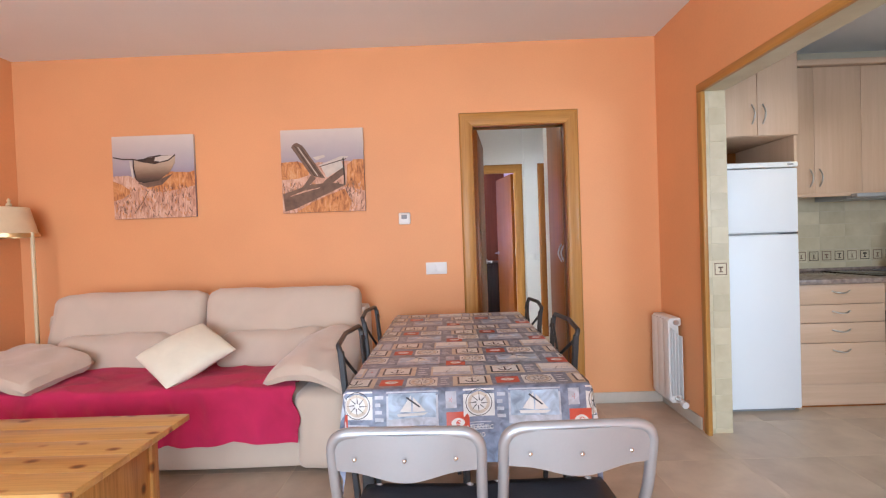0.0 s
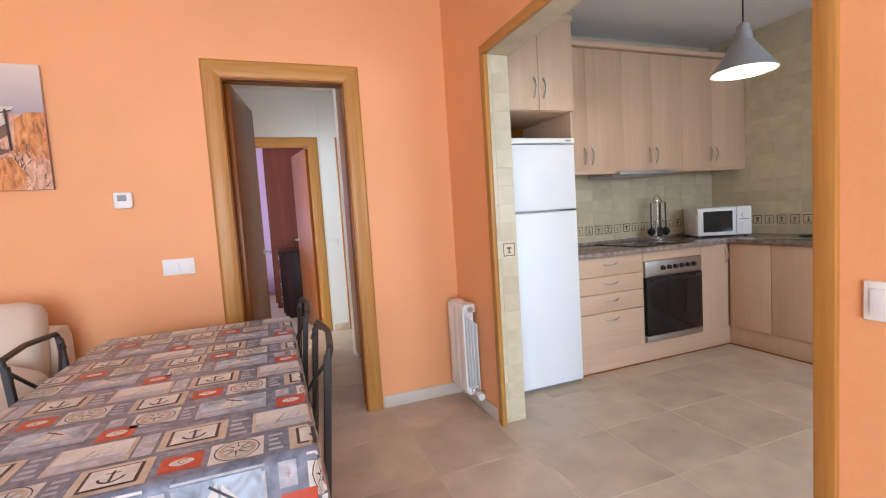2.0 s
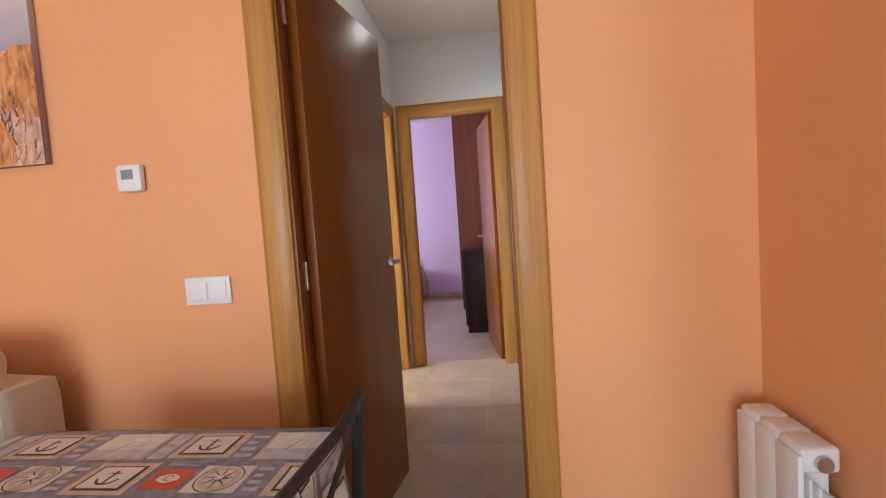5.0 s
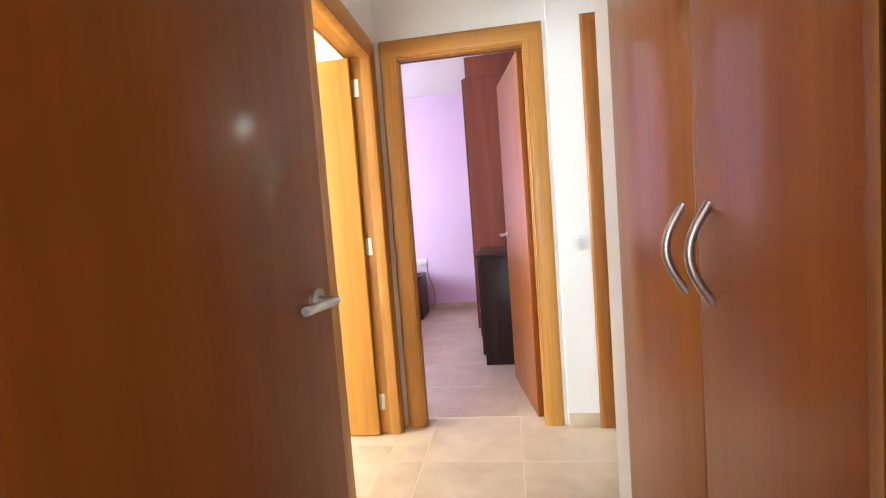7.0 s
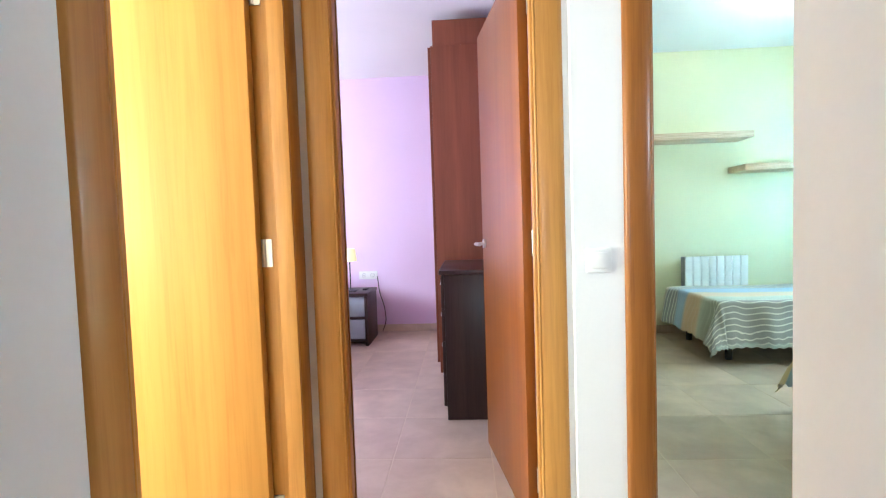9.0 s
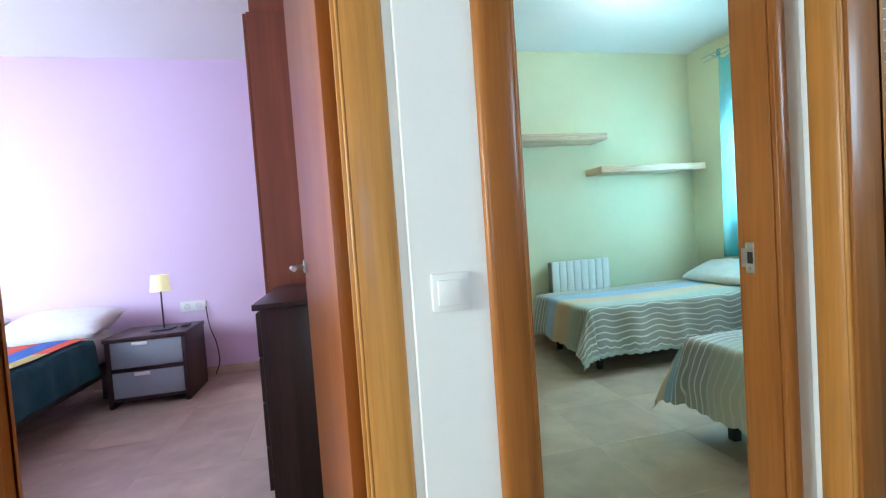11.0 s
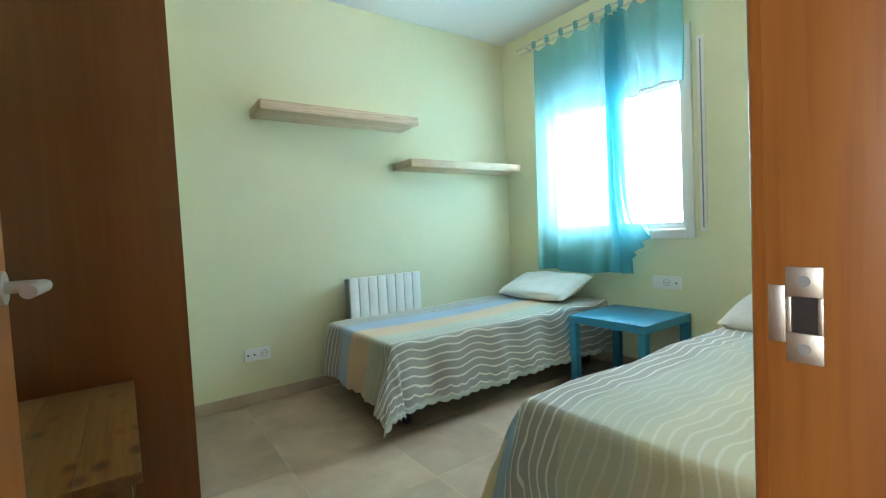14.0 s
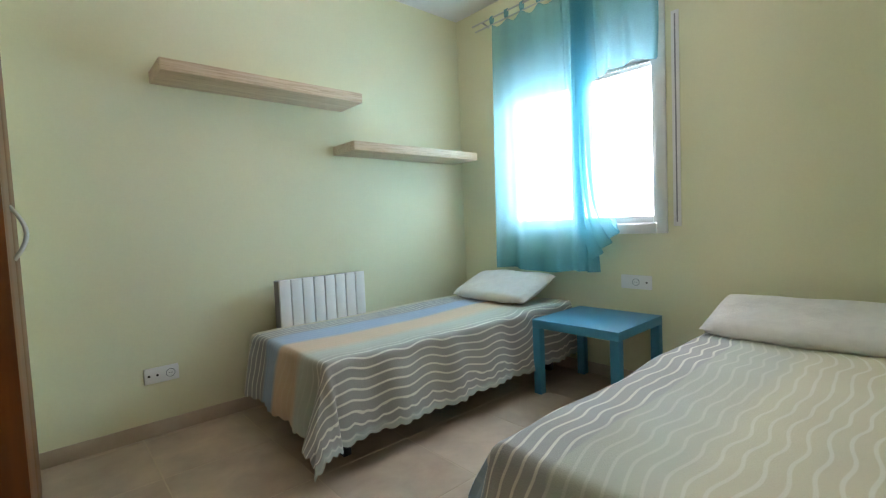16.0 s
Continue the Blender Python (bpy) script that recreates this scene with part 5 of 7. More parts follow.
        cloth_shape([(u + 0.25 * w, v + 0.40 * h), (u + 0.75 * w, v + 0.47 * h), (u + 0.75 * w, v + 0.485 * h), (u + 0.25 * w, v + 0.415 * h)], 4 * L, prints["sky"])
    elif kind == "bars":
        for k in range(4):
            cloth_patch(u, u + w * (0.95 - 0.17 * (k % 3)), v + h * (0.05 + 0.25 * k), v + h * (0.17 + 0.25 * k), L, 0.02, prints["pale"])
    elif kind == "badge":
        cloth_patch(u, u + w, v, v + h, L, 0.02, prints["pale"])
        star(cu, cv, 0.3 * min(w, h), 5, 2 * L, prints["red"])


# three rows to a repeat: boats and compasses; anchors, shells and compasses; anchors and deck chairs
CELL = [("compass", 0.000, 0.300, 0.098, 0.086), ("boat", 0.142, 0.276, 0.162, 0.108), ("shell", 0.329, 0.252, 0.072, 0.066), ("bars", 0.106, 0.290, 0.028, 0.090),
        ("bars", 0.020, 0.256, 0.070, 0.030), ("badge", 0.328, 0.330, 0.034, 0.050),
        ("anchor", -0.030, 0.012, 0.127, 0.104), ("shell", 0.112, 0.030, 0.076, 0.064), ("compass", 0.200, 0.020, 0.102, 0.086), ("bars", 0.312, 0.022, 0.030, 0.085), ("bars", 0.115, 0.104, 0.070, 0.018),
        ("anchor", 0.090, 0.134, 0.132, 0.104), ("deck", 0.276, 0.128, 0.148, 0.112), ("badge", 0.046, 0.132, 0.036, 0.105), ("bars", 0.230, 0.134, 0.038, 0.100)]
PU, PV, U0, V0 = 0.383, 0.395, -0.300, 1.385
for iu in range(-2, 4):
    for iv in range(-1, 5):
        for kind_, du, dv, w, h in CELL:
            u, v = U0 + PU * iu + du, V0 + PV * iv + dv
            if TX0 - HANG < u and u + w < TX1 + HANG and TY0 - HANG < v and v + h < TY1 + HANG:
                motif(kind_, u, v, w, h)
for k, bm in prints.items():
    tagged(part("print", bm, PM[k], tc, {"beige": "beige printed frames", "white": "white printed pictures", "red": "red printed squares", "dark": "charcoal printed anchors and lines", "sky": "blue printed sea pictures", "pale": "pale grey printed panels"}[k], 60), kind="stuff")


def lettering(text, size, m, material, parent, label="", depth=0.0004):
    cu = bpy.data.curves.new("lettering", "FONT")
    cu.body, cu.size, cu.align_x, cu.extrude = text, size, "CENTER", depth
    tmp = bpy.data.objects.new("lettering", cu)
    me = bpy.data.meshes.new_from_object(tmp)
    bpy.data.objects.remove(tmp)
    me.materials.append(material)
    ob = new("lettering", me)
    ob.parent = parent
    ob.matrix_basis = root_matrix(parent).inverted() @ m
    return tagged(ob, label)


for u in (0.132, -0.251):
    for row, (txt, dz) in enumerate((("ATLANTIC", 0.131), ("SUD", 0.155))):
        p = cloth_point(u, TY0 - dz, 0.012)
        lettering(txt, 0.018, pose(p.x, p.y, p.z, 86, 0, 0), CLOTH_WHITE, tc, "white printed lettering")


def folding_chair(at, rz):
    root = thing("folding_chair", "silver folding chair with a black padded seat", "chair", at, rz, "folding chairs at the table end")
    # local: the back faces -y
    W, R = 0.165, 0.0125
    pts = rounded([(-W - 0.01, 0.40, 0.0), (-W, 0.02, 0.62), (-W, -0.02, 0.79), (W, -0.02, 0.79), (W, 0.02, 0.62), (W + 0.01, 0.40, 0.0)], 0.05, 6)
    part("back_frame", tube(bmesh.new(), pts, R, 12), SILVER, root, "silver tube frame", 50, True)
    pts = [(-W + 0.028, -0.02, 0.0), (-W + 0.028, 0.33, 0.44), (-W + 0.028, 0.36, 0.47)]
    for s in (1, -1):
        part("leg", tube(bmesh.new(), [(s * p[0], p[1], p[2]) for p in pts], 0.011, 10), SILVER, root, "silver tube leg", 50, True)
    bm = bmesh.new()
    n, hi, lo = 24, [], []
    for side in (-0.0, 0.004):
        for i in range(n + 1):
            x = -W + 0.010 + (2 * W - 0.020) * i / n
            k = abs(2 * i / n - 1)
            b = 0.017 * (1 - k * k)
            hi.append(bm.verts.new((x, -0.022 - b + side, 0.790 if k < 0.8 else 0.790 - 0.022 * ((k - 0.8) / 0.2) ** 2)))
            lo.append(bm.verts.new((x, -0.010 - b + side, 0.702 - 0.020 * math.cos(math.pi / 2 * min(1.0, k * 1.25)) ** 2)))
    m = n + 1
    for o in (0, m):
        for i in range(n):
            bm.faces.new((hi[o + i], hi[o + i + 1], lo[o + i + 1], lo[o + i]))
    for i in range(n):
        bm.faces.new((hi[i], hi[i + 1], hi[m + i + 1], hi[m + i])); bm.faces.new((lo[i], lo[i + 1], lo[m + i + 1], lo[m + i]))
    bm.faces.new((hi[0], lo[0], lo[m], hi[m])); bm.faces.new((hi[n], lo[n], lo[m + n], hi[m + n]))
    back = part("backrest", bm, SILVER, root, "curved silver enamel backrest", 50, True)
    for x in (-0.11, 0.0, 0.11):
        b = 0.017 * (1 - (x / 0.155) ** 2)
        part("rivet", lathe(bmesh.new(), (0, 0, 0), [(0.005, 0), (0.004, 0.002), (0.001, 0.003)], 10), CHROME, back, "", 50, True).matrix_basis = pose(x, -0.0205 - b, 0.735, 90, 0, 0)
    bm = soft_box(bmesh.new(), -0.185, 0.185, 0.01, 0.37, 0.435, 0.475, 0.018, 3, 0.002, 8)
    part("seat", bm, VINYL, root, "black vinyl padded seat", 60, True)
    part("stretcher", tube(bmesh.new(), [(-W + 0.028, 0.045, 0.085), (W - 0.028, 0.045, 0.085)], 0.008, 8), SILVER, root, "", 50, True)
    part("stretcher", tube(bmesh.new(), [(-W, 0.30, 0.17), (W, 0.30, 0.17)], 0.008, 8), SILVER, root, "", 50, True)
    for x in (-W - 0.01, W + 0.01):
        part("foot_cap", tube(bmesh.new(), [(x, 0.40, 0.001), (x, 0.392, 0.022)], 0.0145, 10), BLACK, root, "black rubber foot cap", 50, True)
    return root


fc = folding_chair((-0.055, 0.955, 0), -2)
copy_thing(fc, pose(0.325, 0.965, 0, 0, 0, 1.5))


def side_chair(at, rz):
    root = thing("dining_chair", "dark grey metal dining chair with a crossed back", "chair", at, rz, "metal chairs along the table")
    # local: the seat lies towards +y of the back
    W = 0.20
    for s in (-1, 1):
        bm = bx(bmesh.new(), -0.011, 0.011, -0.011, 0.011, 0, 0.80, 0.003, 1)
        for v in bm.verts:
            v.co.y += -0.10 * max(0, (v.co.z - 0.42) / 0.40) ** 1.3 - 0.03 * max(0, 1 - v.co.z / 0.42)
            v.co.x += s * W
        part("back_post", bm, DARK_METAL, root, "", 40, True)
        part("leg", bx(bmesh.new(), s * W - 0.011, s * W + 0.011, 0.36, 0.382, 0, 0.43, 0.003, 1), DARK_METAL, root, "", 40, True)
        a, b = Vector((-s * (W - 0.012), -0.018, 0.50)), Vector((s * (W - 0.012), -0.088, 0.775))
        part("cross_bar", tube(bmesh.new(), arc(a, b, (0, -0.012 * s, 0), 8), 0.0065, 8), DARK_METAL, root, "thin crossed back bar", 50, True)
        part("seat_rail", bx(bmesh.new(), s * W - 0.010, s * W + 0.010, 0.012, 0.359, 0.40, 0.425, 0.002, 1), DARK_METAL, root, "", 40, True)
    bm = bmesh.new()
    tube(bm, rounded([(-W, -0.082, 0.755), (-W, -0.102, 0.820), (0, -0.120, 0.826), (W, -0.102, 0.820), (W, -0.082, 0.755)], 0.014, 4), 0.0105, 10)
    part("top_rail", bm, DARK_METAL, root, "", 50, True)
    part("lower_rail", tube(bmesh.new(), arc((-W, -0.012, 0.50), (W, -0.012, 0.50), (0, -0.012, 0), 8), 0.009, 8), DARK_METAL, root, "", 50, True)
    part("seat_rail", bx(bmesh.new(), -W + 0.012, W - 0.012, 0.362, 0.380, 0.40, 0.425, 0.002, 1), DARK_METAL, root, "", 40, True)
    part("seat", soft_box(bmesh.new(), -W - 0.01, W + 0.01, 0.0, 0.40, 0.426, 0.462, 0.016, 5, 0.002, 7), VINYL, root, "black padded seat", 60, True)
    return root


sc = side_chair((-0.275, 1.86, 0), -90)
copy_thing(sc, pose(-0.300, 2.47, 0, 0, 0, -90))
copy_thing(sc, pose(0.470, 2.01, 0, 0, 0, 90))
copy_thing(sc, pose(0.448, 2.62, 0, 0, 0, 90))


# ---- kitchen ----
def bow_handle(parent, p0, p1, out, r=0.005, bow=0.028):
    """Bowed bar handle between two feet."""
    o = Vector(out)
    part("handle", tube(bmesh.new(), arc(Vector(p0) - o * 0.001, Vector(p1) - o * 0.001, o * bow, 12), r, 8), STEEL, parent, "bowed brushed steel handle", 60)


def front(parent, name, dims, mat=None, bev=0.002):
    return box_part(name, dims, mat or BEECH, parent, bev)


fridge = thing("fridge", "tall white two-door fridge freezer", "fridge", (2.10, 3.2, 0))
box_part("body", (1.862, 2.330, 2.985, 3.56, 0.03, 1.632), ENAMEL, fridge, 0.006)
fz = box_part("freezer_door", (1.858, 2.334, 2.925, 2.982, 1.182, 1.600), ENAMEL, fridge, 0.010)
fd = box_part("fridge_door", (1.858, 2.334, 2.925, 2.982, 0.026, 1.170), ENAMEL, fridge, 0.010)
box_part("top_cap", (1.856, 2.336, 2.922, 3.10, 1.606, 1.640), WHITE_PL, fridge, 0.006)
box_part("door_gasket", (1.866, 2.326, 2.935, 2.98, 1.1705, 1.1815), GREY_PL, fridge, 0.0)
box_part("grip", (2.21, 2.325, 2.922, 2.94, 1.173, 1.179), BLACK, fridge, 0.001)
box_part("badge", (2.265, 2.305, 2.9205, 2.924, 1.618, 1.628), GREY_PL, fridge, 0.001)
box_part("plinth", (1.87, 2.32, 2.97, 3.5, 0.0, 0.024), GREY_PL, fridge, 0.002)

over = thing("fridge_cabinet", "pale beech housing with two doors over the fridge", "kitchen cabinet", (2.10, 3.27, 0))
box_part("side_panel", (2.342, 2.362, 2.965, 3.575, 0.0, 2.405), BEECH, over, 0.002)
box_part("side_panel", (1.830, 1.848, 2.965, 3.575, 1.815, 2.405), BEECH, over, 0.002)
box_part("bottom_panel", (1.8485, 2.3415, 2.965, 3.575, 1.815, 1.833), BEECH_X, over, 0.002)
box_part("back_panel", (1.8485, 2.3415, 3.56, 3.575, 1.66, 1.8145), CHERRY, over, 0.001)
for x0, x1, hx in ((1.832, 2.094, 2.062), (2.098, 2.360, 2.132)):
    d = front(over, "door", (x0, x1, 2.944, 2.9645, 1.818, 2.385))
    bow_handle(d, (hx, 2.944, 1.895), (hx, 2.944, 2.02), (0, -1, 0))
box_part("cornice", (1.822, 2.372, 2.935, 3.575, 2.3865, 2.425), BEECH_X, over, 0.006)

for x0, xm, x1 in ((2.366, 2.705, 3.040), (3.040, 3.335, 3.655), (3.655, 4.000, 4.392)):
    uc = thing("wall_cabinet", "pale beech wall cabinet with two doors", "kitchen cabinet", (xm, 3.41, 1.44), 0, "wall cabinets over the worktop")
    box_part("body", (x0 + 0.001, x1 - 0.001, 3.268, 3.575, 1.455, 2.36), BEECH, uc, 0.002)
    for a, b, hx in ((x0, xm, xm - 0.034), (xm, x1, xm + 0.034)):
        d = front(uc, "door", (a + 0.001, b - 0.001, 3.247, 3.2665, 1.452, 2.352))
        bow_handle(d, (hx, 3.247, 1.50), (hx, 3.247, 1.625), (0, -1, 0))
solo("cabinet_cornice", bx(bmesh.new(), 2.364, 4.398, 3.225, 3.575, 2.361, 2.405, 0.010), BEECH_X, "pale beech cornice along the wall cabinets", "cornice")
solo("light_pelmet", bx(bmesh.new(), 2.364, 4.398, 3.250, 3.285, 1.425, 1.4545, 0.006), BEECH_X, "pale beech pelmet under the wall cabinets", "pelmet")
hood = thing("cooker_hood", "slim silver cooker hood under the wall cabinets", "cooker hood", (3.24, 3.4, 1.40))
box_part("body", (2.96, 3.54, 3.287, 3.57, 1.405, 1.454), SILVER, hood, 0.003)
box_part("front_slide", (2.96, 3.54, 3.200, 3.2495, 1.412, 1.440), SILVER, hood, 0.004)
for k in range(3):
    box_part("button", (3.34 + 0.045 * k, 3.365 + 0.045 * k, 3.196, 3.201, 1.420, 1.432), GREY_PL, hood, 0.001)

drawers = thing("drawer_unit", "pale beech base unit with four drawers", "kitchen cabinet", (2.66, 3.28, 0))
box_part("body", (2.365, 2.953, 3.021, 3.575, 0.15, 0.825), BEECH, drawers, 0.002)
for z0, z1 in ((0.152, 0.428), (0.432, 0.563), (0.567, 0.687), (0.691, 0.822)):
    d = front(drawers, "drawer_front", (2.367, 2.951, 3.0, 3.020, z0, z1), BEECH_X)
    zc = z1 - 0.045
    bow_handle(d, (2.60, 3.0, zc), (2.72, 3.0, zc), (0, -0.75, -0.45))

oven = thing("oven", "built-in electric oven with a dark glass door", "oven", (3.24, 3.28, 0))
box_part("housing", (2.957, 3.535, 3.021, 3.575, 0.15, 0.824), BEECH, oven, 0.002)
box_part("filler", (2.957, 3.535, 3.0, 3.020, 0.758, 0.822), BEECH_X, oven, 0.002)
box_part("control_panel", (2.968, 3.526, 2.992, 3.020, 0.640, 0.755), STEEL, oven, 0.003)
od = box_part("oven_door", (2.968, 3.526, 2.985, 3.020, 0.200, 0.636), OVEN_GLASS, oven, 0.004)
box_part("door_trim", (2.968, 3.526, 2.985, 3.020, 0.152, 0.197), STEEL, oven, 0.003)
part("oven_handle", tube(bmesh.new(), rounded([(3.03, 2.986, 0.618), (3.03, 2.950, 0.618), (3.465, 2.950, 0.618), (3.465, 2.986, 0.618)], 0.014), 0.009, 10), BLACK, od, "dark bar handle")
for k in range(6):
    bm = bmesh.new()
    tube(bm, [(3.13 + 0.062 * k, 2.992, 0.700), (3.13 + 0.062 * k, 2.972, 0.700)], [0.018, 0.015], 14)
    part("knob", bm, BLACK, oven, "black control knob")

cb = thing("corner_cabinet", "pale beech corner base cabinet", "kitchen cabinet", (3.8, 3.3, 0))
box_part("body", (3.539, 4.395, 3.021, 3.575, 0.15, 0.824), BEECH, cb, 0.002)
d = front(cb, "door", (3.541, 3.826, 3.0, 3.020, 0.152, 0.822))
bow_handle(d, (3.80, 3.0, 0.67), (3.80, 3.0, 0.79), (0, -1, 0))
edges = [(2.677, 2.996, True), (2.262, 2.673, False), (1.75, 2.258, True), (1.20, 1.746, False)]
for y0, y1, low in edges:
    kc = thing("base_cabinet", "pale beech base cabinet with one door", "kitchen cabinet", (4.12, (y0 + y1) / 2, 0), 0, "base cabinets along the side wall")
    box_part("body", (3.861, 4.395, y0, y1, 0.15, 0.824), BEECH, kc, 0.002)
    d = front(kc, "door", (3.840, 3.860, y0 + 0.001, y1 - 0.001, 0.152, 0.822))
    if y0 < 2.6:
        hy = y0 + 0.05
        bow_handle(d, (3.840, hy, 0.62), (3.840, hy, 0.76), (-1, 0, 0))
pl = thing("plinth", "pale beech kick board under the base units", "plinth", (3.2, 3.05, 0))
box_part("kick_board", (2.366, 3.868, 3.008, 3.024, 0.004, 0.149), BEECH_X, pl, 0.001)
box_part("kick_board", (3.850, 3.866, 1.20, 3.006, 0.004, 0.149), BEECH, pl, 0.001)
box_part("seal_strip", (2.366, 3.849, 3.004, 3.0075, 0.0, 0.010), CHERRY, pl, 0.0)
box_part("seal_strip", (3.846, 3.8495, 1.20, 3.003, 0.0, 0.010), CHERRY, pl, 0.0)
wt = thing("worktop", "speckled brown stone worktop", "worktop", (3.3, 3.25, 0.83))
box_part("slab", (2.365, 4.398, 2.975, 3.578, 0.826, 0.860), STONE, wt, 0.004)
box_part("slab", (3.818, 4.398, 1.20, 2.9745, 0.826, 0.860), STONE, wt, 0.004)
box_part("upstand", (2.365, 4.398, 3.562, 3.5785, 0.8605, 0.884), STONE, wt, 0.003)

hob = thing("hob", "black glass ceramic hob in the worktop", "hob", (3.24, 3.29, 0.86))
box_part("glass_plate", (2.965, 3.525, 3.05, 3.53, 0.8605, 0.867), OVEN_GLASS, hob, 0.002)
for x, yy, r in ((3.10, 3.17, 0.09), (3.10, 3.41, 0.07), (3.38, 3.17, 0.07), (3.38, 3.41, 0.09)):
    part("cooking_ring", lathe(bmesh.new(), (x, yy, 0.8672), [(r, 0), (r, 0.0006), (r - 0.004, 0.0006), (r - 0.004, 0)], 28, False), GREY_PL, hob)

mw = thing("microwave", "white microwave oven with a dark glass door", "microwave", (4.06, 3.285, 0.86), -32)
box_part("case", (-0.205, 0.215, -0.16, 0.17, 0.012, 0.250), WHITE_PL, mw, 0.008, "", True)
md = box_part("door", (-0.198, 0.095, -0.175, -0.1605, 0.018, 0.243), WHITE_PL, mw, 0.004, "", True)
part("door_glass", bx(bmesh.new(), -0.155, 0.068, -0.1775, -0.1748, 0.045, 0.218, 0.002, 1), OVEN_GLASS, md, "dark glass window", 40, True)
box_part("control_panel", (0.099, 0.211, -0.172, -0.1605, 0.018, 0.243), WHITE_PL, mw, 0.003, "", True)
for z in (0.178, 0.098):
    bm = bmesh.new()
    tube(bm, [(0.155, -0.172, z), (0.155, -0.186, z)], [0.024, 0.021], 18)
    part("dial", bm, WHITE_PL, mw, "white control dial", 40, True)
part("rating_label", bx(bmesh.new(), 0.12, 0.195, -0.1728, -0.1718, 0.14, 0.147, 0), GREY_PL, mw, "", 40, True)
for x in (-0.175, 0.185):
    for yy in (-0.13, 0.14):
        box_part("foot", (x - 0.015, x + 0.015, yy - 0.015, yy + 0.015, 0.0, 0.0125), BLACK, mw, 0.002, "", True)

us = thing("utensil_stand", "chrome stand hung with black kitchen utensils", "utensil stand", (3.525, 3.40, 0.867))
part("base", lathe(bmesh.new(), (3.525, 3.40, 0.868), [(0.055, 0), (0.055, 0.008), (0.012, 0.014)], 22), CHROME, us)
part("pole", tube(bmesh.new(), [(3.525, 3.40, 0.88), (3.525, 3.40, 1.20)], 0.006, 10), CHROME, us)
ringp = [(3.525 + 0.055 * math.cos(a), 3.40 + 0.055 * math.sin(a), 1.185) for a in [2 * math.pi * i / 20 for i in range(21)]]
part("hanging_ring", tube(bmesh.new(), ringp, 0.004, 8, False), CHROME, us)
part("top_loop", tube(bmesh.new(), arc((3.475, 3.40, 1.19), (3.575, 3.40, 1.19), (0, 0, 0.05), 12), 0.004, 8), CHROME, us)
for k in range(5):
    a = 2 * math.pi * k / 5 + 0.4
    x, yy = 3.525 + 0.06 * math.cos(a), 3.40 + 0.06 * math.sin(a)
    bm = bmesh.new()
    tube(bm, [(x, yy, 1.18), (x, yy, 0.97)], 0.0065, 8)
    if k % 2:
        bx(bm, x - 0.030, x + 0.030, yy - 0.004, yy + 0.004, 0.895, 0.975, 0.003, 1)
    else:
        lathe(bm, (x, yy, 0.90), [(0.008, 0), (0.03, 0.02), (0.034, 0.05), (0.03, 0.05), (0.01, 0.075)], 14)
    part("utensil", bm, BLACK if k != 1 else STEEL, us, "black plastic utensil")

sk = thing("sink", "steel sink with a tap in the worktop", "sink", (4.10, 2.30, 0.86))
box_part("rim", (3.92, 4.33, 1.95, 2.62, 0.8605, 0.868), STEEL, sk, 0.003)
box_part("bowl", (3.97, 4.28, 2.05, 2.42, 0.8682, 0.8694), DARK_METAL, sk, 0.0005)
part("tap", tube(bmesh.new(), rounded([(4.30, 2.40, 0.868), (4.30, 2.40, 1.02), (4.14, 2.36, 1.02), (4.14, 2.36, 0.985)], 0.03, 6), 0.011, 12), CHROME, sk, "chrome tap")
part("soap_dish", soft_box(bmesh.new(), 3.99, 4.10, 2.50, 2.58, 0.8683, 0.888, 0.009, 2, 0.002, 5), BLACK, sk)

pend = thing("pendant_lamp", "brushed metal pendant lamp on a dark cord", "pendant lamp", (2.77, 2.10, 2.58))
part("canopy", lathe(bmesh.new(), (2.77, 2.10, 2.50), [(0.02, 0), (0.05, 0.02), (0.055, 0.078)], 20), BLACK, pend)
part("cord", tube(bmesh.new(), [(2.77, 2.10, 2.51), (2.77, 2.10, 2.06)], 0.004, 8), BLACK, pend)
part("socket", lathe(bmesh.new(), (2.77, 2.10, 1.975), [(0.043, 0), (0.041, 0.045), (0.032, 0.05), (0.030, 0.082), (0.010, 0.098)], 22), SILVER, pend)
part("shade", lathe(bmesh.new(), (2.77, 2.10, 1.825), [(0.148, 0), (0.147, 0.008), (0.078, 0.105), (0.045, 0.153), (0.041, 0.153), (0.074, 0.100), (0.141, 0.008)], 44, False), SILVER, pend, "wide brushed metal shade")
part("bulb", lathe(bmesh.new(), (2.77, 2.10, 1.835), [(0.002, 0), (0.04, 0.005), (0.065, 0.024), (0.046, 0.055), (0.016, 0.09)], 22), BULB, pend, "lit bulb")

# ---- hall ----
hw = thing("hall_wardrobe", "built-in red-brown wardrobe with two doors", "wardrobe", (1.35, 3.9, 0))
box_part("carcass", (1.068, 1.555, 3.33, 4.382, 0.0, 2.58), CHERRY_DARK, hw, 0.002)
box_part("frame_post", (1.047, 1.067, 3.325, 3.372, 0.0, 2.58), CHERRY_DARK, hw, 0.002)
for y0, y1, hy in ((3.374, 3.866, 3.820), (3.870, 4.383, 3.921)):
    d = box_part("door", (1.043, 1.0665, y0, y1, 0.06, 2.55), CHERRY_DARK, hw, 0.003)
    bow_handle(d, (1.043, hy, 0.984), (1.043, hy, 1.139), (-1, 0, 0), 0.0075, 0.032)
sp = thing("ceiling_spotlight", "small dark spotlight on the hall ceiling", "ceiling light", (0.56, 4.47, 2.60))
part("base", lathe(bmesh.new(), (0.56, 4.47, 2.575), [(0.045, 0), (0.05, 0.025)], 20), DARK_METAL, sp)
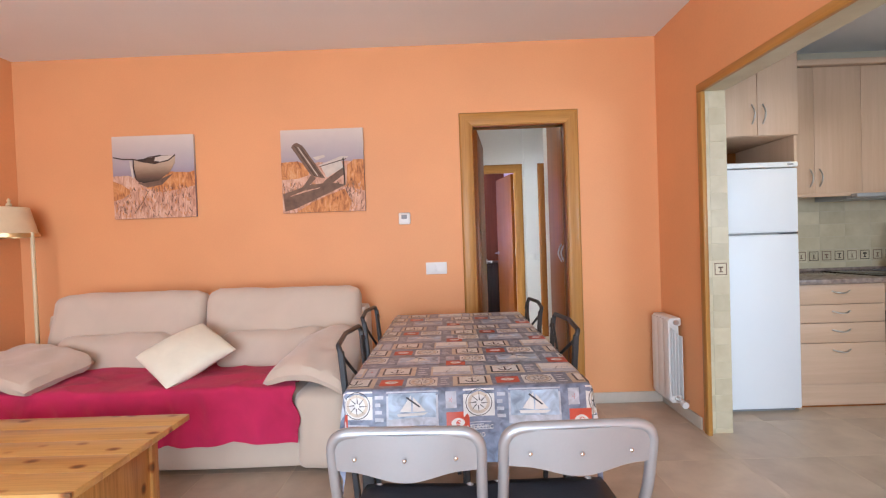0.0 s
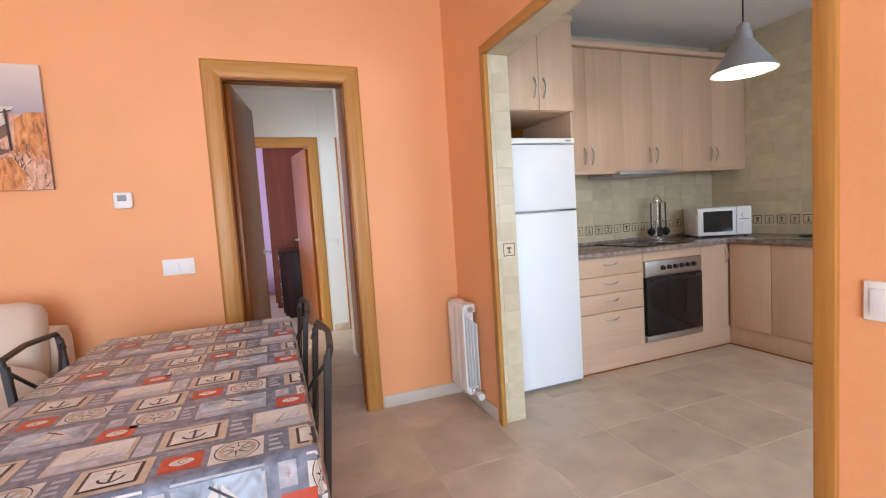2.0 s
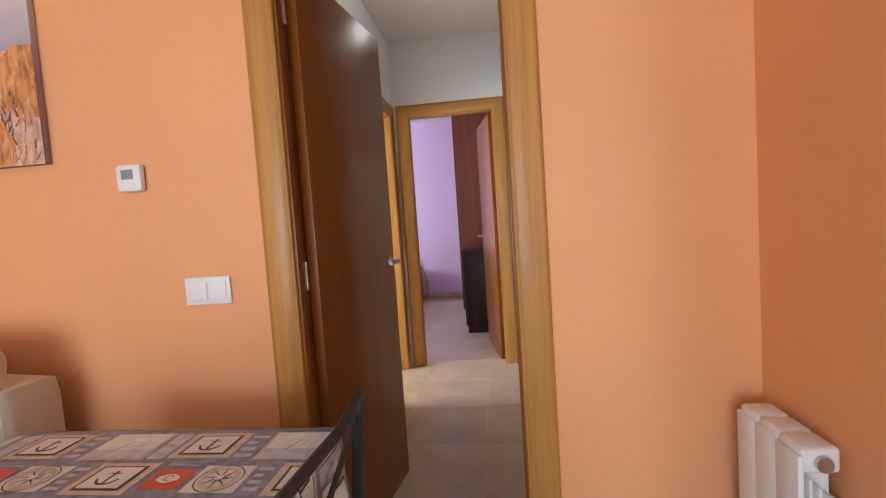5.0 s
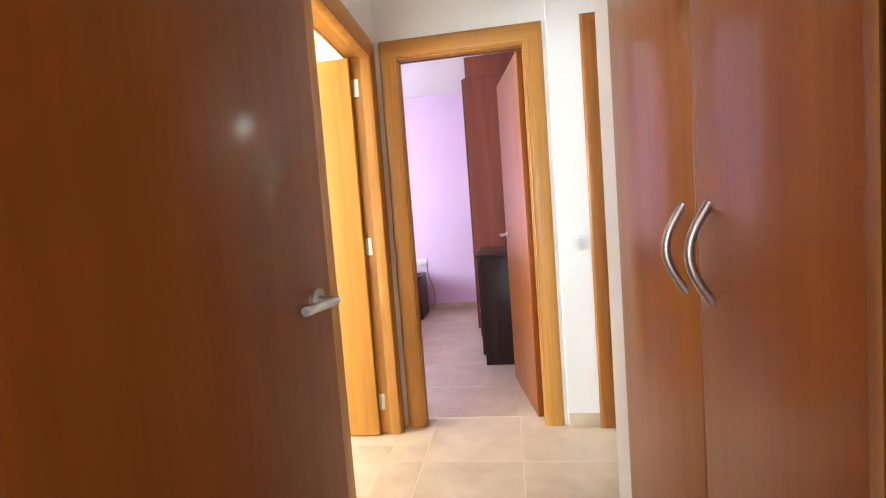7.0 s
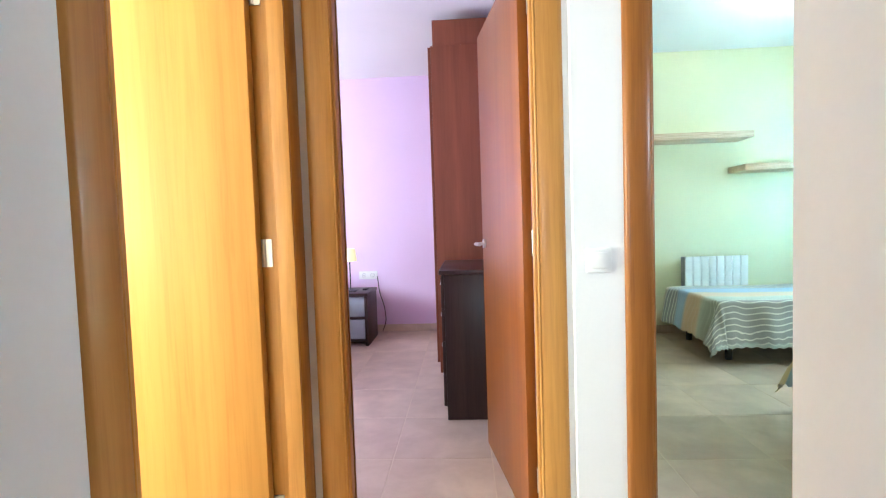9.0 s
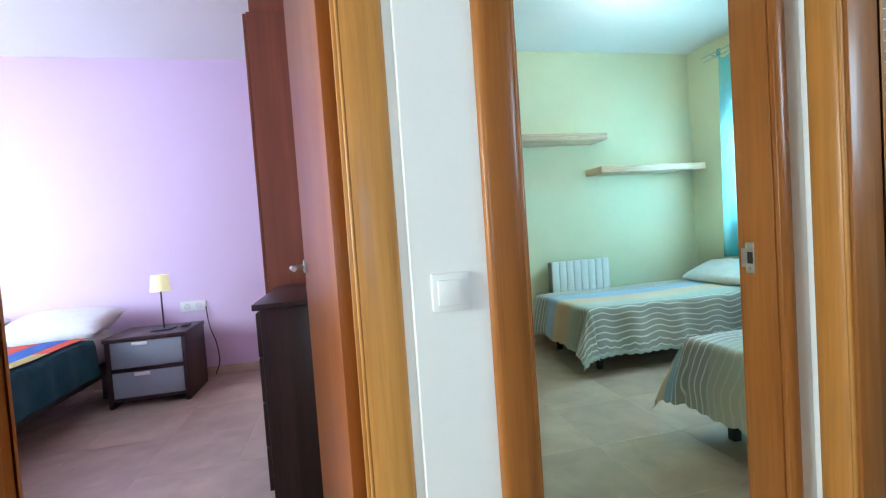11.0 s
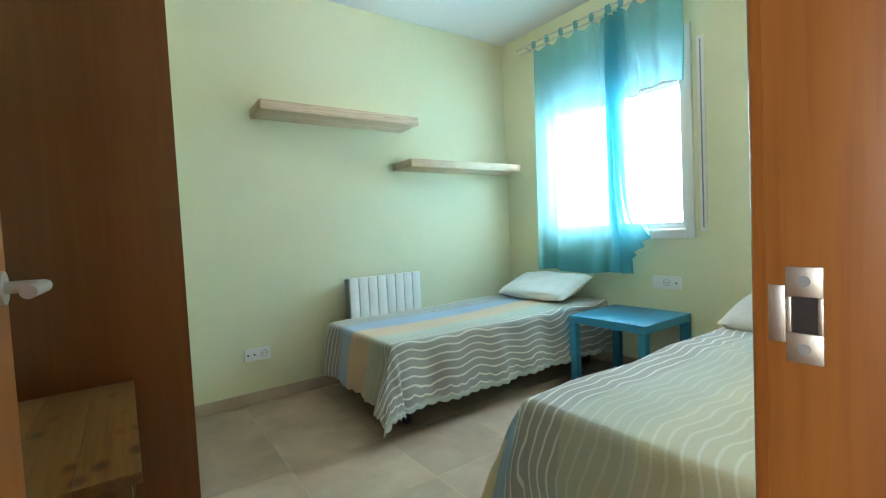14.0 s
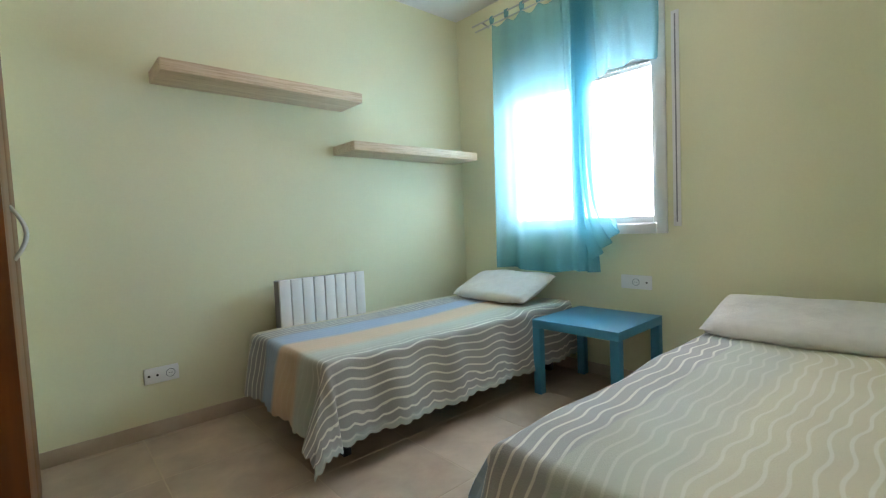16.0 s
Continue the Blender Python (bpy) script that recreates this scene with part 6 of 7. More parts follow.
part("stem", tube(bmesh.new(), [(0.56, 4.47, 2.58), (0.56, 4.478, 2.53)], 0.007, 8), DARK_METAL, sp)
part("head", tube(bmesh.new(), [(0.56, 4.462, 2.535), (0.56, 4.506, 2.462)], [0.028, 0.042], 18, True), DARK_METAL, sp)
part("lens", tube(bmesh.new(), [(0.56, 4.5065, 2.461), (0.56, 4.5075, 2.4595)], 0.034, 18), BULB, sp, "lit lamp face")

# ---- lilac bedroom ----
dr = thing("chest_of_drawers", "dark brown chest of drawers against the wall", "chest of drawers", (0.75, 6.9, 0))
box_part("body", (0.522, 0.985, 6.50, 7.28, 0.0, 0.83), WENGE, dr, 0.003)
box_part("top", (0.495, 0.99, 6.488, 7.292, 0.8305, 0.856), WENGE, dr, 0.003)
for k in range(4):
    d = box_part("drawer_front", (0.503, 0.5215, 6.515, 7.265, 0.075 + 0.187 * k, 0.255 + 0.187 * k), WENGE, dr, 0.002)
    for yy in (6.70, 7.08):
        box_part("pull", (0.490, 0.503, yy - 0.03, yy + 0.03, 0.19 + 0.187 * k, 0.205 + 0.187 * k), STEEL, d, 0.003)
lw = thing("lilac_wardrobe", "tall red-brown wardrobe in the lilac bedroom", "wardrobe", (0.71, 8.05, 0))
box_part("body", (0.436, 0.992, 7.345, 8.74, 0.0, 2.43), RUSSET, lw, 0.003)
box_part("top_box", (0.452, 0.992, 7.360, 8.74, 2.4305, 2.62), RUSSET, lw, 0.003)
for y0, y1 in ((7.35, 8.04), (8.045, 8.735)):
    box_part("door", (0.416, 0.4355, y0, y1, 0.08, 2.42), RUSSET, lw, 0.002)
ns = thing("nightstand", "dark brown nightstand with two frosted drawers", "nightstand", (-0.57, 8.42, 0))
NX0, NX1, NY0, NY1 = -0.815, -0.290, 8.17, 8.62
for x0 in (NX0, NX1 - 0.028):
    box_part("side_panel", (x0, x0 + 0.028, NY0, NY1, 0.0, 0.475), WENGE, ns, 0.002)
box_part("top", (NX0 - 0.008, NX1 + 0.008, NY0 - 0.012, NY1, 0.4755, 0.505), WENGE, ns, 0.003)
box_part("back_panel", (NX0 + 0.029, NX1 - 0.029, NY1 - 0.012, NY1 - 0.001, 0.06, 0.474), WENGE, ns, 0.001)
box_part("rail", (NX0 + 0.029, NX1 - 0.029, NY0 + 0.002, NY0 + 0.02, 0.255, 0.280), WENGE, ns, 0.002)
box_part("rail", (NX0 + 0.029, NX1 - 0.029, NY0 + 0.002, NY0 + 0.02, 0.045, 0.068), WENGE, ns, 0.002)
for z0, z1 in ((0.070, 0.252), (0.283, 0.470)):
    d = box_part("drawer_front", (NX0 + 0.032, NX1 - 0.032, NY0 + 0.006, NY0 + 0.022, z0, z1), FROST, ns, 0.002)
    box_part("pull", (-0.64, -0.54, NY0 - 0.006, NY0 + 0.0055, z1 - 0.030, z1 - 0.006), WHITE_PL, d, 0.002)
tl = thing("table_lamp", "small lit table lamp with a cream shade", "table lamp", (-0.49, 8.36, 0.505))
box_part("base", (-0.56, -0.42, 8.29, 8.43, 0.506, 0.516), DARK_METAL, tl, 0.002)
part("stem", tube(bmesh.new(), [(-0.49, 8.36, 0.515), (-0.49, 8.36, 0.815)], 0.006, 10), DARK_METAL, tl)
part("shade", lathe(bmesh.new(), (-0.49, 8.36, 0.800), [(0.070, 0), (0.056, 0.120), (0.054, 0.120), (0.068, 0.0)], 32, False), SHADE, tl, "cream shade lit from within")
solo("remote_control", bx(bmesh.new(), -0.375, -0.33, 8.36, 8.47, 0.506, 0.522, 0.005), BLACK, "small black remote on the nightstand", "remote")
socket_plate((-0.40, 8.78, 0.615), "y", -1, 0.20, 0.085, [(-0.045, 0.022, True), (0.045, 0.022, True)], "white wall socket behind the nightstand")
solo("lamp_cable", tube(bmesh.new(), rounded([(-0.30, 8.765, 0.60), (-0.28, 8.75, 0.42), (-0.235, 8.74, 0.30), (-0.215, 8.74, 0.12), (-0.26, 8.74, 0.014)], 0.06, 5), 0.0045, 8), DARK_METAL, "dark lamp cable hanging beside the nightstand", "cable")
lb = thing("lilac_bed", "double bed with a dark base in the lilac bedroom", "bed", (-1.6, 7.75, 0))
box_part("base", (-2.38, -0.90, 6.72, 8.66, 0.20, 0.30), BLACK, lb, 0.01)
part("mattress", soft_box(bmesh.new(), -2.40, -0.885, 6.70, 8.68, 0.301, 0.512, 0.04, 6, 0.004), MATTRESS, lb)
for x in (-2.3, -0.96):
    for yy in (6.85, 8.50):
        box_part("leg", (x - 0.03, x + 0.03, yy - 0.03, yy + 0.03, 0.0, 0.1995), BLACK, lb, 0.003)
bl = thing("striped_blanket", "teal blanket with red and blue bands on the bed", "blanket", (-1.6, 7.6, 0.5))
bm = drape(bmesh.new(), -2.41, -0.875, 6.68, 8.14, 0.520, 0.0, 0.20, 50, 50, 0.05, 0.010, 4, 0, 0.1, 0.01, 8.0, 0.27)
part("blanket_cloth", thicken(bm, 0.006), TEAL, bl, "teal cotton blanket", 60)
for x0, x1, y0, y1, mt in ((-0.985, -0.885, 7.72, 8.13, RED_CLOTH), (-0.985, -0.885, 6.70, 7.715, OCHRE_CLOTH), (-1.155, -0.99, 6.70, 8.13, BLUE_CLOTH), (-1.325, -1.16, 6.70, 8.13, RED_CLOTH),
                           (-1.60, -1.33, 6.70, 8.13, BLUE_CLOTH), (-1.78, -1.605, 6.70, 8.13, OCHRE_CLOTH), (-2.06, -1.785, 6.70, 8.13, RED_CLOTH), (-2.38, -2.065, 6.70, 8.13, BLUE_CLOTH)):
    bm = bmesh.new()
    g = [[bm.verts.new((x, yy, 0.536 + 0.012 * noise.noise(Vector((x * 2.2 + 8, yy * 2.2, 0.3))))) for yy in [y0 + (y1 - y0) * j / 24 for j in range(25)]] for x in [x0 + (x1 - x0) * i / 4 for i in range(5)]]
    for i in range(4):
        for j in range(24):
            bm.faces.new((g[i][j], g[i + 1][j], g[i + 1][j + 1], g[i][j + 1]))
    part("woven_band", thicken(bm, 0.003), mt, bl, "", 60)
for x in (-1.23, -2.0):
    bm = cushion(bmesh.new(), 0.74, 0.46, 0.15, 3.6, 20, x)
    solo("bed_pillow", moved(bm, pose(x + 0.02, 8.44, 0.605, 14, 0, -4)), LINEN, "white cotton pillow on the double bed", "pillow", 60, "pillows on the double bed")

# ---- green bedroom ----
gw = thing("green_wardrobe", "dark cherry wardrobe in the green bedroom", "wardrobe", (1.36, 7.7, 0))
box_part("side_panel", (1.105, 1.628, 7.272, 7.296, 0.0, 2.69), DEEP_CHERRY, gw, 0.002)
box_part("body", (1.105, 1.605, 7.297, 8.115, 0.06, 2.69), DEEP_CHERRY, gw, 0.002)
box_part("kick_board", (1.105, 1.59, 7.297, 8.115, 0.0, 0.0595), DEEP_CHERRY, gw, 0.001)
for y0, y1, hy in ((7.298, 7.704, 7.665), (7.708, 8.114, 7.747)):
    d = box_part("door", (1.6055, 1.626, y0, y1, 0.065, 2.68), DEEP_CHERRY, gw, 0.002)
    bow_handle(d, (1.626, hy, 0.985), (1.626, hy, 1.155), (1, 0, 0), 0.006, 0.034)
pt = thing("pine_bench", "low dark pine table beside the wardrobe", "side table", (1.28, 6.9, 0))
for i in range(3):
    box_part("top_plank", (1.115 + 0.113 * i, 1.2275 + 0.113 * i, 6.50, 7.262, 0.575, 0.600), PINE, pt, 0.002)
for yy in (6.56, 7.20):
    box_part("side_panel", (1.13, 1.435, yy - 0.010, yy + 0.010, 0.0, 0.5745), PINE_DARK, pt, 0.002)
box_part("apron", (1.13, 1.435, 6.571, 7.189, 0.49, 0.5745), PINE, pt, 0.002)

for x0, z0, lab in ((2.165, 1.824, "pale birch floating shelf, the higher of two"), (3.190, 1.526, "pale birch floating shelf reaching the corner")):
    sh = thing("floating_shelf", lab, "shelf", (x0 + 0.5, 8.35, z0), 0, "floating shelves on the green wall")
    box_part("board", (x0, min(x0 + 1.10, 4.375), 8.190, 8.459, z0, z0 + 0.058), BIRCH, sh, 0.002)
    box_part("edge_band", (x0 + 0.001, min(x0 + 1.099, 4.374), 8.1872, 8.1898, z0 + 0.001, z0 + 0.057), BIRCH, sh, 0.0005)
    box_part("end_band", (x0 - 0.0028, x0 - 0.0002, 8.190, 8.458, z0 + 0.001, z0 + 0.057), BIRCH, sh, 0.0005)

er = thing("electric_radiator", "white slatted electric radiator on the green wall", "radiator", (2.98, 8.38, 0.2))
for i in range(8):
    a = 2.70 + 0.072 * i
    box_part("slat", (a, a + 0.066, 8.285, 8.305, 0.20, 0.752), RAD_WHITE, er, 0.004)
box_part("core", (2.704, 3.27, 8.306, 8.385, 0.21, 0.745), GREY_PL, er, 0.004)
for x in (2.85, 3.12):
    box_part("bracket", (x - 0.015, x + 0.015, 8.3855, 8.459, 0.30, 0.66), WHITE_PL, er, 0.002)
socket_plate((2.115, 8.46, 0.318), "y", -1, 0.158, 0.082, [(-0.058, 0.006, False), (-0.020, 0.006, False), (0.040, 0.022, True)], "white wall socket low on the green wall")
socket_plate((4.385, 6.98, 0.635), "x", -1, 0.19, 0.085, [(-0.065, 0.006, False), (0.0, 0.022, True)], "white wall socket under the window")

BANDS_1 = [(0.0, (0.400, 0.450, 0.420)), (0.020, (0.400, 0.450, 0.420)), (0.030, (0.330, 0.330, 0.320)), (0.27, (0.345, 0.345, 0.325)), (0.30, (0.371, 0.390, 0.325)), (0.42, (0.453, 0.490, 0.415)),
           (0.50, (0.639, 0.470, 0.305)), (0.63, (0.639, 0.470, 0.325)), (0.66, (0.309, 0.420, 0.575)), (0.79, (0.309, 0.420, 0.575)), (0.82, (0.309, 0.300, 0.315)), (0.95, (0.309, 0.320, 0.315)), (0.97, (0.515, 0.460, 0.325)), (1.0, (0.515, 0.460, 0.325))]
LINES_1 = [(0.0, 0.0), (0.015, 0.3), (0.03, 0.95), (0.30, 0.85), (0.36, 0.10), (0.64, 0.12), (0.80, 0.2), (0.83, 0.85), (0.95, 0.8), (1.0, 0.1)]
SPREAD_1 = spread_mat("striped_bedspread", BANDS_1, LINES_1)
BANDS_2 = [(0.0, (0.309, 0.450, 0.555)), (0.12, (0.309, 0.450, 0.555)), (0.14, (0.618, 0.560, 0.390)), (0.36, (0.618, 0.590, 0.430)), (0.42, (0.515, 0.530, 0.435)), (0.58, (0.464, 0.490, 0.415)), (0.585, (0.390, 0.395, 0.375)),
           (0.745, (0.370, 0.375, 0.360)), (0.755, (0.309, 0.430, 0.535)), (0.825, (0.309, 0.430, 0.535)), (0.835, (0.639, 0.520, 0.315)), (1.0, (0.639, 0.520, 0.315))]
LINES_2 = [(0.0, 0.2), (0.14, 0.6), (0.36, 0.5), (0.42, 0.30), (0.58, 0.35), (0.60, 0.95), (0.76, 0.9), (0.78, 0.1), (1.0, 0.1)]
SPREAD_2 = spread_mat("wavy_bedspread", BANDS_2, LINES_2)


def single_bed(x0, x1, y0, y1, group):
    root = thing("single_bed", "single bed made up with a striped bedspread", "bed", ((x0 + x1) / 2, (y0 + y1) / 2, 0), 0, group)
    box_part("base", (x0 + 0.02, x1, y0 + 0.02, y1 - 0.01, 0.22, 0.30), DARK_METAL, root, 0.006)
    part("mattress", soft_box(bmesh.new(), x0 + 0.012, x1, y0 + 0.012, y1 - 0.005, 0.301, 0.468, 0.03, 2, 0.003), MATTRESS, root)
    for x in (x0 + 0.12, x1 - 0.10):
        for yy in (y0 + 0.10, y1 - 0.10):
            box_part("leg", (x - 0.02, x + 0.02, yy - 0.02, yy + 0.02, 0.0, 0.2195), DARK_METAL, root, 0.003)
    return root


def uv_span(bm, v0, v1):
    """Bedspread coordinates: along the bed in metres, across it from 0 to 1."""
    lay = bm.loops.layers.uv.active
    for f in bm.faces:
        for lp in f.loops:
            u, v = lp[lay].uv
            lp[lay].uv = (u, (v - v0) / (v1 - v0))
    return bm


def bedspread(bm, material, label, at, foot, flip):
    """A bedspread with its scalloped hem as a part; foot: cloth length at the hem of the foot end."""
    root = thing("bedspread", label, "bedspread", at)
    lay = bm.loops.layers.uv.active
    for nm, keep in (("spread", False), ("hem", True)):
        b2 = bm.copy()
        l2 = b2.loops.layers.uv.active
        drop = []
        for f in b2.faces:
            u = sum(lp[l2].uv[0] for lp in f.loops) / len(f.loops)
            v = sum(lp[l2].uv[1] for lp in f.loops) / len(f.loops)
            edge = (v > 0.962 if flip else v < 0.038) or u < foot + 0.045
            if edge != keep:
                drop.append(f)
        bmesh.ops.delete(b2, geom=drop, context="FACES")
        part(nm, thicken(b2, 0.003), material, root, "scalloped hem" if keep else "", 60)
    return root


single_bed(2.55, 4.36, 7.45, 8.27, "single beds")
bm = drape(bmesh.new(), 2.545, 4.355, 7.445, 8.29, 0.478, 0.32, 0.345, 150, 90, 0.17, 0.014, 3.2, 0.013, 0.075, 0.009, 1.0, 0.0, 0.30, 4.2)
uv_span(bm, 7.10, 8.29)
bedspread(bm, SPREAD_1, "bedspread with grey, blue and peach bands and wavy lines", (3.4, 7.85, 0.48), 2.545 - 0.32, False)
single_bed(2.52, 4.36, 5.62, 6.44, "single beds")


def drape_high(bm):
    """Turns cloth made for the low-y side over to the high-y side about the bed's middle line."""
    for v in bm.verts:
        v.co.y = 2 * 6.03 - v.co.y
    return bm


bm = drape(bmesh.new(), 2.515, 4.355, 5.615, 6.45, 0.488, 0.33, 0.345, 150, 90, 0.14, 0.010, 3.0, 0.013, 0.075, 0.008, 5.0, 0.0, 0.30, 4.2)
uv_span(bm, 6.45, 5.27)
drape_high(bm)
bedspread(bm, SPREAD_2, "bedspread with grey, green and yellow bands and wavy lines", (3.4, 6.03, 0.49), 2.515 - 0.33, True)
bm = cushion(bmesh.new(), 0.70, 0.40, 0.095, 4.2, 24, 2.0)
solo("bed_pillow", moved(bm, pose(4.13, 7.84, 0.582, 0, 0, 90) @ pose(0, 0, 0, -20, 0, 0)), LINEN, "white cotton pillow on the bed by the wall", "pillow", 60, "pillows on the single beds")
bm = cushion(bmesh.new(), 0.84, 0.44, 0.098, 4.2, 24, 7.0)
solo("bed_pillow", moved(bm, pose(4.10, 6.07, 0.558, 0, 0, 91) @ pose(0, 0, 0, -12, 0, 0)), LINEN, "white cotton pillow on the near bed", "pillow", 60, "pillows on the single beds")

st = thing("side_table", "square turquoise lacquered side table between the beds", "side table", (4.10, 7.09, 0))
SX0, SX1, SY0, SY1 = 3.845, 4.370, 6.825, 7.365
box_part("tabletop", (SX0, SX1, SY0, SY1, 0.400, 0.450), TURQ, st, 0.002)
for x0 in (SX0, SX1 - 0.05):
    for y0 in (SY0, SY1 - 0.05):
        box_part("leg", (x0 + 0.0005, x0 + 0.0495, y0 + 0.0005, y0 + 0.0495, 0.0, 0.3995), TURQ, st, 0.002)

# window with shutter
wd = thing("window_1", "white framed window with a roller shutter", "window", (4.44, 7.4, 1.0), kind="structure")
WX0, WX1 = 4.372, 4.40
for dims in ((WX0, WX1, 6.79, 6.848, 0.930, 2.262), (WX0, WX1, 7.952, 8.01, 0.930, 2.262), (WX0, WX1, 6.849, 7.951, 2.205, 2.262), (WX0, WX1, 6.849, 7.951, 0.930, 0.987)):
    box_part("window_frame", dims, WHITE_PL, wd, 0.004)
box_part("window_sill", (4.40, 4.598, 6.851, 7.949, 0.986, 0.992), WHITE_PL, wd, 0.001)
for a in (6.852, 7.402):
    for dims in ((4.43, 4.46, a, a + 0.04, 0.993, 2.195), (4.43, 4.46, a + 0.505, a + 0.545, 0.993, 2.195), (4.43, 4.46, a + 0.041, a + 0.504, 0.993, 1.035), (4.43, 4.46, a + 0.041, a + 0.504, 2.15, 2.195)):
        bm = bx(bmesh.new(), *dims, 0.003)
        ob = part("sash_bar", bm, WHITE_PL, wd)
    bm = bx(bmesh.new(), 4.443, 4.447, a + 0.041, a + 0.504, 1.036, 2.149)
    ob = part("pane", bm, GLASS, wd, "clear window pane", 0)
    ob.visible_shadow = False
for k in range(6):
    z = 1.935 + 0.045 * k
    bm = bmesh.new()
    ys = [6.852]
    while ys[-1] < 7.925:
        ys += [ys[-1] + 0.020, ys[-1] + 0.026]
    zs = (0.0, 0.006, 0.020, 0.0245, 0.0435)
    bow = (0.0, -0.006, -0.010, -0.010, 0.0)
    g = [[bm.verts.new((4.50 + c, yy, z + h)) for h, c in zip(zs, bow)] for yy in ys]
    for i in range(len(ys) - 1):
        for j in range(4):
            if not (i % 2 and j == 2):
                bm.faces.new((g[i][j], g[i + 1][j], g[i + 1][j + 1], g[i][j + 1]))
    part("shutter_slat", thicken(bm, 0.002), WHITE_PL, wd, "white perforated roller shutter slat", 0)
strap = thing("shutter_strap", "grey shutter strap in a white guide on the wall", "shutter strap", (4.38, 6.735, 1.0))
box_part("webbing", (4.3755, 4.3785, 6.733, 6.740, 0.995, 2.14), GREY_PL, strap, 0.0005)
box_part("guide", (4.379, 4.3848, 6.716, 6.758, 0.97, 2.16), WHITE_PL, strap, 0.002)

rod = thing("curtain_rod", "thin double metal curtain rod over the window", "curtain rod", (4.32, 7.5, 2.5))
for z, x in ((2.552, 4.305), (2.520, 4.335)):
    part("rod", tube(bmesh.new(), [(x, 6.62, z), (x, 8.20, z)], 0.006, 10), STEEL, rod)
for yy in (6.70, 8.10):
    part("bracket", tube(bmesh.new(), [(4.3845, yy, 2.535), (4.305, yy, 2.552)], 0.007, 8), STEEL, rod)
    part("finial", lathe(bmesh.new(), (0, 0, 0), [(0.006, -0.012), (0.011, 0.0), (0.006, 0.012)], 10), STEEL, rod, "", 50).matrix_basis = Matrix.Translation((4.305 - 4.32, (6.62 if yy < 7 else 8.20) - 7.5, 0.052))


def curtain(y0, y1, z_top, outline, folds, label, seed, bundle):
    """Sheer cloth hung along y; outline gives the lower edge for a share of the width; folds sets its waves."""
    root = thing("curtain", label, "curtain", (4.315, (y0 + y1) / 2, 1.5), 0, "turquoise curtains")
    bm = bmesh.new()
    n, m = 110, 60
    g, turned = [], []
    for i in range(n + 1):
        s = i / n
        zb, yb, late = outline(s)
        col = []
        for j in range(m + 1):
            t = j / m
            yy = (y0 + (y1 - y0) * s) + (yb - y0 - (y1 - y0) * s) * t ** late
            w = noise.noise(Vector((s * 4, t * 1.2, seed)))
            x = 4.302 - 0.030 * math.sin(2 * math.pi * folds * s + 2.4 * w) * (0.35 + 0.65 * t) - 0.014 * w - bundle * 0.034 * max(0.0, s - 0.78) / 0.22 * math.sin(75 * s) - (1 - bundle) * (0.042 * math.sin(s / 0.22 * 31) if s < 0.22 else 0.0)
            ztop = z_top - 0.035 * abs(math.sin(math.pi * 5 * s)) ** 1.5
            col.append(bm.verts.new((x, yy, ztop * (1 - t) + zb * t)))
        g.append(col)
        turned.append([v.co.copy() for v in col[-5:]])
    for i in range(n):
        for j in range(m):
            bm.faces.new((g[i][j], g[i + 1][j], g[i + 1][j + 1], g[i][j + 1]))
    part("cloth", bm, SHEER, root, "sheer turquoise cotton", 80)
    if bundle:
        bm = bmesh.new()
        rows = [[bm.verts.new(g_co + Vector((-0.004, 0, 0))) for g_co in col] for col in turned]
        for p, q in zip(rows, rows[1:]):
            for j in range(len(p) - 1):
                bm.faces.new((p[j], q[j], q[j + 1], p[j + 1]))
        part("hem", bm, SHEER, root, "doubled hem", 80)
    for k in range(6):
        yy = y0 + (y1 - y0) * k / 5
        bm = bmesh.new()
        rows = []
        for a in [math.pi * 2 * i / 14 for i in range(15)]:
            c = Vector((4.305 + 0.010 * math.sin(a), 0, 2.536 + 0.030 * math.cos(a)))
            rows.append((bm.verts.new(c + Vector((0, yy - 0.014, 0))), bm.verts.new(c + Vector((0, yy + 0.014, 0)))))
        for p, q in zip(rows, rows[1:]):
            bm.faces.new((p[0], p[1], q[1], q[0]))
        part("tab", bm, SHEER, root, "", 80)
    return root


def low_left(s):
    return 0.685 + 0.012 * math.sin(9 * s), 8.035 + (7.175 - 8.035) * s, 1.0


def low_right(s):
    # the free half is gathered behind the other and only its tail shows below
    if s < 0.20:
        k = s / 0.20
        return 0.70 + 0.285 * k, 7.24 - 0.205 * k, 9.0
    return 1.915 - 0.012 * math.sin(7 * s), 7.19 - 0.395 * (s - 0.20) / 0.80, 1.0


curtain(8.00, 7.30, 2.50, low_left, 3.5, "sheer turquoise tab-top curtain hanging over the window", 1.0, 1.0)
curtain(7.31, 6.79, 2.50, low_right, 3.0, "sheer turquoise curtain gathered aside at the window", 4.0, 0.0)
gs = thing("ceiling_lamp", "small lit spotlight on the bedroom ceiling", "ceiling light", (3.05, 7.2, 2.70))
part("base", lathe(bmesh.new(), (3.05, 7.2, 2.668), [(0.05, 0), (0.055, 0.031)], 20), STEEL, gs)
part("head", lathe(bmesh.new(), (3.05, 7.2, 2.60), [(0.038, 0), (0.042, 0.02), (0.02, 0.067)], 20), DARK_METAL, gs)

# ---- bathroom ----
radiator("bath_radiator", "white column radiator on the bathroom wall", 2.195, 2.425, 5.345, 5.445, 0.18, 0.735, "x", 3)
ba = thing("wash_basin", "white ceramic wash basin on the tiled wall", "wash basin", (3.02, 5.30, 0.8))
bm = soft_box(bmesh.new(), 2.775, 3.315, 5.06, 5.485, 0.70, 0.86, 0.07, 2, 0.0, 10)
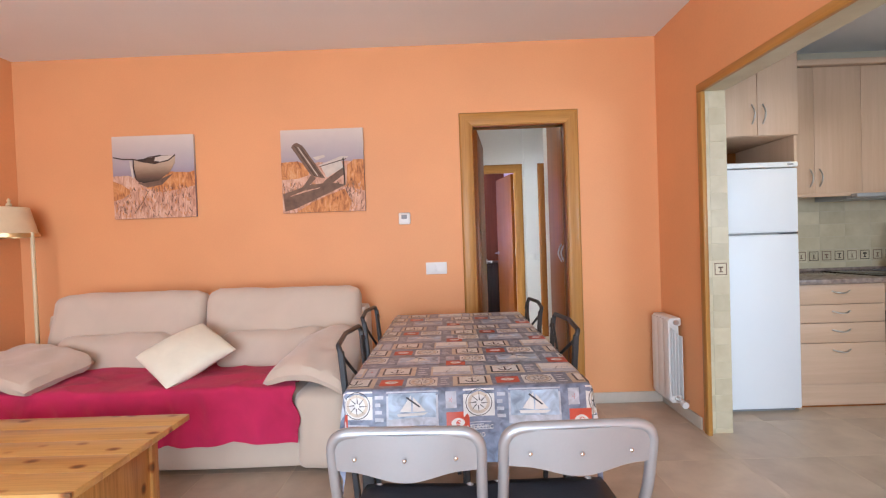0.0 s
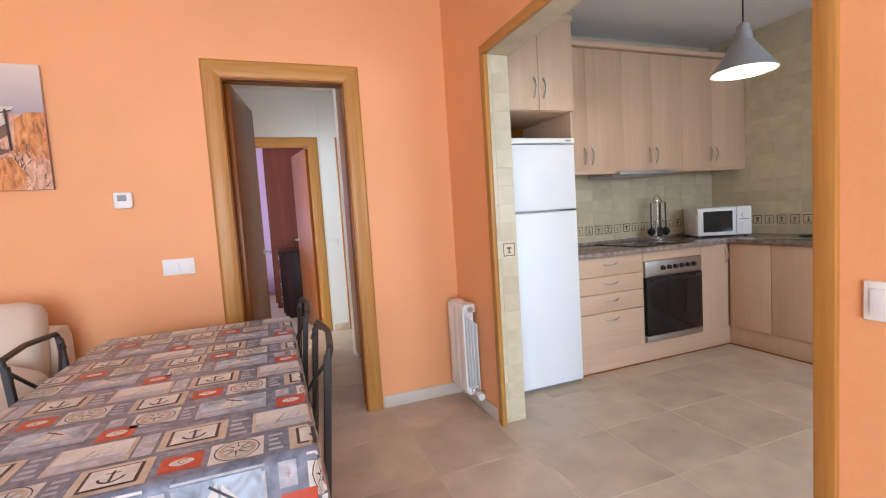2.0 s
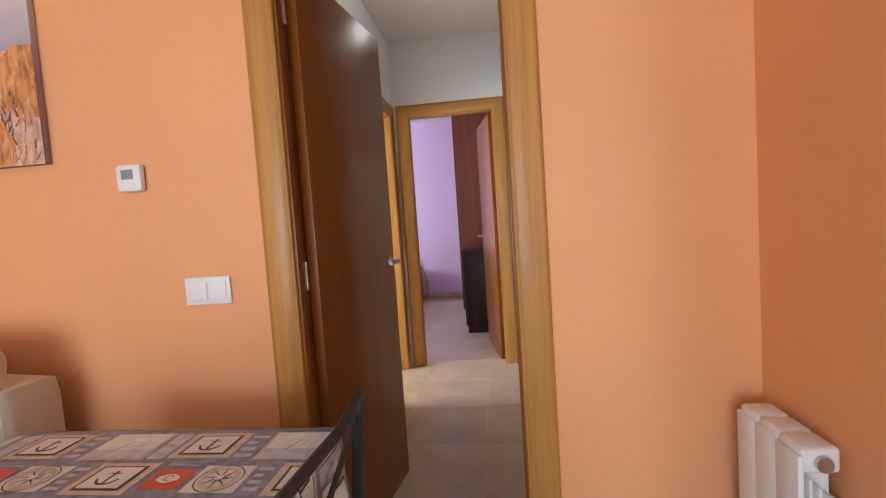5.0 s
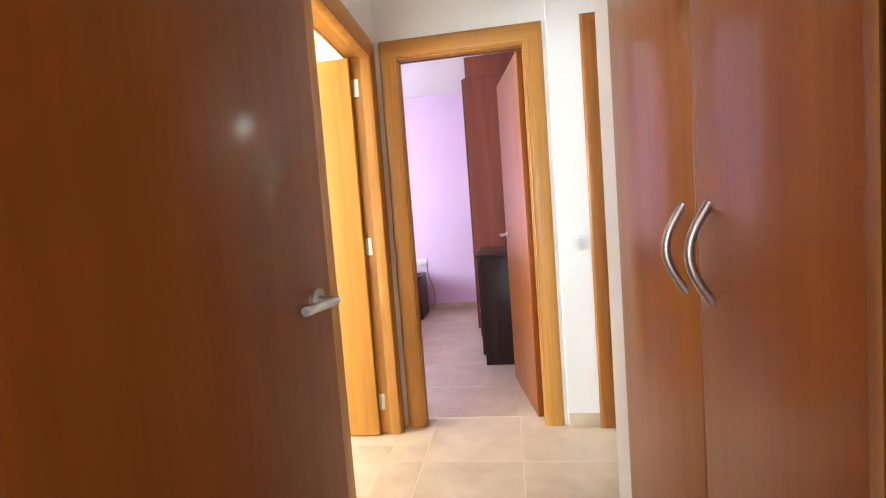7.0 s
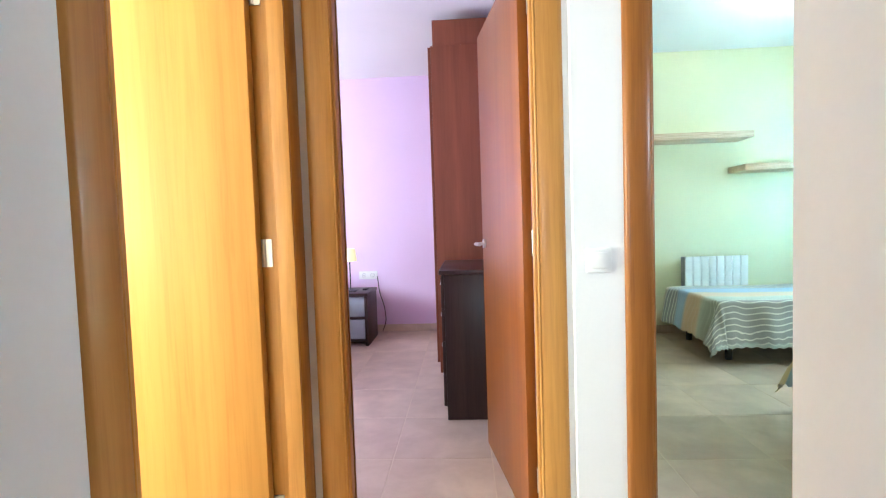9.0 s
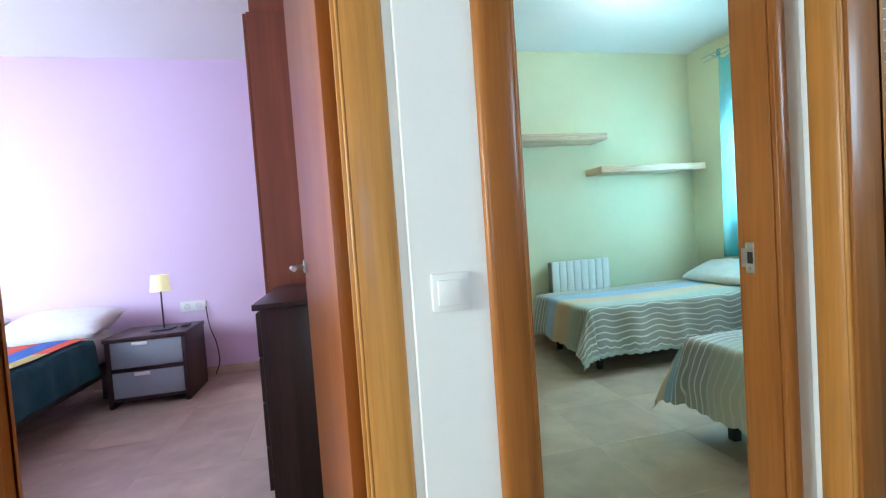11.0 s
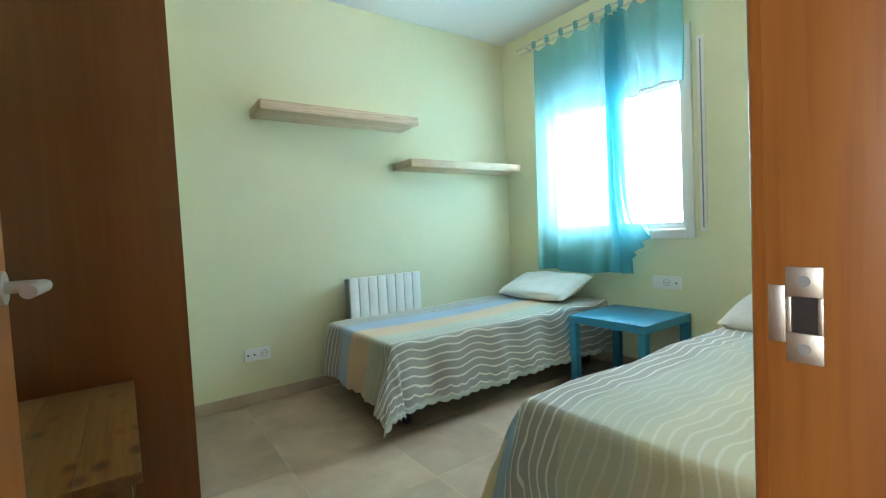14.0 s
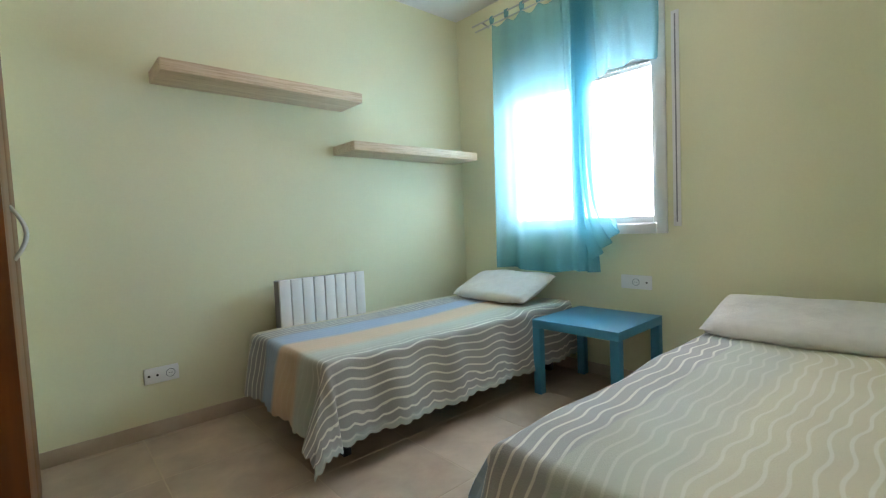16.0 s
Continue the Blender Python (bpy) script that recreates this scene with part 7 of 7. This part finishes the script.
for v in bm.verts:
    if v.co.z > 0.855 and abs(v.co.x - 3.045) < 0.2 and 5.10 < v.co.y < 5.40:
        v.co.z -= 0.09
part("bowl", bm, ENAMEL, ba, "white ceramic bowl", 60)
part("trap", tube(bmesh.new(), rounded([(3.045, 5.3, 0.72), (3.045, 5.3, 0.5), (3.045, 5.48, 0.5)], 0.04), 0.018, 10), CHROME, ba, "chrome trap")
mir = thing("bath_mirror", "bathroom mirror in a dark wooden frame", "mirror", (3.15, 5.48, 1.6))
for dims in ((2.765, 2.825, 5.462, 5.484, 1.16, 2.10), (3.46, 3.52, 5.462, 5.484, 1.16, 2.10), (2.8255, 3.4595, 5.462, 5.484, 1.16, 1.215), (2.8255, 3.4595, 5.462, 5.484, 2.045, 2.10)):
    box_part("frame_bar", dims, WENGE, mir, 0.004)
box_part("glass", (2.8255, 3.4595, 5.470, 5.482, 1.2155, 2.0445), MIRROR, mir, 0.0)
switch_plate((2.60, 5.486, 0.993), "y", -1, 0.085, 0.085, 1, "white light switch on the mosaic tiles")
hk = thing("towel_hook", "dark metal towel hook on the tiles", "hook", (2.65, 5.48, 0.82))
box_part("plate", (2.635, 2.665, 5.470, 5.4855, 0.77, 0.86), DARK_METAL, hk, 0.002)
part("hook", tube(bmesh.new(), rounded([(2.65, 5.472, 0.80), (2.65, 5.43, 0.79), (2.65, 5.42, 0.83)], 0.015), 0.006, 8), DARK_METAL, hk)
part("knob", lathe(bmesh.new(), (2.65, 5.45, 0.845), [(0.004, 0), (0.014, 0.01), (0.012, 0.022), (0.002, 0.028)], 12), CHROME, hk)

# bright sky beyond the bedroom window
bk = solo("backdrop", bx(bmesh.new(), 5.60, 5.62, 4.0, 11.0, -0.3, 5.0), BACKDROP, "bright overcast sky outside the window", "backdrop", 0, "", "structure")


# ---- tiles, last ----
def floor_tiles(key, ox, oy, pitch=0.470, gap=0.0050):
    ob, x0, x1, y0, y1 = FLOORS[key]
    spots, sizes = [], []
    i = math.floor((x0 - ox) / pitch)
    while ox + i * pitch < x1:
        j = math.floor((y0 - oy) / pitch)
        while oy + j * pitch < y1:
            a0, a1 = max(x0, ox + i * pitch + gap / 2), min(x1, ox + (i + 1) * pitch - gap / 2)
            b0, b1 = max(y0, oy + j * pitch + gap / 2), min(y1, oy + (j + 1) * pitch - gap / 2)
            if a1 - a0 > 0.02 and b1 - b0 > 0.02:
                spots.append(((a0 + a1) / 2, (b0 + b1) / 2, -0.003))
                sizes.append((a1 - a0, b1 - b0))
            j += 1
        i += 1
    pieces("tile", ob, spots, sizes, FLOOR_TILE, "z", 0.006, 0.0006)


floor_tiles("floor_living", 2.000, 2.340)
floor_tiles("floor_kitchen", 2.000, 2.340)
floor_tiles("floor_hall", 0.745, 5.60)
floor_tiles("floor_green", 2.012, 7.945, 0.475)
floor_tiles("floor_lilac", 0.745, 5.60)
floor_tiles("floor_yellow", 0.10, 3.4)


def wall_tiles(ob, axis, c, sign, a0, a1, z0, z1, w=0.20, h=0.10, deco=True, off=0.0, zbase=0.93):
    """Cream tiles on a wall face, with a row of pictured tiles at zbase."""
    spots, sizes, deco_at = [], [], []
    j = math.floor((z0 - zbase) / h)
    while zbase + j * h < z1:
        ww = 0.10 if (j == 0 and deco) else w
        i = math.floor((a0 - off) / ww)
        while off + i * ww < a1:
            p0, p1 = max(a0, off + i * ww) + 0.0012, min(a1, off + (i + 1) * ww) - 0.0012
            q0, q1 = max(z0, zbase + j * h) + 0.0012, min(z1, zbase + (j + 1) * h) - 0.0012
            if p1 - p0 > 0.012 and q1 - q0 > 0.012:
                am, zm = (p0 + p1) / 2, (q0 + q1) / 2
                spots.append((c - sign * 0.001, am, zm) if axis == "x" else (am, c - sign * 0.001, zm))
                sizes.append((p1 - p0, q1 - q0))
                if j == 0 and deco and p1 - p0 > 0.06:
                    deco_at.append((am, zm))
            i += 1
        j += 1
    pieces("tile", ob, spots, sizes, CREAM_TILE, axis, 0.006, 0.0012)
    for k, (am, zm) in enumerate(deco_at):
        bm = bmesh.new()
        c0, c1 = sorted((c + sign * 0.0021, c + sign * 0.0029))
        for p0, p1, q0, q1 in ((-0.036, 0.036, 0.031, 0.036), (-0.036, 0.036, -0.036, -0.031), (-0.036, -0.031, -0.031, 0.031), (0.031, 0.036, -0.031, 0.031),
                               (-0.004, 0.004, -0.018, 0.010), (-0.014, 0.014, 0.004 + 0.006 * (k % 3), 0.014 + 0.004 * (k % 2)), (-0.010, 0.012, -0.020, -0.014)):
            d = (c0, c1, am + p0, am + p1, zm + q0, zm + q1) if axis == "x" else (am + p0, am + p1, c0, c1, zm + q0, zm + q1)
            bx(bm, *d)
        part("tile_picture", bm, P_DARK if k % 2 else P_HULL, ob, "", 0)


wall_tiles(wall_kitchen_north, "y", 3.58, -1, 2.37, 4.395, 0.86, 1.46)
wall_tiles(wall_kitchen_east, "x", 4.40, -1, 1.0, 3.575, 0.86, 2.58)
wall_tiles(wall_kitchen_opening, "y", 2.65, -1, 1.574, 1.71, 0.0, 2.03, 0.10, 0.10, True, 1.608)
wall_tiles(wall_kitchen_opening, "y", 1.06, 1, 1.574, 1.71, 0.0, 2.03, 0.10, 0.10, False, 1.608)
wall_tiles(wall_kitchen_opening, "x", 1.71, 1, 2.66, 3.57, 0.0, 2.58, 0.20, 0.10, False)
bt = []
sz = []
for i in range(12):
    for j in range(3):
        bt.append((2.16 + 0.165 + 0.33 * i, 5.495, 0.15 + 0.30 * j)); sz.append((0.327, 0.297))
pieces("tile", wall_bath_north, [p for p in bt if p[0] < 4.2], [s for p, s in zip(bt, sz) if p[0] < 4.2], BATH_DARK, "y", 0.008, 0.0012)
verts, faces = [], []
for i in range(46):
    for j in range(54):
        x, z = 2.166 + 0.047 * i, 0.903 + 0.0285 * j
        w, h = (0.0445, 0.026)
        b = len(verts)
        verts += [(x, 5.4895, z), (x + w, 5.4895, z), (x + w, 5.4895, z + h), (x, 5.4895, z + h), (x + 0.001, 5.487, z + 0.001), (x + w - 0.001, 5.487, z + 0.001), (x + w - 0.001, 5.487, z + h - 0.001), (x + 0.001, 5.487, z + h - 0.001)]
        faces += [(b + 4, b + 5, b + 6, b + 7), (b, b + 1, b + 5, b + 4), (b + 1, b + 2, b + 6, b + 5), (b + 2, b + 3, b + 7, b + 6), (b + 3, b, b + 4, b + 7)]
part("mosaic_bed", bx(bmesh.new(), 2.127, 4.395, 5.4885, 5.4995, 0.902, 2.49), PALE_GROUT, wall_bath_north, "pale grout behind the mosaic", 0)
me = bpy.data.meshes.new("mosaic_tiles")
me.from_pydata(verts, [], faces)
me.materials.append(MOSAIC)
mo = new("mosaic_tiles", me)
mo.parent = wall_bath_north
tagged(mo, "glossy taupe mosaic tiles", kind="stuff")
